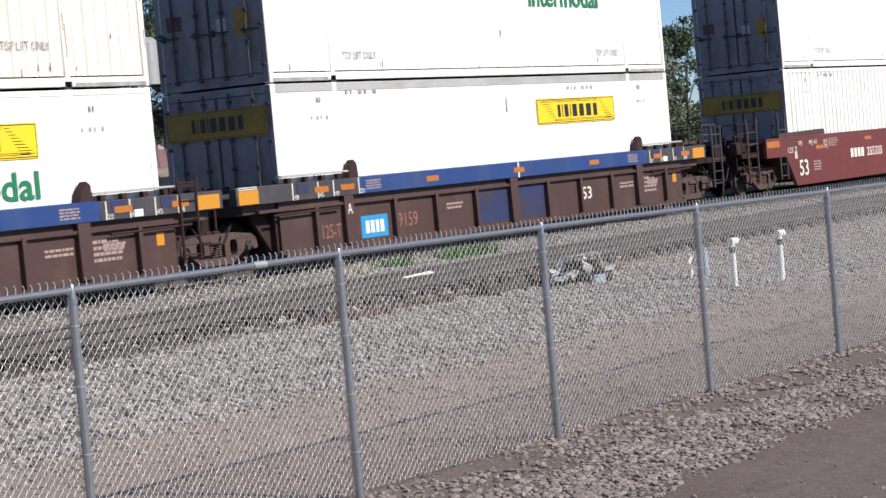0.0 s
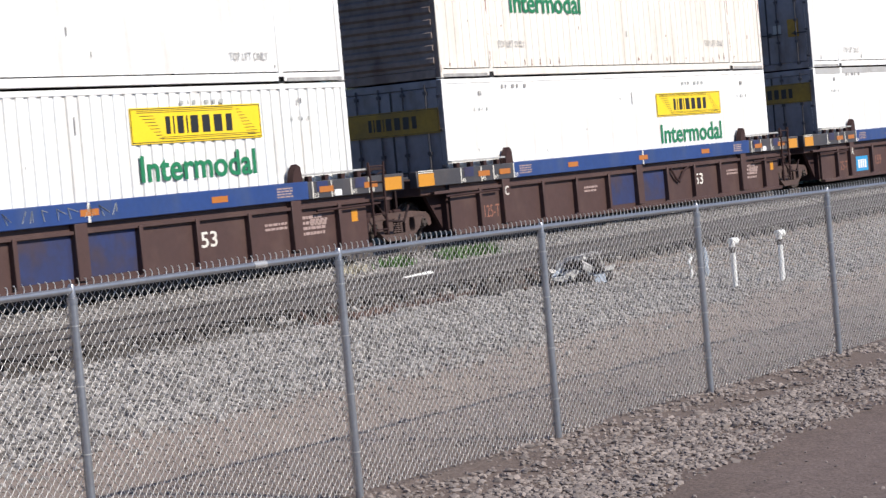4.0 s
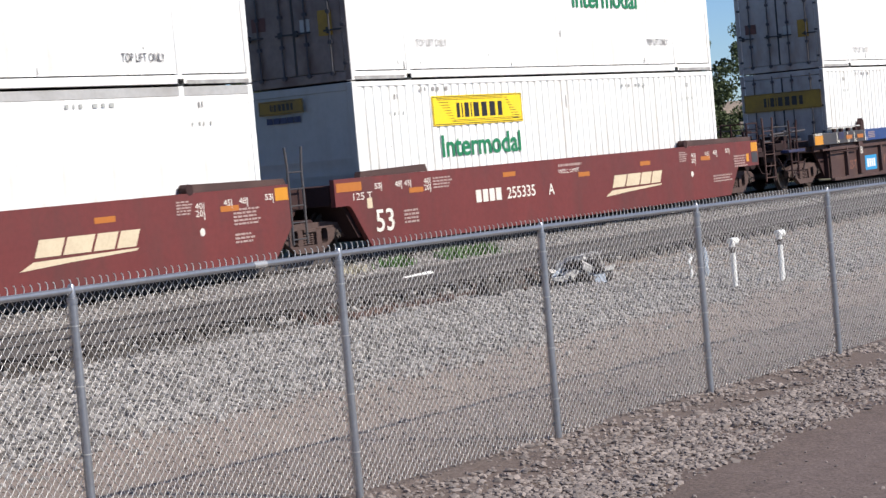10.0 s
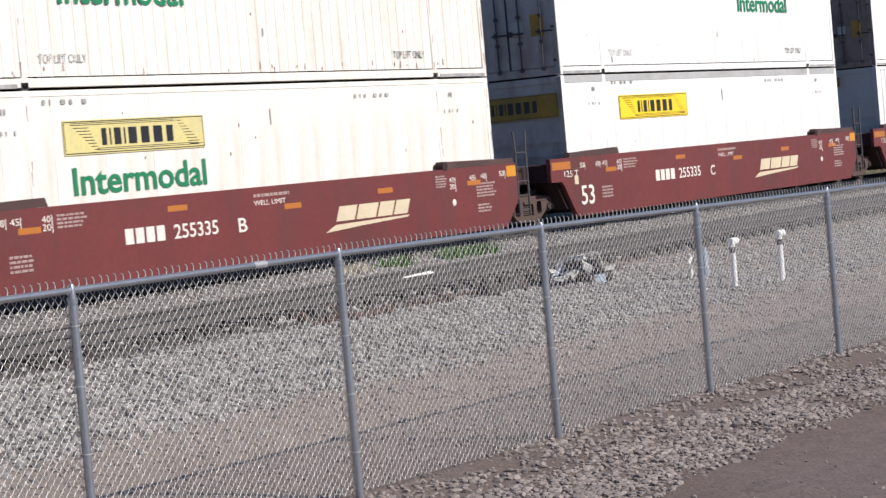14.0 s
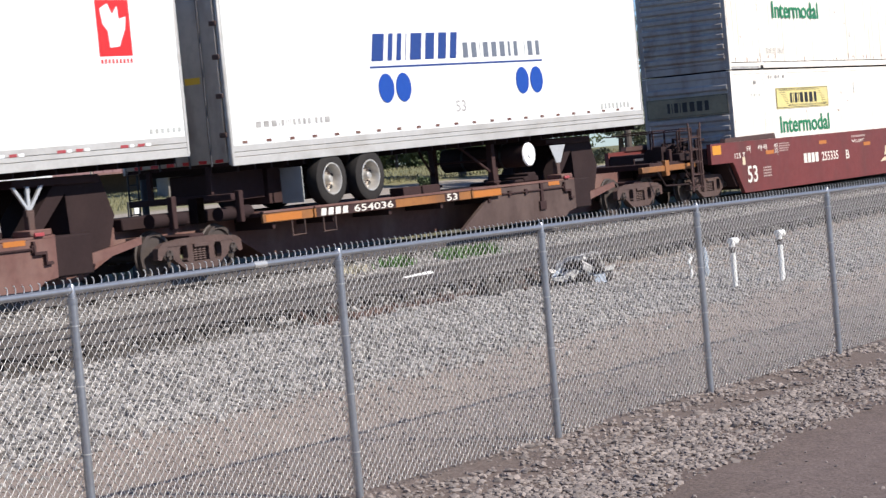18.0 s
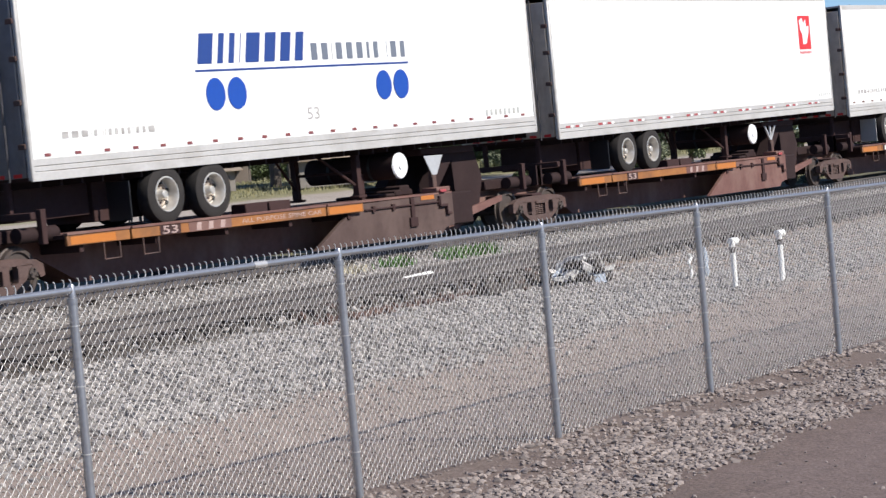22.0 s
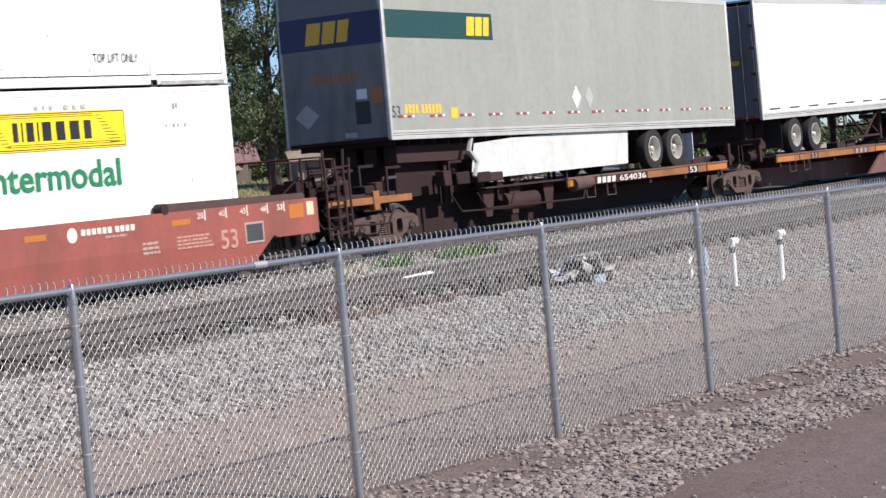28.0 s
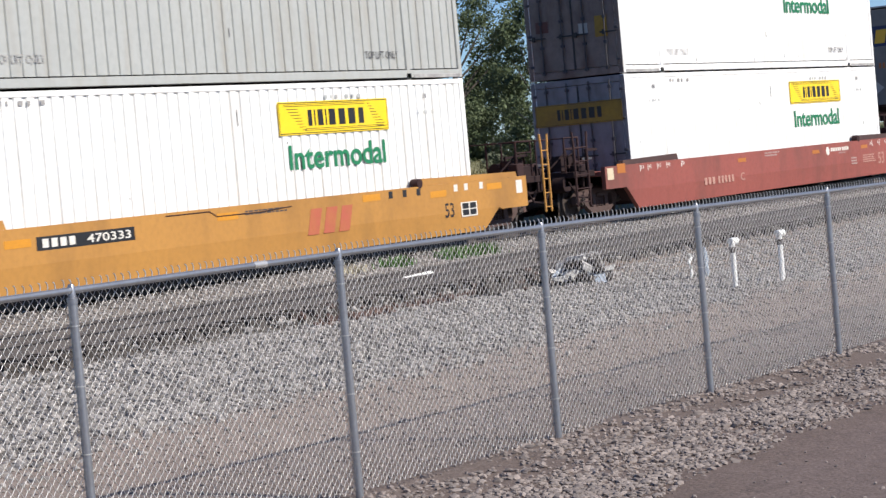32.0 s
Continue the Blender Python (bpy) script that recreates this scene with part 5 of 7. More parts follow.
    if numbered:
        n0 = a + (1.75 if not flip else 1.35)
        plate("number_board", n0 - 0.1, n0 + 2.6, 0.785, 0.95, y + 0.0005, M_GRIME, car)
        bars((0.8, 0.8, 0.8, 0.8), n0, n0 + 0.95, 0.80, 0.935, y - 0.004, M_WHITE_TXT, car, gap=0.25, lean=0.2)
        words("654036", n0 + 1.15, n0 + 2.5, 0.80, 0.935, y - 0.004, M_WHITE_TXT, car)
        n1 = c - 2.2
    else:
        n1 = a + 2.4
        lx = a + 3.2 if plated else a + 5.6
        bars((0.8, 0.8, 0.8), lx, lx + 1.0, 0.80, 0.935, y, M_STENCIL, car, gap=0.5, lean=0.2)
        plate("dark_patch", lx - 0.1, lx + 1.1, 0.785, 0.95, y + 0.001, M_SPINE, car)
        if plated:
            words("ALL PURPOSE SPINE CAR", a + 4.6, c - 1.4, 0.83, 0.91, y, M_STENCIL, car)
    plate("dark_patch", n1 - 0.08, n1 + 0.48, 0.785, 0.95, y + 0.001, M_GRIME, car)
    words("53", n1, n1 + 0.4, 0.80, 0.94, y - 0.003, M_WHITE_TXT if numbered else M_STENCIL, car)
    for x in (a + 0.08, c - 1.15):
        plate("reflector", x, x + 1.1, 0.80, 0.93, y, M_REFLECT, car)
    for x in (a + 0.9, a + 1.9):
        bm = path_tube(bmesh.new(), [(x, -1.27, 0.8), (x, -1.27, 0.5), (x + 0.4, -1.27, 0.5), (x + 0.4, -1.27, 0.8)], 0.014, 6)
        part("step", bm, M_IRON, car)
    for s, x in ((-1, x_rear), (1, x_front)):
        bm = bbox(min(x, x - s * 1.7), max(x, x - s * 1.7), -0.55, 0.55, 0.90, 1.12, 0.02)
        tube(bm, (x - s * 1.4, -0.9, 1.02), (x - s * 0.5, -0.9, 1.02), 0.13, 12)
        box(bm, x - 0.25, x - 0.05, -1.05, -0.85, 0.9, 1.35)
        part("brake_gear", bm, M_SHADEBLACK, car)
        part("drop_bracket", bbox(x - s * 0.95 - 0.06, x - s * 0.95 + 0.06, -1.12, -1.0, 0.85, 1.42, 0.01), M_GRIME, car)
    for x in trucks:
        truck(car, x)
    if rear_end or front_end:
        s = 1 if front_end else -1
        x = x_front if front_end else x_rear
        part("end_beam", bbox(min(x - s * 2.9, x), max(x - s * 2.9, x), -1.3, -1.18, 0.90, 1.04, 0.01), M_DECK, car, "orange end step beam")
        part("end_beam_bracket", bbox(x - s * 1.6 - 0.1, x - s * 1.6 + 0.1, -1.33, -1.2, 0.78, 1.16, 0.01), M_DECK, car)
        end_platform(car, x - s * 2.4, x + s * 0.3, M_GRIME)
        coupler(car, x + s * 0.1, s)
        brake_gear(car, x - s * 1.0, s)
        end_clutter(car, x - s * 2.2, x + s * 0.3, 4)
        guard_rail(car, x - s * 0.5, x + s * 0.3, 1.1, 1.85, M_GRIME)
        ladder(car, x - s * 0.3 - 0.2, 0.35, 1.85, M_GRIME)
    rolling(car, cx, 0.0)
    return car


TL, TH = 8.06, 3.24


def road_wheel_parts(parent, x, y, z):
    bm = lathe(bmesh.new(), [(-0.14, 0.30), (-0.15, 0.43), (-0.12, 0.49), (-0.04, 0.505), (0.04, 0.505), (0.12, 0.49), (0.15, 0.43), (0.14, 0.30)], n=28, caps=False)
    w = part("wheel", shared("tyre", lambda: bm, M_TYRE), M_TYRE, parent, "black truck tyre", at=(x, y, z))

    part("rim", shared("rim", lambda: lathe(bmesh.new(), [(-0.13, 0.315), (-0.15, 0.305), (-0.15, 0.285), (-0.12, 0.272), (-0.05, 0.262), (0.04, 0.25), (0.055, 0.22)], n=28, caps=False), M_RIM), M_RIM, w, "pale steel wheel rim")
    disc = part("wheel_disc", shared("wheel_disc", lambda: lathe(bmesh.new(), [(0.06, 0.25), (0.045, 0.235), (0.025, 0.19), (0.045, 0.165), (0.03, 0.14), (0.03, 0.02)], n=28, caps=False), M_RUSTRIM), M_RUSTRIM, w)
    for i in range(6):
        t = (i + 0.3) * math.tau / 6
        part("hand_hole", shared("hand_hole", lambda: tube(bmesh.new(), (0, 0.012, 0), (0, 0.045, 0), 0.037, 10), M_BLACK), M_BLACK, disc, at=(0.212 * math.cos(t), 0, 0.212 * math.sin(t)))
    for i in range(8):
        t = i * math.tau / 8
        part("wheel_nut", shared("wheel_nut", lambda: tube(bmesh.new(), (0, 0.0, 0), (0, 0.04, 0), 0.014, 6), M_IRON), M_IRON, disc, at=(0.142 * math.cos(t), 0, 0.142 * math.sin(t)))
    part("hub", shared("hub", lambda: lathe(bmesh.new(), [(-0.11, 0.0), (-0.11, 0.058), (-0.095, 0.072), (0.0, 0.082), (0.035, 0.10)], n=16, caps=False), M_RIM), M_RIM, w)


def trailer(cx, z, tilt, paint, label, k=1, wheel_x=(-5.0, -3.7), rivets=True, tape=(M_RED, M_VANW), tank=True, skirt=False, legs=1.7, chassis=False, end_paint=None, tape_step=1.05, dash=None, tape_z=0.19, flap=None, rail_h=0.165):
    """A 53-foot trailer; origin at the middle of the floor's underside. k = 1: nose to +x."""
    c = thing("semi_trailer", label, "trailer", (0, 0, 0), "trailers on the spine cars")
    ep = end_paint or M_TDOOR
    for s in (-1, 1):
        st = (2 * TL - 0.16) / 13
        if paint is M_TRAILERGREY:
            part("side_panel", bbox(-TL + 0.08, TL - 0.08, s * 1.268 - 0.018, s * 1.268 + 0.018, rail_h - 0.015, TH - 0.12, 0.0), paint, c)
        for i in range(0 if paint is M_TRAILERGREY else 13):
            part("side_panel", shared("side_panel%d" % (rail_h * 1000), lambda: bbox(0, st - 0.004, -0.018, 0.018, rail_h - 0.015, TH - 0.12, 0.003), paint), paint, c, at=(-TL + 0.08 + i * st, s * 1.268, 0))
        for z0, z1 in ((-0.02, rail_h * 0.38), (rail_h * 0.38 + 0.007, rail_h * 0.64), (rail_h * 0.64 + 0.007, rail_h)):
            part("bottom_rail", bbox(-TL + 0.02, TL - 0.02, s * 1.272 - 0.022, s * 1.272 + 0.022, z0, z1, 0.006), M_RAIL_ALU, c)
        part("top_rail", bbox(-TL + 0.02, TL - 0.02, s * 1.272 - 0.022, s * 1.272 + 0.022, TH - 0.13, TH, 0.006), M_RAIL_ALU, c)
        for x in (-TL + 0.05, TL - 0.05):
            part("corner_post", bbox(x - 0.05, x + 0.05, s * 1.25 - 0.05, s * 1.25 + 0.045, 0, TH, 0.02), M_RAIL_ALU, c)
    part("roof", bbox(-TL + 0.03, TL - 0.03, -1.25, 1.25, TH - 0.06, TH - 0.01, 0.0), M_RAIL_ALU, c)
    part("floor", bbox(-TL + 0.05, TL - 0.05, -1.24, 1.24, -0.01, 0.05, 0.0), M_GRIME, c)
    for i in range(32):
        part("cross_member", shared("cross_member", lambda: bbox(0, 0.05, -1.16, 1.16, -0.12, -0.012, 0.0), M_SHADEBLACK), M_SHADEBLACK, c, at=(-TL + 0.3 + i * 0.5, 0, 0))
    r = -TL * k
    for s in (-1, 1):
        if k > 0:
            d = part("rear_door", bbox(-TL - 0.01, -TL + 0.04, s * 0.60 - 0.59, s * 0.60 + 0.59, 0.05, TH - 0.16, 0.01), ep, c, "trailer door toned for its shaded end")
            for dy in (-0.25, 0.25):
                part("lock_rod", tube(bmesh.new(), (-TL - 0.04, s * 0.6 + dy, 0.0), (-TL - 0.04, s * 0.6 + dy, TH - 0.1), 0.018, 8), M_CHAR, d)
            for z_ in (0.5, 1.2, 1.9, 2.5):
                part("hinge", bbox(-TL - 0.03, -TL + 0.01, s * 1.16 - 0.08, s * 1.16 + 0.08, z_, z_ + 0.09, 0.01), M_IRON, d)
            plate("label", s * 0.6 - 0.2, s * 0.6 + 0.15, 1.5, 1.62, -TL - 0.012, M_BLACK if s < 0 else M_GOLD, c, facing="x")
        else:
            if s > 0:
                part("nose_panel", bbox(-TL - 0.006, -TL + 0.05, -1.22, 1.22, 0.05, TH - 0.12, 0.01), ep, c)
                for y0 in (-0.95, -0.45, 0.05, 0.55):
                    part("under_beam", bbox(-7.4, -4.6, y0, y0 + 0.32, -0.48, -0.125, 0.01), M_GRIME, c)
                part("battery_box", bbox(-4.5, -2.2, -1.0, -0.2, -0.72, -0.125, 0.02), M_GRIME, c)
    if k > 0:
        part("rear_bumper", bbox(-TL - 0.02, -TL + 0.1, -1.2, 1.2, -0.62, -0.5, 0.01), M_GRIME, c)
        for y in (-0.7, 0.7):
            part("bumper_post", bbox(-TL + 0.0, -TL + 0.08, y - 0.05, y + 0.05, -0.5, 0.0, 0.005), M_GRIME, c)
        part("rear_end_wall", bbox(TL - 0.05, TL - 0.0, -1.2, 1.2, 0.05, TH - 0.1, 0.01), paint, c)
        tp = bmesh.new()
        for i in range(6):
            box(tp, -TL - 0.015, -TL - 0.011, -1.1 + i * 0.38, -0.92 + i * 0.38, 0.06, 0.12)
        tagged(part("tail_tape", tp, M_RED, c), kind="stuff")
    else:
        part("rear_end_wall", bbox(TL - 0.05, TL - 0.0, -1.2, 1.2, 0.05, TH - 0.1, 0.01), paint, c)
    # running gear
    bog = part("bogie_frame", bbox(min(k * wheel_x[0], k * wheel_x[1]) - 1.1, max(k * wheel_x[0], k * wheel_x[1]) + 1.1, -0.55, 0.55, -0.80, -0.12, 0.01), M_GRIME, c)
    for wx in wheel_x:
        for y in (-1.12, 1.12):
            road_wheel_parts(c, wx * k, y, 1.475 - z - math.tan(radians(tilt)) * wx)
        part("axle", tube(bmesh.new(), (wx * k, -1.0, -0.47), (wx * k, 1.0, -0.47), 0.07, 10), M_GRIME, c)
        part("spring_hanger", bbox(wx * k - 0.5, wx * k + 0.5, -0.62, -0.52, -0.55, -0.2, 0.02), M_GRIME, c)
    part("mud_flap", bbox(k * wheel_x[0] - k * 0.95 - 0.01, k * wheel_x[0] - k * 0.95 + 0.01, -1.25, -0.75, -0.82, -0.15, 0.0), flap or M_BLACK, c)
    part("rear_frame", bbox(min(-k * 7.7, k * (wheel_x[0] - 1.15)), max(-k * 7.7, k * (wheel_x[0] - 1.15)), -0.5, 0.5, -0.66 if k > 0 else -0.4, -0.125, 0.01), M_GRIME, c)
    lg = k * legs
    for y in (-0.75, 0.75):
        g = part("landing_leg", bbox(lg - 0.07, lg + 0.07, y - 0.07, y + 0.07, -0.92, 0.0, 0.01), M_GRIME, c)
        part("foot", bbox(lg - 0.14, lg + 0.14, y - 0.12, y + 0.12, -0.97, -0.92, 0.01), M_GRIME, g)
    bm = path_tube(bmesh.new(), [(lg, -0.75, -0.75), (lg - k * 1.0, -0.5, -0.05)], 0.03, 6)
    path_tube(bm, [(lg, 0.75, -0.75), (lg - k * 1.0, 0.5, -0.05)], 0.03, 6)
    tube(bm, (lg, -0.75, -0.45), (lg, 0.75, -0.45), 0.03, 6)
    part("leg_brace", bm, M_GRIME, c)
    if tank:
        # Black body and white end paint in the tank's shaded flank and sunlit cap.
        tk = part("fuel_tank", lathe(bmesh.new(), [(-1.1, 0.22), (-1.08, 0.265), (1.08, 0.265), (1.1, 0.22)], n=24), M_SHADEBLACK, c, "fuel tank slung across the floor, darkened as shaded")
        tk.matrix_basis = pose(k * 2.75, 0, -0.42 + 0.0, 0, 0, 0)
        for yy in (-0.5, 0.5):
            part("tank_strap", lathe(bmesh.new(), [(yy - 0.03, 0.274), (yy + 0.03, 0.274)], n=24), M_BLACK, tk)
        cap = part("tank_end", lathe(bmesh.new(), [(-1.14, 0.0), (-1.14, 0.07), (-1.115, 0.08), (-1.125, 0.2), (-1.12, 0.25), (-1.09, 0.27)], n=24), M_VANW, tk, "tank end whitened as sunlit")
    if chassis:
        for x in (-1.6, 1.4):
            bm = path_tube(bmesh.new(), [(x, -1.1, -0.05), (x + 1.2, -1.1, -0.75), (x + 2.4, -1.1, -0.05)], 0.035, 6)
            path_tube(bm, [(x, -1.1, -0.78), (x + 2.4, -1.1, -0.78)], 0.035, 6)
            part("frame_truss", bm, M_GRIME, c)
    if skirt:
        a, c1 = -4.85, 2.15
        bm = bmesh.new()
        quad = [bm.verts.new(v) for v in ((a, -1.22, -0.16), (a + 1.6, -1.22, -0.07), (a + 4.2, -1.22, -0.02), (c1, -1.22, 0.0), (c1, -1.17, -0.80), (a + 0.25, -1.17, -0.92), (a - 0.1, -1.18, -0.75))]
        bm.faces.new(quad)
        bmesh.ops.solidify(bm, geom=bm.faces[:], thickness=0.02)
        part("side_skirt", bm, M_SKIRT, c, "white side skirt")
        bm = path_tube(bmesh.new(), [(a - 0.05, -1.2, 0.0), (a - 0.2, -1.2, -0.3), (a + 0.1, -1.2, -0.55), (a - 0.05, -1.2, -0.85)], 0.05, 6)
        part("torn_skirt_edge", bm, M_GREY, c)
    y = -1.2945
    if tape:
        red, wht = bmesh.new(), bmesh.new()
        tape_w = 0.2 if tape_step > 1.2 else 0.14
        x = -TL + 0.35
        while x < TL - 0.5:
            box(red, x, x + tape_w, y - 0.003, y, tape_z, tape_z + 0.05)
            box(wht, x + tape_w + 0.04, x + 1.7 * tape_w, y - 0.003, y, tape_z, tape_z + 0.05)
            if tape_step > 1:
                box(red, x + 2.2 * tape_w, x + 3.1 * tape_w, y - 0.003, y, tape_z, tape_z + 0.05)
                box(wht, x + 3.3 * tape_w, x + 3.9 * tape_w, y - 0.003, y, tape_z, tape_z + 0.05)
            x += tape_step
        tagged(part("reflective_tape", red, tape[0], c), kind="stuff")
        tagged(part("reflective_tape", wht, tape[1], c), kind="stuff")
    if dash:
        bm = bmesh.new()
        x = -TL + 0.5
        while x < TL - 0.8:
            box(bm, x, x + 0.7, -1.299, -1.295, 0.24, 0.28)
            x += 1.35
        tagged(part("marker_dashes", bm, dash, c), kind="stuff")
    rolling(c, cx, z, -tilt * k)
    return c


def oval(c, x, z, rx, rz, material):
    bm = lathe(bmesh.new(), [(-1.300, 1.0), (-1.292, 1.0)], n=28)
    for v in bm.verts:
        v.co = (x + v.co.x * rx, v.co.y, z + v.co.z * rz)
    return part("logo_oval", bm, material, c)


def blue_logo_trailer(cx, z, tilt, tape, shift, flap=None, wheel_x=(-5.0, -3.7), end_paint=None):
    c = trailer(cx, z, tilt, M_ALU, "white trailer with blue bars and ovals", tape=tape, tape_step=0.72, flap=flap, wheel_x=wheel_x, rail_h=0.34, tape_z=0.365, end_paint=end_paint)
    zl = z
    bars((1.1, 0.62, 0.62, 0.35, 1.1, 0.95, 0.9, 0.8), -3.42 + shift, -0.12 + shift, 3.74 - zl, 4.28 - zl, -1.288, M_LOGO_MID, c, "logo_bar", lean=0.22, gap=0.30)
    bars((0.8, 0.8, 0.3, 0.8, 0.8, 0.8, 0.55, 0.7, 0, 0.3, 0.8, 0.7), 0.02 + shift, 3.38 + shift, 3.74 - zl, 4.06 - zl, -1.288, M_LOGO_GREY, c, "logo_bar", gap=0.34)
    plate("logo_line", -3.42 + shift, 3.4 + shift, 3.60 - zl, 3.64 - zl, -1.288, M_LOGO_MID, c)
    for x in (-2.91, -2.29, 2.44, 3.06):
        oval(c, x + shift, 3.2 - zl, 0.275, 0.29, M_LOGO_BLUE)
    bars((0.9, 0.9, 0.9, 0.25, 0.6, 0.25, 0.25, 0.25, 0.6, 0.6, 0.6, 0.6, 0.25, 0.6, 0.6, 0.9), -7.3, -4.9, 2.62 - zl, 2.73 - zl, -1.288, M_GREY_TXT, c, gap=0.3)
    words("53", -0.38 + shift * 0.4, 0.02 + shift * 0.4, 2.62 - zl, 2.86 - zl, -1.288, M_GREY_TXT, c)
    bars((0.6,) * 8, 5.9, 7.4, 2.42 - zl, 2.55 - zl, -1.288, M_GREY, c, gap=0.3)
    return c


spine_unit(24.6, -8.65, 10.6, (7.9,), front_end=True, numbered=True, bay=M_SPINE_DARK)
spine_unit(7.35, -8.6, 8.6, (8.3,), plated=False)
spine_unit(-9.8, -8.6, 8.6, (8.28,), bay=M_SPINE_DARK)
spine_unit(-26.97, -8.9, 8.6, (8.28,), plated=False)
spine_unit(-44.82, -10.4, 8.9, (8.65, -8.2), rear_end=True, flip=True, numbered=True)
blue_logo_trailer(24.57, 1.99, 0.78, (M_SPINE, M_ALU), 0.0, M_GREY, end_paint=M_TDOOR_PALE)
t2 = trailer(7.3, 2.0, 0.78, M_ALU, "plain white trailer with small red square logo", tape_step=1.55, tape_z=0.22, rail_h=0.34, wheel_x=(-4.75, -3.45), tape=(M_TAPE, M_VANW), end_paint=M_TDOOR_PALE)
lg = plate("logo_square", 5.96, 6.80, 3.76 - 2.0, 4.70 - 2.0, -1.288, M_RED, t2, "red square logo")
part("logo_shape", prism(bmesh.new(), [(6.06, 2.56), (6.10, 2.30), (6.22, 2.18), (6.24, 1.90), (6.48, 1.92), (6.66, 2.22), (6.70, 2.42), (6.52, 2.38), (6.50, 2.60), (6.36, 2.46), (6.26, 2.64)], -1.297, -1.2915), M_VANW, lg)
bars((0.6,) * 9, 5.96, 6.80, 1.64, 1.71, -1.288, M_RED, t2, gap=0.3)
bars((0.6,) * 6, 7.0, 7.9, 0.42, 0.5, -1.288, M_GREY, t2, gap=0.3)
blue_logo_trailer(-9.76, 1.99, 0.78, (M_DULLTAPE, M_VANW), -0.27, wheel_x=(-4.75, -3.45))
t4 = trailer(-26.95, 2.05, 0.5, M_ALU, "plain white container on a road chassis", tape=None, tank=False, chassis=True, dash=M_CHAR, wheel_x=(-5.85, -4.45))
for hx in (-3.3, -2.1):
    part("air_hose", path_tube(bmesh.new(), [(hx, -0.9, -0.1), (hx + 0.05, -0.92, -0.45), (hx + 0.3, -0.95, -0.62), (hx + 0.6, -0.92, -0.5), (hx + 0.7, -0.9, -0.1)], 0.025, 6), M_BLACK, t4)
plate("label_top", 4.78, 5.08, 0.74, 0.82, -1.288, M_CHAR, t4)
plate("label_body", 4.78, 5.08, 0.46, 0.74, -1.288, M_ALU, t4)
plate("label_arrow", 4.89, 4.97, 0.5, 0.70, -1.292, M_RED, t4)
t5 = trailer(-44.82, 2.02, 0.9, M_TRAILERGREY, "weathered grey trailer with a dark green and gold band", k=-1, wheel_x=(-4.6, -3.4), tank=False, skirt=True, end_paint=M_NOSE, tape_step=1.15, tape=(M_TAPE, M_VANW), legs=5.4, tape_z=0.42, flap=M_VANW)
zb = 4.18 - 2.15
plate("colour_band", -TL + 0.02, -3.85, zb, zb + 0.56, -1.288, M_BAND, t5, "dark green band")
bars((1, 0.9, 0.8), -4.95, -4.0, zb + 0.08, zb + 0.48, -1.292, M_GOLD, t5, "logo_bar", lean=0.15, gap=0.15)
plate("end_band", -1.24, 1.24, zb - 0.1, zb + 0.56, -TL - 0.007, M_NAVY, t5, "navy band", facing="x")
bars((1, 0.9, 0.8), -0.65, 0.45, zb - 0.0, zb + 0.44, -TL - 0.012, M_GOLD, t5, "logo_bar", lean=0.2, gap=0.15, facing="x")
bars((0.7,) * 9, -0.55, 0.6, 1.22, 1.4, -TL - 0.008, M_REFLECT, t5, gap=0.3, facing="x")
plate("control_box", 0.5, 0.85, 0.35, 0.8, -TL - 0.008, M_BLACK, t5, facing="x")
plate("placard", 0.55, 0.8, 0.85, 1.05, -TL - 0.008, M_VANW, t5, facing="x")
plate("orange_placard", 0.9, 1.15, 0.75, 1.05, -TL - 0.008, M_REFLECT, t5, facing="x")
for zz in (0.1,):
    plate("placard", 0.2, 0.5, zz, zz + 0.1, -TL - 0.008, M_GREY, t5, facing="x")
part("diamond_placard", prism(bmesh.new(), [(-0.7, 0.35), (-0.4, 0.6), (-0.7, 0.85), (-1.0, 0.6)], -0.003, 0.0), M_GREY, t5).matrix_basis = Matrix(((0, 1, 0, -TL - 0.01), (-1, 0, 0, 0), (0, 0, 1, 0), (0, 0, 0, 1)))
words("53", -7.95, -7.65, 0.42, 0.66, -1.289, M_CHAR, t5)
bars((0.7, 0.7, 0.7, 0.7, 0, 0.7, 0.7, 0.7, 0.7, 0.7, 0.7), -7.5, -6.1, 0.5, 0.68, -1.288, M_GOLD, t5, gap=0.25)
plate("sticker", -5.75, -5.5, 0.38, 0.6, -1.288, M_GOLD, t5)
for x in (-0.35, 0.25):
    part("diamond_placard", prism(bmesh.new(), [(x - 0.2, 0.78), (x, 0.52), (x + 0.2, 0.78), (x, 1.04)], -1.292, -1.287), M_VANW if x < 0 else M_GREY, t5)


# ---- ground and tracks ----
PROFILE = ((-400, -1.0), (0, -0.98), (6.4, -0.95), (7.2, -0.93), (8.6, -0.88), (9.7, -0.90), (13.0, -0.86), (15.0, -0.76), (18.6, -0.65), (19.26, -0.635), (19.42, -0.47),
           (22.2, -0.44), (23.2, -0.30), (23.9, -0.22), (26.8, -0.22), (28.2, -0.30), (31.5, -0.30), (34, -0.20), (36, -0.05), (41, 0.55), (47, 0.95), (60, 1.35), (120, 1.6), (400, 1.8), (3000, 2.0))
PY, PZ = [p[0] for p in PROFILE], [p[1] for p in PROFILE]


def ground_z(x, y):
    z = float(np.interp(y, PY, PZ))
    return z + (0.03 * noise.noise((x * 0.5, y * 0.5, 0)) + 0.02 * noise.noise((x * 1.7, y * 1.7, 3)) if 4 < y < 32 else 0.0)


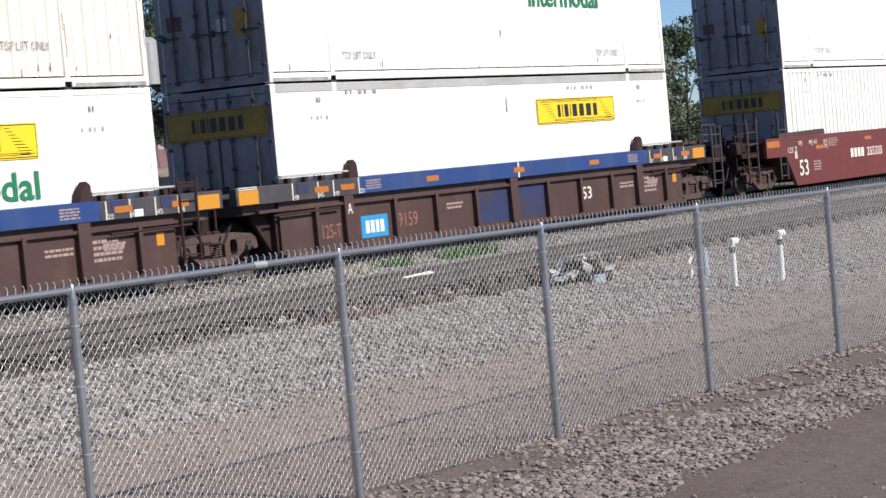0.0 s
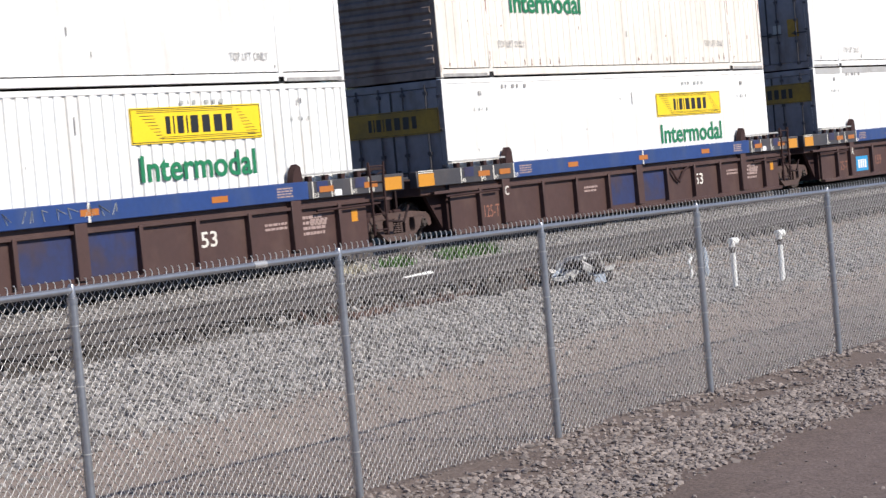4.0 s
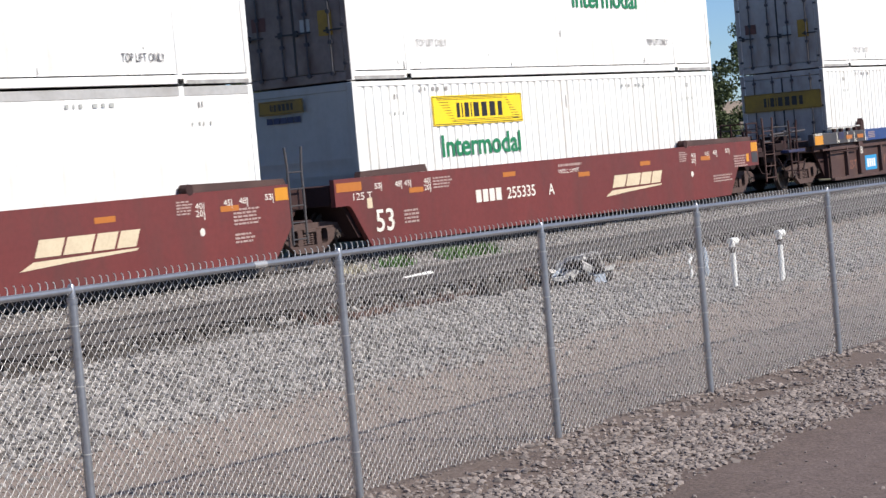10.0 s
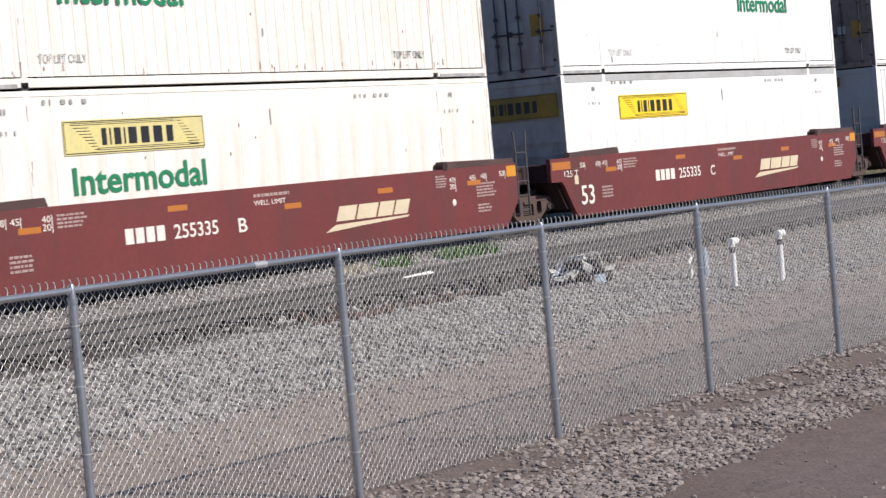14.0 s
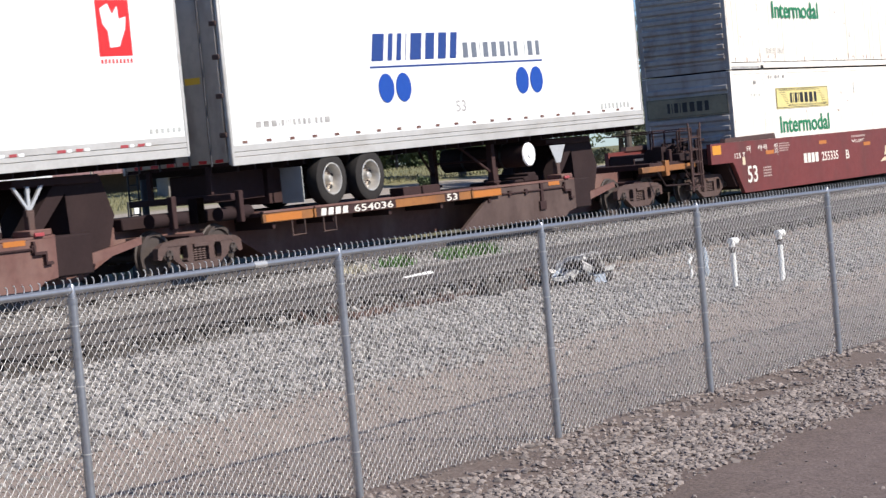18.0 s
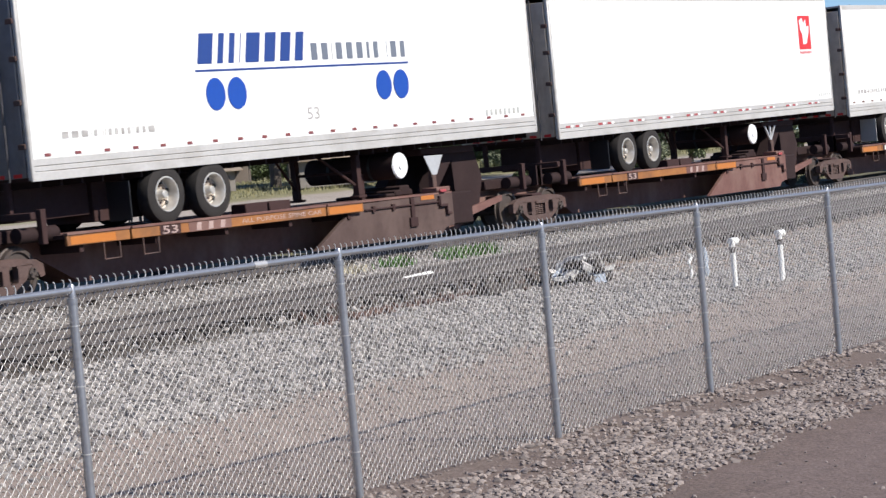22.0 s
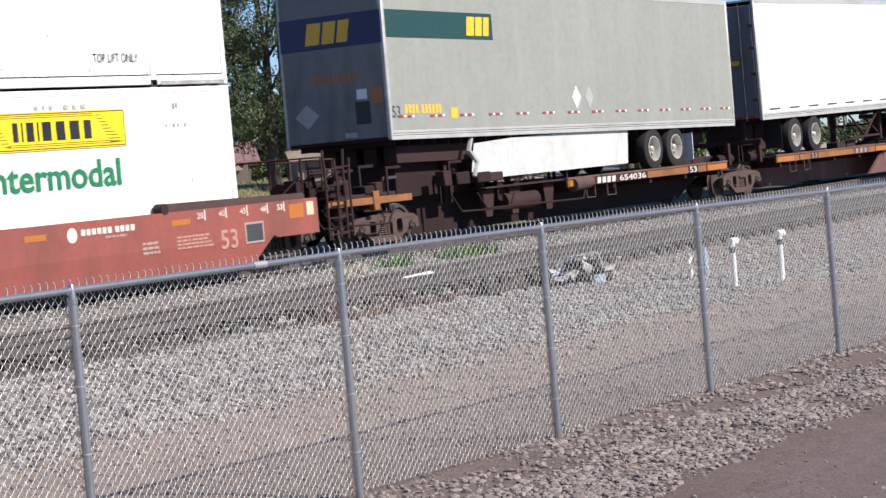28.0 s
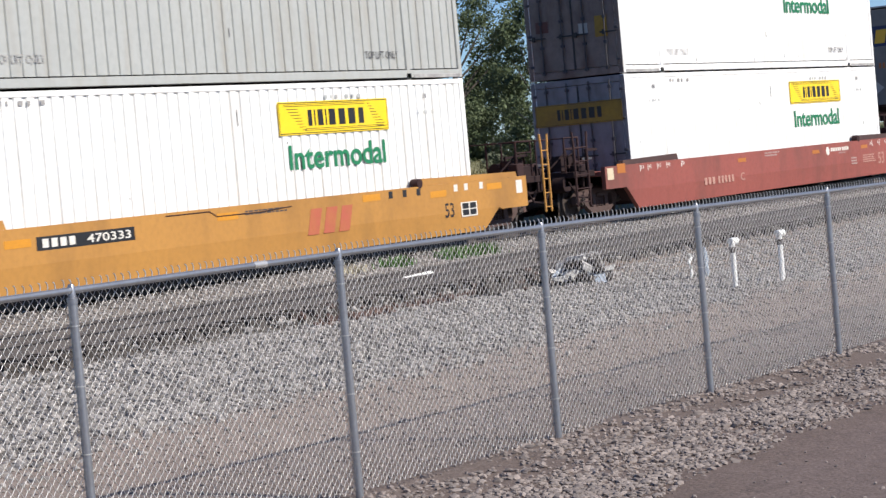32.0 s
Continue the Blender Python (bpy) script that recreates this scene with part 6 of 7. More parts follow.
def ground_sheet():
    xs = np.concatenate([[-3000, -600, -100, -20, 0], np.arange(5, 60, 0.5), [62, 70, 90, 130, 300, 800, 3000]])
    ys = np.concatenate([[-3000, -500, -60, -10, 0, 3], np.arange(5, 31, 0.25), [33, 36, 40, 44, 52, 60, 80, 120, 200, 400, 1000, 3000]])
    verts = [(float(x), float(y), ground_z(float(x), float(y))) for x in xs for y in ys]
    n = len(ys)
    faces = [(i * n + j, (i + 1) * n + j, (i + 1) * n + j + 1, i * n + j + 1) for i in range(len(xs) - 1) for j in range(n - 1)]
    me = bpy.data.meshes.new("ground")
    me.from_pydata(verts, [], faces)
    me.materials.append(M_GROUND)
    for p in me.polygons:
        p.use_smooth = True
    return tagged(new("ground", me), "brown dirt and grey ballast beside the railway tracks", "ground", kind="structure")


ground_sheet()


def stones(name, label, count, pick, size, material, sink=0.35, slab=0.0):
    """Loose stones as one piece of stuff. pick(rng) gives x, y; size(rng) a radius."""
    rng = np.random.default_rng(len(label) * 7 + count)
    V, F = [], []
    ico = np.array([(0, 0, 1), (0.894, 0, 0.447), (0.276, 0.851, 0.447), (-0.724, 0.526, 0.447), (-0.724, -0.526, 0.447), (0.276, -0.851, 0.447),
                    (0.724, 0.526, -0.447), (-0.276, 0.851, -0.447), (-0.894, 0, -0.447), (-0.276, -0.851, -0.447), (0.724, -0.526, -0.447), (0, 0, -1)])
    it = np.array([(0, 1, 2), (0, 2, 3), (0, 3, 4), (0, 4, 5), (0, 5, 1), (1, 6, 2), (2, 7, 3), (3, 8, 4), (4, 9, 5), (5, 10, 1),
                   (6, 7, 2), (7, 8, 3), (8, 9, 4), (9, 10, 5), (10, 6, 1), (6, 11, 7), (7, 11, 8), (8, 11, 9), (9, 11, 10), (10, 11, 6)])
    for i in range(count):
        x, y = pick(rng)
        r = size(rng)
        p = ico * (1 + rng.uniform(-0.28, 0.28, (12, 1))) * (r * rng.uniform(0.7, 1.3 + slab), r * rng.uniform(0.7 - 0.3 * slab, 1.3 - 0.4 * slab), r * rng.uniform(0.45 - 0.2 * slab, 0.85 - 0.3 * slab))
        a, t = rng.uniform(0, math.tau), rng.uniform(-0.5, 0.5)
        ca, sa, ct, st = math.cos(a), math.sin(a), math.cos(t), math.sin(t)
        p = p @ np.array([[1, 0, 0], [0, ct, st], [0, -st, ct]]) @ np.array([[ca, sa, 0], [-sa, ca, 0], [0, 0, 1]])
        V.append(p + (x, y, ground_z(x, y) + r * (0.6 - sink)))
        F.append(it + 12 * i)
    me = bpy.data.meshes.new(name)
    me.from_pydata(np.concatenate(V).tolist(), [], np.concatenate(F).tolist())
    me.materials.append(material)
    return tagged(new(name, me), label, "stones", kind="stuff")


def wedge(y0, y1, x_pad=0.5):
    """Points of the strip y0..y1 that lie in the camera's wide view."""
    def pick(rng):
        y = rng.uniform(y0, y1)
        return rng.uniform(0.98 * y + 0.3 - x_pad, 2.75 * y + 1.0 + x_pad), y
    return pick


def toe(rng):
    """The ballast slope; its foot runs out unevenly on the dirt."""
    pick = wedge(12.9, 19.45)
    while True:
        x, y = pick(rng)
        thin = 0.5 if x > 34.0 + 1.5 * noise.noise((x * 0.3, y * 0.6, 4)) and y > 15.2 else 1.0
        if rng.random() < thin * min(1.0, 0.06 + max(0.0, (y - 13.7 - 0.5 * noise.noise((x * 0.4, 2.0, 0))) / 0.5)):
            return x, y


stones("ballast_stones", "loose angular grey ballast stones on the slope", 24500, toe, lambda r: 0.014 + 0.04 * r.random() ** 1.4, M_ROCK)
stones("gravel", "scattered small brown gravel behind the fence", 13000, wedge(9.6, 14.2), lambda r: 0.007 + 0.02 * r.random() ** 2, M_ROCK2)
stones("track_ballast", "dark ballast between the railway ties", 10000, wedge(19.3, 22.1), lambda r: r.uniform(0.016, 0.04), M_ROCK3)
stones("main_ballast", "grey ballast shoulder of the main track", 8000, wedge(22.0, 24.4), lambda r: r.uniform(0.018, 0.045), M_ROCK)


def shoulder(rng):
    while True:
        y = rng.uniform(6.7, 9.75)
        x = rng.uniform(1.25 * y, 2.8 * y + 2)
        edge = 7.25 + 0.35 * noise.noise((x * 0.7, 1.0, 0)) + 0.12 * noise.noise((x * 3.0, 5.0, 0))
        keep = min(1.0, max(0.0, (y - edge) / 0.35)) * (0.55 + 0.9 * noise.noise((x * 1.1, y * 1.3, 7))) * (1.0 if y < 8.6 else 0.38)
        if rng.random() < keep:
            return x, y


stones("shoulder_stones", "loose reddish-brown stones along the fence", 19000, shoulder, lambda r: 0.007 + 0.031 * r.random() ** 2.2, M_ROCK2, 0.4, 0.35)
stones("road_pebbles", "a few pebbles on the dirt road", 250, wedge(5.2, 7.0), lambda r: r.uniform(0.008, 0.02), M_ROCK2)


def rail_mesh(x0, x1):
    prof = [(-0.07, 0.0), (0.07, 0.0), (0.07, 0.012), (0.008, 0.03), (0.008, 0.125), (0.036, 0.132), (0.036, 0.168), (0.028, 0.172), (-0.028, 0.172), (-0.036, 0.168), (-0.036, 0.132), (-0.008, 0.125), (-0.008, 0.03), (-0.07, 0.012)]
    bm = bmesh.new()
    a = [bm.verts.new((x0, y, z)) for y, z in prof]
    c = [bm.verts.new((x1, y, z)) for y, z in prof]
    n = len(prof)
    bm.faces.new(a)
    bm.faces.new(c[::-1])
    for i in range(n):
        bm.faces.new((a[i], a[(i + 1) % n], c[(i + 1) % n], c[i]))
    return bm


def track(name, yc, top, x0, x1, label, t0, t1):
    t = thing(name, label, "railway track", (0, yc, top), kind="structure")
    rm = mesh_of("rail", rail_mesh(x0, x1), M_RAIL)
    for s in (-0.755, 0.755):
        part("rail", rm, M_RAIL, t, at=(0, s, -0.172))
    tie = mesh_of("tie", bbox(-0.115, 0.115, -1.3, 1.3, -0.36, -0.185, 0.012), M_TIE)
    pl = mesh_of("tie_plate", bbox(-0.09, 0.09, -0.17, 0.17, -0.187, -0.168, 0.003), M_RAIL)
    x = t0
    while x < t1:
        o = part("tie", tie, M_TIE, t, at=pose(x + random.uniform(-0.03, 0.03), random.uniform(-0.04, 0.04), random.uniform(-0.012, 0.0), 0, 0, random.uniform(-1, 1)))
        for s in (-0.755, 0.755):
            part("tie_plate", pl, M_RAIL, o, at=(0, s, 0))
        x += 0.5
    return t


track("siding_track", NEAR_TRACK, -0.24, -200, 400, "weathered siding track with rusty rails and timber ties", 16, 62)
track("main_track", YC, 0.0, -200, 400, "main railway track under the moving train", 20, 72)


# ---- fence ----
FENCE = [(7.76, 9.88), (10.69, 9.776), (13.59, 9.674), (16.53, 9.571), (19.43, 9.470), (22.50, 9.3625), (25.5, 9.257), (28.5, 9.15)]
F_TOP = [1.022, 1.0185, 1.0145, 0.998, 0.977, 0.946, 0.93, 0.912]
F_BOT = -0.91


def fence():
    f = thing("chain_link_fence", "galvanised chain-link fence with steel posts and top rail", "fence", (0, 0, 0))
    for (x, y), zt in zip(FENCE, F_TOP):
        bm = tube(bmesh.new(), (0, 0, -1.3), (0, 0, zt - 0.075), 0.031, 14)
        p = part("post", bm, M_GALV, f, at=(x, y, 0))
        cap = lathe(bmesh.new(), [(-0.10, 0.0), (-0.10, 0.037), (-0.06, 0.037), (-0.055, 0.026), (0.012, 0.026), (0.03, 0.018), (0.038, 0.0)], n=14)
        for v in cap.verts:
            v.co = (v.co.x, -v.co.z, v.co.y)
        part("cap", cap, M_GALV, p, at=(0, 0, zt - 0.02))
        for z in (-0.55, -0.1, 0.35, 0.75):
            part("tie_wire", tube(bmesh.new(), (0, 0, z), (0, 0, z + 0.008), 0.036, 12), M_WIRE, p)
    for i in range(len(FENCE) - 1):
        a, c = FENCE[i], FENCE[i + 1]
        part("top_rail", tube(bmesh.new(), (a[0], a[1], F_TOP[i] - 0.03), (c[0], c[1], F_TOP[i + 1] - 0.03), 0.0235, 12), M_GALV, f)
    # the coupling sleeve of the rail
    u = 0.67
    a, c = FENCE[1], FENCE[2]
    pa = Vector((a[0], a[1], F_TOP[1] - 0.03)).lerp(Vector((c[0], c[1], F_TOP[2] - 0.03)), u)
    d = (Vector((c[0], c[1], F_TOP[2])) - Vector((a[0], a[1], F_TOP[1]))).normalized()
    part("rail_sleeve", tube(bmesh.new(), pa - d * 0.07, pa + d * 0.07, 0.027, 12), M_WIRE, f)
    # woven wire
    w = 0.036
    V, F = [], []
    x, y = FENCE[0]
    xe = FENCE[-1][0]
    dx, dy = Vector((FENCE[-1][0] - x, FENCE[-1][1] - y)).normalized()
    length = math.hypot(FENCE[-1][0] - x, FENCE[-1][1] - y)
    count = int(length / w)
    r = 0.0027
    side = Vector((dx, dy, 0))
    out = Vector((-dy, dx, 0))

    def strand(pts, r=r):
        for p, q in zip(pts, pts[1:]):
            n0 = len(V)
            u_ = (q - p).cross(out).normalized()
            w_ = u_.cross(q - p).normalized()
            for e in (p, q):
                for k in range(5):
                    a_ = 1.2566 * k
                    V.append(tuple(e + (u_ * math.cos(a_) + w_ * math.sin(a_)) * r))
            for k in range(5):
                F.append((n0 + k, n0 + (k + 1) % 5, n0 + 5 + (k + 1) % 5, n0 + 5 + k))

    for i in range(count):
        s0 = i * w
        zt = float(np.interp(x + dx * s0, [p[0] for p in FENCE], F_TOP))
        pts = []
        z = zt - 0.01
        j = i % 2
        if i % 2 == 0:
            # barbed selvage: the twisted ends stand up over the rail
            b = Vector((x, y, 0)) + side * (s0 + 0.01) + out * 0.032
            k1, k2 = random.uniform(-0.005, 0.005), random.uniform(-0.006, 0.006)
            strand([b + side * (-0.012 + k2) + Vector((0, 0, zt + 0.043 + k1)), b + side * (0.002 + k2) + Vector((0, 0, zt + 0.036 + k1)),
                    b + side * (0.008 + k2) + Vector((0, 0, zt + 0.012)), b + Vector((0, 0, zt - 0.03))], 0.0044)
        while z > F_BOT + 0.02:
            peak = 1 if j % 2 else 0
            p = Vector((x, y, z)) + side * (s0 + w * peak) + out * (0.036 + (0.004 if peak else -0.004))
            pts.append(p)
            z -= w
            j += 1
        strand(pts)
    me = bpy.data.meshes.new("wire_mesh")
    me.from_pydata(V, [], F)
    me.materials.append(M_WIRE)
    for pl in me.polygons:
        pl.use_smooth = True
    fab = part("wire_mesh", me, M_WIRE, f, "woven diamond wire mesh with barbed top edge")
    return f


fence()


# ---- things by the track ----
def vent_pipe(x, y, h, label):
    p = thing("vent_pipe", label, "pipe", (x, y, ground_z(x, y)), "white pipes")
    part("pipe", tube(bmesh.new(), (0, 0, -0.1), (0.0, 0, h), 0.045, 14), M_PVC, p)
    bm = lathe(bmesh.new(), [(-0.12, 0.0), (-0.12, 0.058), (0.05, 0.058), (0.06, 0.04), (0.06, 0.0)], n=14)
    part("elbow", bm, M_PVC, p, at=pose(0, 0, h - 0.02, 0, 0, 80))
    part("band", tube(bmesh.new(), (0, 0, h - 0.20), (0, 0, h - 0.11), 0.052, 14), M_RAIL, p)
    return p


vent_pipe(31.3, 14.68, 0.76, "white plastic vent pipe standing in the gravel")
vent_pipe(32.38, 14.35, 0.79, "white plastic vent pipe standing in the gravel")


def rubble():
    rnd = random.Random(3)
    for i in range(40):
        a, q = rnd.uniform(0, math.tau), rnd.random() ** 0.6
        x, y = 32.4 + 0.3 * q * math.cos(a) - 0.18 * q * math.sin(a), 18.14 + 0.70 * q * math.sin(a)
        s = rnd.uniform(0.07, 0.15)
        z = ground_z(x, y) + 0.46 * (1 - q) * rnd.uniform(0.4, 1.0) + s * 0.3
        kind_of = rnd.choices(("pale", "dark", "blue"), (0.5, 0.38, 0.12))[0]
        text, mt = {"pale": ("broken pale concrete slab in a rubble heap", M_CONC), "dark": ("dark stained chunk in a rubble heap", M_TIE), "blue": ("blue-grey plastic scrap in a rubble heap", M_BLUISH)}[kind_of]
        o = thing("concrete_chunk" if kind_of != "blue" else "plastic_scrap", text, "rubble", pose(x, y, z, rnd.uniform(-30, 30), rnd.uniform(-30, 30), rnd.uniform(0, 360)), "rubble pile")
        lx, ly, lz = s * rnd.uniform(1.0, 2.4), s * rnd.uniform(0.6, 1.1), s * rnd.uniform(0.25, 0.55)
        bm = bmesh.new()
        bmesh.ops.create_cube(bm, size=2.0)
        bmesh.ops.subdivide_edges(bm, edges=bm.edges[:], cuts=1, use_grid_fill=True)
        for v in bm.verts:
            v.co = (v.co.x * lx * rnd.uniform(0.78, 1.08), v.co.y * ly * rnd.uniform(0.75, 1.08), v.co.z * lz * rnd.uniform(0.8, 1.15))
        ob = part("chunk", bm, mt, o)
        ob.data.shade_flat()
    for i in range(3):
        o = thing("bent_strap", "pale bent plastic strap on a rubble heap", "rubble", (32.35 + 0.12 * i, 17.75 + 0.22 * i, ground_z(32.4, 17.9) + 0.36), "rubble pile")
        part("strap", path_tube(bmesh.new(), [(0, -0.16, -0.1), (0.05, -0.08, 0.14), (0.0, 0.05, 0.18 - 0.05 * i), (0.03, 0.17, 0.05), (0.0, 0.22, -0.14)], 0.012, 5), M_CONC, o)
    o = thing("old_tie", "discarded dark timber tie lying in the ballast", "timber", pose(31.2, 18.75, ground_z(31.2, 18.75) + 0.06, 0, 4, 12))
    part("timber", bbox(-1.4, 1.3, -0.11, 0.11, -0.08, 0.08, 0.015), M_TIE, o)
    o = thing("plastic_pipe", "white plastic pipe lying beside the siding", "pipe", pose(31.9, 21.05, -0.36, 0, 90, 14))
    part("pipe", tube(bmesh.new(), (0, 0, -0.75), (0, 0, 0.75), 0.05, 12), M_PVC, o)
    o = thing("rag", "crumpled pale cloth snagged on wire", "litter", (33.05, 16.3, ground_z(33, 16.3)))
    bm = path_tube(bmesh.new(), [(0, 0, 0), (0.04, 0, 0.16), (-0.05, 0, 0.26), (0.06, 0, 0.36), (0.0, 0, 0.42)], 0.02, 5)
    part("cloth", bm, M_PVC, o)
    o = thing("plastic_bag", "pale blue plastic bag caught in the gravel", "litter", (33.42, 16.2, ground_z(33.42, 16.2)))
    bm = lathe(bmesh.new(), [(0.0, 0.04), (0.08, 0.07), (0.2, 0.05), (0.3, 0.065), (0.42, 0.04), (0.5, 0.015)], n=9)
    for v in bm.verts:
        k = 1.0 + 0.25 * noise.noise((v.co.x * 30, v.co.y * 9, v.co.z * 30))
        v.co = (v.co.x * k, -v.co.z * k, v.co.y)
    part("bag", bm, M_BLUISH, o)


rubble()
stones("dirt_clods", "red-brown dirt clods along the edge of the siding", 520, lambda r: (r.uniform(26.0, 35.5), r.normal(19.05, 0.16)), lambda r: 0.02 + 0.075 * r.random() ** 2.0, M_CLOD, 0.25)


def grass(name, label, count, pick, h0, h1, width, material, spread=0.5):
    """Blades as one piece of stuff."""
    rng = np.random.default_rng(count + 5)
    V, F = [], []
    for i in range(count):
        x, y = pick(rng)
        z = ground_z(x, y) - 0.02
        h = rng.uniform(h0, h1)
        a = rng.uniform(0, math.tau)
        wx, wy = math.cos(a) * width, math.sin(a) * width
        lx, ly = rng.normal(0, spread * h * 0.5), rng.normal(0, spread * h * 0.5)
        n = len(V)
        V += [(x - wx, y - wy, z), (x + wx, y + wy, z), (x + lx * 0.4 + wx * 0.7, y + ly * 0.4 + wy * 0.7, z + h * 0.6), (x + lx * 0.4 - wx * 0.7, y + ly * 0.4 - wy * 0.7, z + h * 0.6), (x + lx, y + ly, z + h)]
        F += [(n, n + 1, n + 2, n + 3), (n + 3, n + 2, n + 4)]
    me = bpy.data.meshes.new(name)
    me.from_pydata(V, [], F)
    me.materials.append(material)
    return tagged(new(name, me), label, "grass", kind="stuff")


grass("weeds", "green weeds growing between the tracks", 900, lambda r: (r.uniform(36.1, 38.0) if r.random() < 0.75 else r.normal(34.5, 0.25), r.normal(23.2, 0.10)), 0.08, 0.25, 0.02, M_WEED, 0.8)
grass("dry_weeds", "bleached dry weeds beside the main track", 160, lambda r: (r.normal(33.05, 0.2), r.normal(23.2, 0.10)), 0.05, 0.19, 0.016, M_STRAW, 1.2)
grass("field_grass", "tall dry grass behind the railway", 20000, lambda r: (r.uniform(45, 120), 47 + 24 * r.random() ** 1.3), 0.04, 0.20, 0.016, M_GRASS)
grass("verge_grass", "tufts of grass beyond the main track", 3500, lambda r: (r.uniform(32, 90), r.uniform(31, 37)), 0.08, 0.3, 0.022, M_GRASS)


# ---- background ----
def leaf_cloud(rng, blobs, per, leaf):
    """Leaves as small bent quads, gathered in clumps."""
    V, F = [], []
    for (cx, cy, cz, r) in blobs:
        d = rng.normal(size=(per, 3))
        d /= np.linalg.norm(d, axis=1)[:, None]
        rad = r * rng.uniform(0.35, 1.05, (per, 1)) ** 0.6
        c = np.array((cx, cy, cz)) + d * rad * (1, 1, 0.8)
        u = rng.normal(size=(per, 3))
        u /= np.linalg.norm(u, axis=1)[:, None]
        v = np.cross(u, rng.normal(size=(per, 3)))
        v /= np.linalg.norm(v, axis=1)[:, None]
        s = leaf * rng.uniform(0.6, 1.4, (per, 1))
        n = sum(len(q) for q in V)
        V.append(np.stack([c - u * s, c - v * s * 0.55, c + u * s, c + v * s * 0.55], 1).reshape(-1, 3))
        F.append(np.arange(per * 4).reshape(-1, 4) + n)
    return np.concatenate(V).tolist(), np.concatenate(F).tolist()


def tree(name, label, x, y, height, spread, seed, leaf_mat, clumps=60, per=120, leaf=0.16, low=0.3):
    rng = np.random.default_rng(seed)
    t = thing(name, label, "tree", (x, y, ground_z(x, y) - 0.05))
    bm = tube(bmesh.new(), (0, 0, 0), (0.1, 0, height * 0.45), height * 0.019, 9, height * 0.012)
    blobs = []
    limbs = bmesh.new()
    for i in range(clumps):
        f = rng.uniform(low, 1.0)
        prof = math.sin(math.pi * min(1.0, (f - low) / (1 - low) * 0.85 + 0.12)) ** 0.7
        a = rng.uniform(0, math.tau)
        rr = spread * prof * rng.uniform(0.35, 1.0)
        p = (rr * math.cos(a), rr * math.sin(a), height * f)
        blobs.append((*p, spread * rng.uniform(0.13, 0.30)))
        if i % 4 == 0:
            tube(limbs, (0.05, 0, height * min(0.44, f * 0.6)), p, height * 0.006, 5, height * 0.0015)
    part("trunk", bm, M_BARK, t)
    part("limb", limbs, M_BARK, t)
    V, F = leaf_cloud(rng, blobs, per, leaf)
    me = bpy.data.meshes.new("crown")
    me.from_pydata(V, [], F)
    me.materials.append(leaf_mat)
    part("crown", me, leaf_mat, t)
    return t


def at_bearing(deg, dist):
    return dist * math.sin(radians(deg)), dist * math.cos(radians(deg))


TREES = ((45.3, 102, 6.3, 2.6, 1, M_LEAF), (44.3, 80, 5.8, 2.4, 2, M_LEAF), (46.2, 118, 5.6, 2.6, 3, M_LEAF2), (50.9, 96, 14.2, 3.5, 21, M_LEAF), (51.7, 88, 14.0, 3.6, 4, M_LEAF), (53.1, 90, 13.0, 4.2, 5, M_LEAF), (55.6, 90, 11.4, 4.4, 6, M_LEAF),
         (58.0, 90, 9.2, 3.7, 7, M_LEAF), (60.2, 80, 6.6, 2.6, 8, M_LEAF), (62.2, 86, 6.4, 2.6, 9, M_LEAF2), (64.0, 90, 6.0, 2.4, 10, M_LEAF), (66.0, 92, 6.3, 2.6, 11, M_LEAF), (68.5, 95, 6.6, 2.8, 12, M_LEAF))
for b, dist, h, sp, sd, lm in TREES:
    x, y = at_bearing(b, dist)
    tree("tree", "leafy green broadleaf tree behind the railway", x, y, h, sp, sd, lm, 76 if h > 7 else 64, 640 if h > 7 else 260, 0.058 if h > 7 else 0.07, 0.18 if h > 7 else 0.12)
for i, b in enumerate(np.arange(46.4, 51.5, 0.8)):
    x, y = at_bearing(b, 150 + (i % 3) * 8)
    tree("distant_tree", "hazy grey-green tree on the far slope", x, y, 5.6 + (i * 37 % 10) * 0.09, 2.6, 40 + i, M_LEAF2, 60, 260, 0.13, 0.06)


for i, b in enumerate(np.arange(51.2, 59.0, 0.85)):
    x, y = at_bearing(b, 122 + (i % 3) * 6)
    tree("hedge_tree", "low dark green tree in a far hedge", x, y, 4.4 + (i * 53 % 10) * 0.12, 2.3, 80 + i, M_LEAF, 56, 240, 0.10, 0.04)


def shrub(x, y, h, seed, material):
    rng = np.random.default_rng(seed)
    s = thing("shrub", "low dark green shrub in the field", "shrub", (x, y, ground_z(x, y) - 0.03))
    st = bmesh.new()
    blobs = []
    for i in range(12):
        a = rng.uniform(0, math.tau)
        p = (h * 0.8 * math.cos(a) * rng.random(), h * 0.8 * math.sin(a) * rng.random(), h * rng.uniform(0.25, 0.85))
        blobs.append((*p, h * rng.uniform(0.15, 0.32)))
        if i < 5:
            tube(st, (0, 0, 0), p, 0.02, 5, 0.008)
    part("stem", st, M_BARK, s)
    V, F = leaf_cloud(rng, blobs, 110, 0.06)
    me = bpy.data.meshes.new("foliage")
    me.from_pydata(V, [], F)
    me.materials.append(material)
    part("foliage", me, material, s)


for i in range(18):
    b = 45.6 + i * 0.16 if i < 6 else 57.0 + (i - 6) * 0.9
    shrub(*at_bearing(b, 72 + (i * 29 % 17) * 1.9), 0.35 + (i * 13 % 7) * 0.10, 200 + i, M_LEAF if i % 3 == 0 else M_LEAF2)


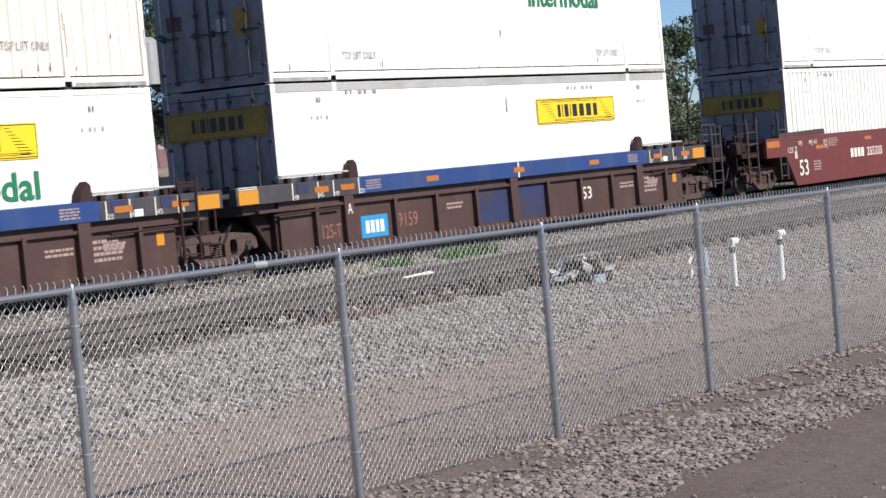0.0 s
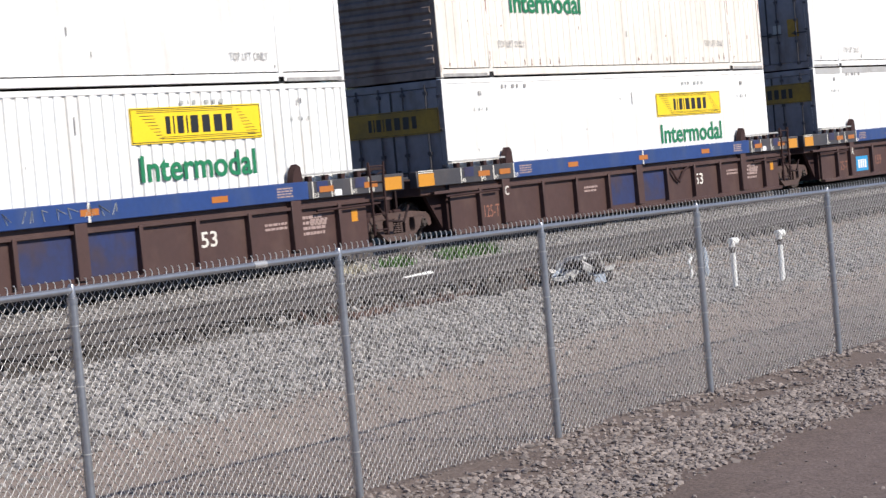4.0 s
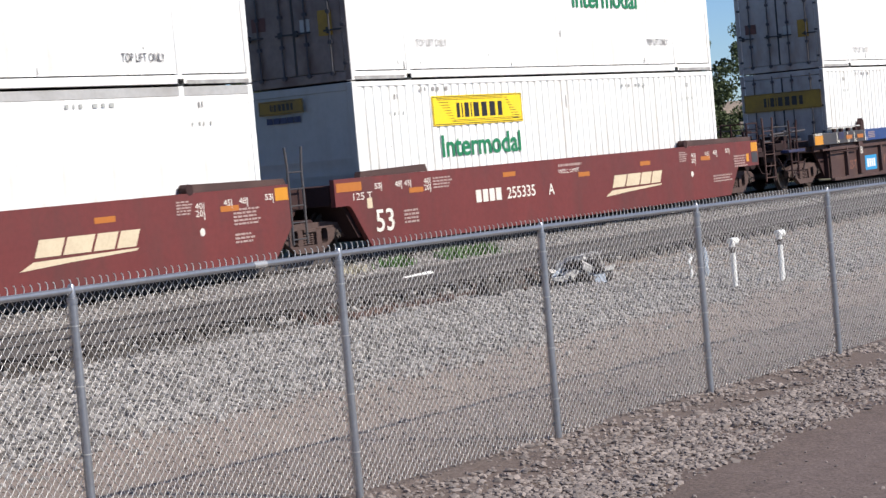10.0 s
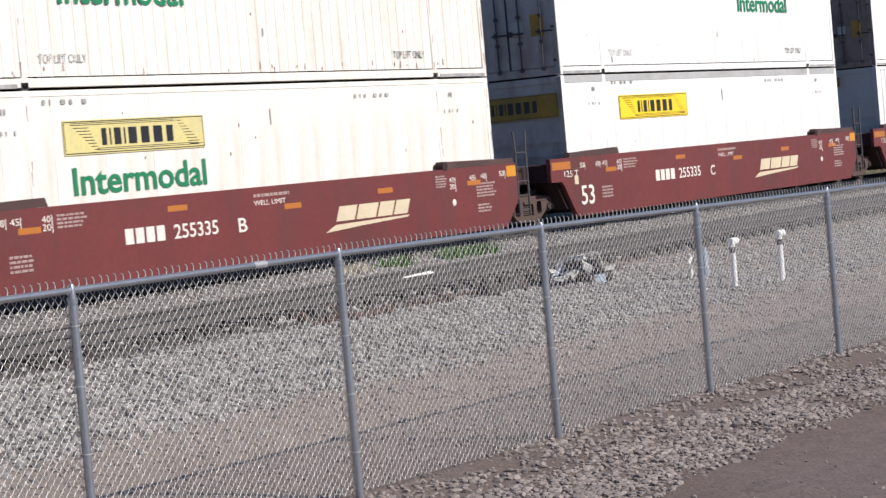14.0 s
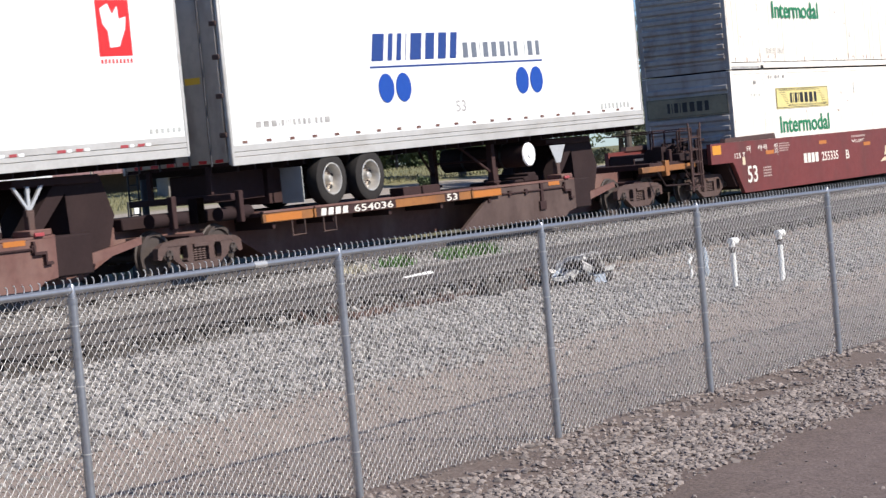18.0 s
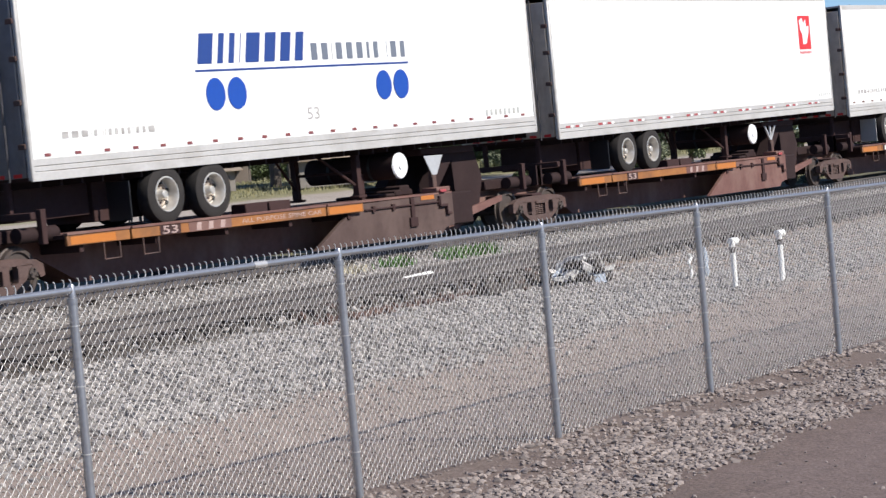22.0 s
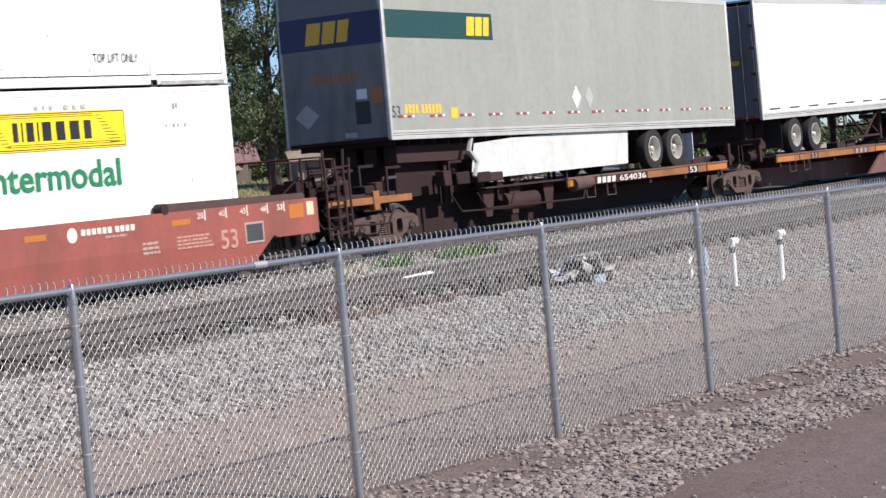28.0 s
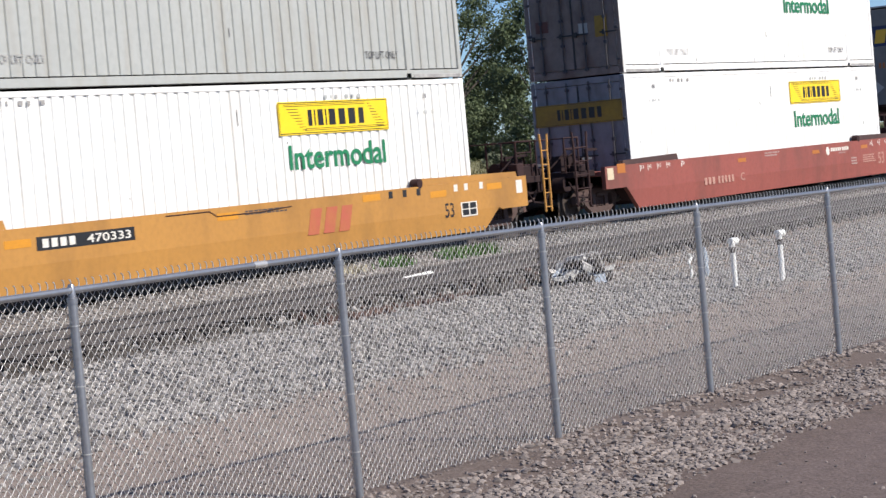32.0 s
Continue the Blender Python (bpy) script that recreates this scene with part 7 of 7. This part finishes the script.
def bare_tree(x, y):
    t = thing("bare_tree", "leafless pale tree with thin upright branches", "tree", (x, y, ground_z(x, y)))
    part("trunk", tube(bmesh.new(), (0, 0, 0), (0.0, 0, 3.2), 0.045, 8, 0.028), M_PALE_BARK, t)
    rnd = random.Random(8)
    for i in range(9):
        bm = bmesh.new()
        z0 = 1.6 + 0.22 * i
        a = rnd.uniform(0, math.tau)
        p = Vector((0, 0, z0))
        q = p + Vector((math.cos(a) * 0.7, math.sin(a) * 0.7, 1.0))
        tip = q + Vector((math.cos(a) * 0.3, math.sin(a) * 0.3, rnd.uniform(1.0, 1.9)))
        tube(bm, p, q, 0.018, 6, 0.012)
        tube(bm, q, tip, 0.012, 5, 0.004)
        for k in range(4):
            o = q.lerp(tip, 0.2 + 0.2 * k)
            tube(bm, o, o + Vector((rnd.uniform(-0.5, 0.5), rnd.uniform(-0.5, 0.5), rnd.uniform(0.4, 0.9))), 0.009, 4, 0.003)
        part("branch", bm, M_PALE_BARK, t)


bare_tree(*at_bearing(48.35, 72))


def signal_mast(x, y):
    """A railway signal on a mast with a caged ladder."""
    s = thing("signal_mast", "silver railway signal mast with caged ladder and equipment", "signal", (x, y, ground_z(x, y)))
    H = 8.2
    part("mast", tube(bmesh.new(), (0, 0, 4.3), (0, 0, H), 0.065, 14), M_SILVER, s)
    part("lower_mast", tube(bmesh.new(), (0, 0, 0), (0, 0, 4.3), 0.075, 14), M_DARKSTEEL, s)
    part("base", bbox(-0.3, 0.3, -0.3, 0.3, 0, 0.5, 0.04), M_DARKSTEEL, s)
    for dx in (-0.55, -0.25):
        part("ladder_rail", tube(bmesh.new(), (dx, -0.05, 0.3), (dx, -0.05, H), 0.022, 6), M_DARKSTEEL, s)
    rung = mesh_of("rung", tube(bmesh.new(), (-0.55, -0.05, 0), (-0.25, -0.05, 0), 0.012, 6), M_DARKSTEEL)
    for i in range(24):
        part("rung", rung, M_DARKSTEEL, s, at=(0, 0, 0.45 + i * 0.31))
    for nm, xr, zs in (("cage", 0.15, (3.1, 3.68, 4.25)), ("platform", 0.1, (5.45, 6.3))):
        for z in zs:
            part(nm + "_hoop", path_tube(bmesh.new(), [(-1.05, -0.14, z), (xr, -0.14, z), (xr, 0.14, z), (-1.05, 0.14, z), (-1.05, -0.12, z)], 0.025, 6), M_DARKSTEEL, s)
        for px, py in ((-1.05, -0.14), (-0.45, -0.14), (xr, -0.14), (xr, 0.14), (-1.05, 0.14)):
            part(nm + "_upright", tube(bmesh.new(), (px, py, zs[0]), (px, py, zs[-1]), 0.02, 6), M_DARKSTEEL, s)
    part("cage_brace", tube(bmesh.new(), (-1.0, 0.0, 3.1), (0.1, 0.0, 3.1), 0.035, 6), M_DARKSTEEL, s)
    h = part("signal_head", lathe(bmesh.new(), [(-0.5, 0.0), (-0.5, 0.26), (0.4, 0.26), (0.5, 0.15), (0.52, 0.0)], n=18), M_SILVER, s, "silver signal housing")
    h.matrix_basis = pose(0.5, 0.0, 4.6, 90, 0, 0)
    part("backing", bbox(0.74, 0.92, -0.2, 0.2, 4.05, 4.95, 0.03), M_DARKSTEEL, s)
    part("bracket", bbox(0.0, 0.5, -0.05, 0.05, 4.5, 4.6, 0.01), M_DARKSTEEL, s)


signal_mast(35.45, 30.1)


def red_house(x, y, turn):
    h = thing("red_roofed_house", "low brown house with a red metal roof", "house", pose(x, y, ground_z(x, y) - 0.7, 0, 0, turn))
    part("wall", bbox(-5.5, 5.5, -0.9, 3, 0, 1.9, 0.02), M_SIDING, h)
    for px in (-5.4, -2.7, 0.0, 2.7, 5.4):
        part("porch_post", bbox(px - 0.06, px + 0.06, -3.1, -2.98, 0, 1.9, 0.01), M_SIDING, h)
    bm = prism(bmesh.new(), [(-3.4, 1.85), (0, 2.9), (3.4, 1.85), (3.4, 1.75), (0, 2.78), (-3.4, 1.75)], -6.0, 6.0)
    for v in bm.verts:
        v.co = (v.co.y, v.co.x, v.co.z)
    r = part("roof", bm, M_ROOF, h, "red metal roof")
    for i in range(24):
        part("seam", bbox(-0.02, 0.02, -1.78, 1.78, 0.0, 0.04, 0.0), M_ROOF, r, at=pose(-5.8 + i * 0.5, -1.7, 2.375, 17.2, 0, 0))
    part("chimney", bbox(0.8, 1.1, 0.3, 0.6, 2.5, 3.2, 0.02), M_PALEWALL, r)
    for wx in (-3.5, 0.5, 3.2):
        w = part("window", bbox(wx - 0.5, wx + 0.5, -0.96, -0.88, 0.8, 1.5, 0.01), M_PALEWALL, h)
        part("pane", bbox(wx - 0.42, wx + 0.42, -0.975, -0.955, 0.87, 1.43, 0.0), M_GLASS, w)


red_house(*at_bearing(49.75, 120), -48)


def pale_shed(x, y, turn, w=5.0, k=1.0, label="pale stucco outbuilding behind the trees", name="outbuilding"):
    h = thing(name, label, "building", pose(x, y, ground_z(x, y), 0, 0, turn))
    part("wall", bbox(-w / 2, w / 2, -2, 2, 0, 2.2 * k, 0.02), M_SHEDWALL, h)
    bm = prism(bmesh.new(), [(-2.3, 2.15 * k), (0, 3.0 * k), (2.3, 2.15 * k), (2.3, 2.05 * k), (0, 2.9 * k), (-2.3, 2.05 * k)], -w / 2 - 0.3, w / 2 + 0.3)
    for v in bm.verts:
        v.co = (v.co.y, v.co.x, v.co.z)
    part("roof", bm, M_TANROOF, h)
    for wx in (-w / 4, w / 4):
        wd = part("window", bbox(wx - 0.45, wx + 0.45, -2.05, -1.97, 0.8 * k, 1.6 * k, 0.01), M_SIDING, h)
        part("pane", bbox(wx - 0.38, wx + 0.38, -2.07, -2.045, 0.87 * k, 1.53 * k, 0.0), M_GLASS, wd)


pale_shed(*at_bearing(54.6, 86), -50, 3.0, 0.5)
pale_shed(*at_bearing(51.0, 86), -44, 2.6, 0.38, "weathered tan shed with a broken roof")
pale_shed(*at_bearing(64.2, 120), -50, 6.0, 0.8, "white building glimpsed between the trees")


def white_truck(x, y, turn):
    t = thing("parked_van", "white van parked beyond the field", "van", pose(x, y, ground_z(x, y), 0, 0, turn))
    bm = box(bmesh.new(), -1.6, 1.35, -0.95, 0.95, 0.55, 1.72)
    bmesh.ops.bevel(bm, geom=bm.edges[:], offset=0.16, segments=3, affect="EDGES")
    part("van_body", bm, M_VANW, t)
    part("lower_body", bbox(-0.5, 1.4, -0.93, 0.93, 0.28, 0.6, 0.03), M_VANW, t)
    part("cab", prism(bmesh.new(), [(1.4, 0.3), (3.1, 0.3), (3.1, 0.9), (2.75, 1.0), (2.2, 1.55), (1.4, 1.6)], -0.9, 0.9), M_VANW, t)
    part("window", prism(bmesh.new(), [(1.6, 1.0), (2.55, 1.02), (2.15, 1.42), (1.6, 1.45)], -0.92, -0.89), M_GLASS, t)
    for wx in (-0.95, 2.3):
        for wy in (-0.8, 0.8):
            part("wheel", lathe(bmesh.new(), [(-0.12, 0.0), (-0.12, 0.34), (0.12, 0.34), (0.12, 0.0)], n=18), M_TYRE, t, at=(wx, wy, 0.34))


white_truck(*at_bearing(46.25, 84), 133.5)


def pole_line():
    p = []
    for b, dist in ((44.0, 100), (53.5, 104), (62.4, 78)):
        x, y = at_bearing(b, dist)
        o = thing("utility_pole", "wooden utility pole with cross-arm", "utility pole", (x, y, ground_z(x, y)))
        part("pole", tube(bmesh.new(), (0, 0, 0), (0, 0, 8.5), 0.14, 10, 0.10), M_BARK, o)
        part("crossarm", bbox(-1.1, 1.1, -0.06, 0.06, 7.9, 8.05, 0.01), M_BARK, o, at=pose(0, 0, 0, 0, 0, 40))
        p.append((x, y, ground_z(x, y)))


pole_line()


def small_sign(x, y):
    o = thing("small_sign", "small white sign on a dark metal stand", "sign", (x, y, ground_z(x, y)))
    for dx in (-0.22, 0.22):
        part("leg", bbox(dx - 0.02, dx + 0.02, -0.02, 0.02, 0, 0.95, 0.004), M_DARKSTEEL, o)
    part("cross_bar", bbox(-0.22, 0.22, -0.02, 0.02, 0.3, 0.34, 0.004), M_DARKSTEEL, o)
    part("board", bbox(-0.02, 0.2, -0.045, -0.02, 0.6, 0.92, 0.005), M_VANW, o)


small_sign(*at_bearing(49.35, 60))


# ---- movement ----
def wheel_rows(dx):
    return [(k / 15.0, pose(dx, 0, 0.42, 0, math.degrees(travel(k / 15.0) / 0.42), 0)) for k in range(481)]


def motions():
    times = [float(t) for t in range(33)]
    for ob, m in MOVERS:
        walk(ob, [(t, Matrix.Translation((travel(t), 0, 0)) @ m) for t in times])
    rows = {dx: wheel_rows(dx) for dx in (-0.89, 0.89)}
    for ob, dx in WHEELS:
        walk(ob, rows[dx])


motions()
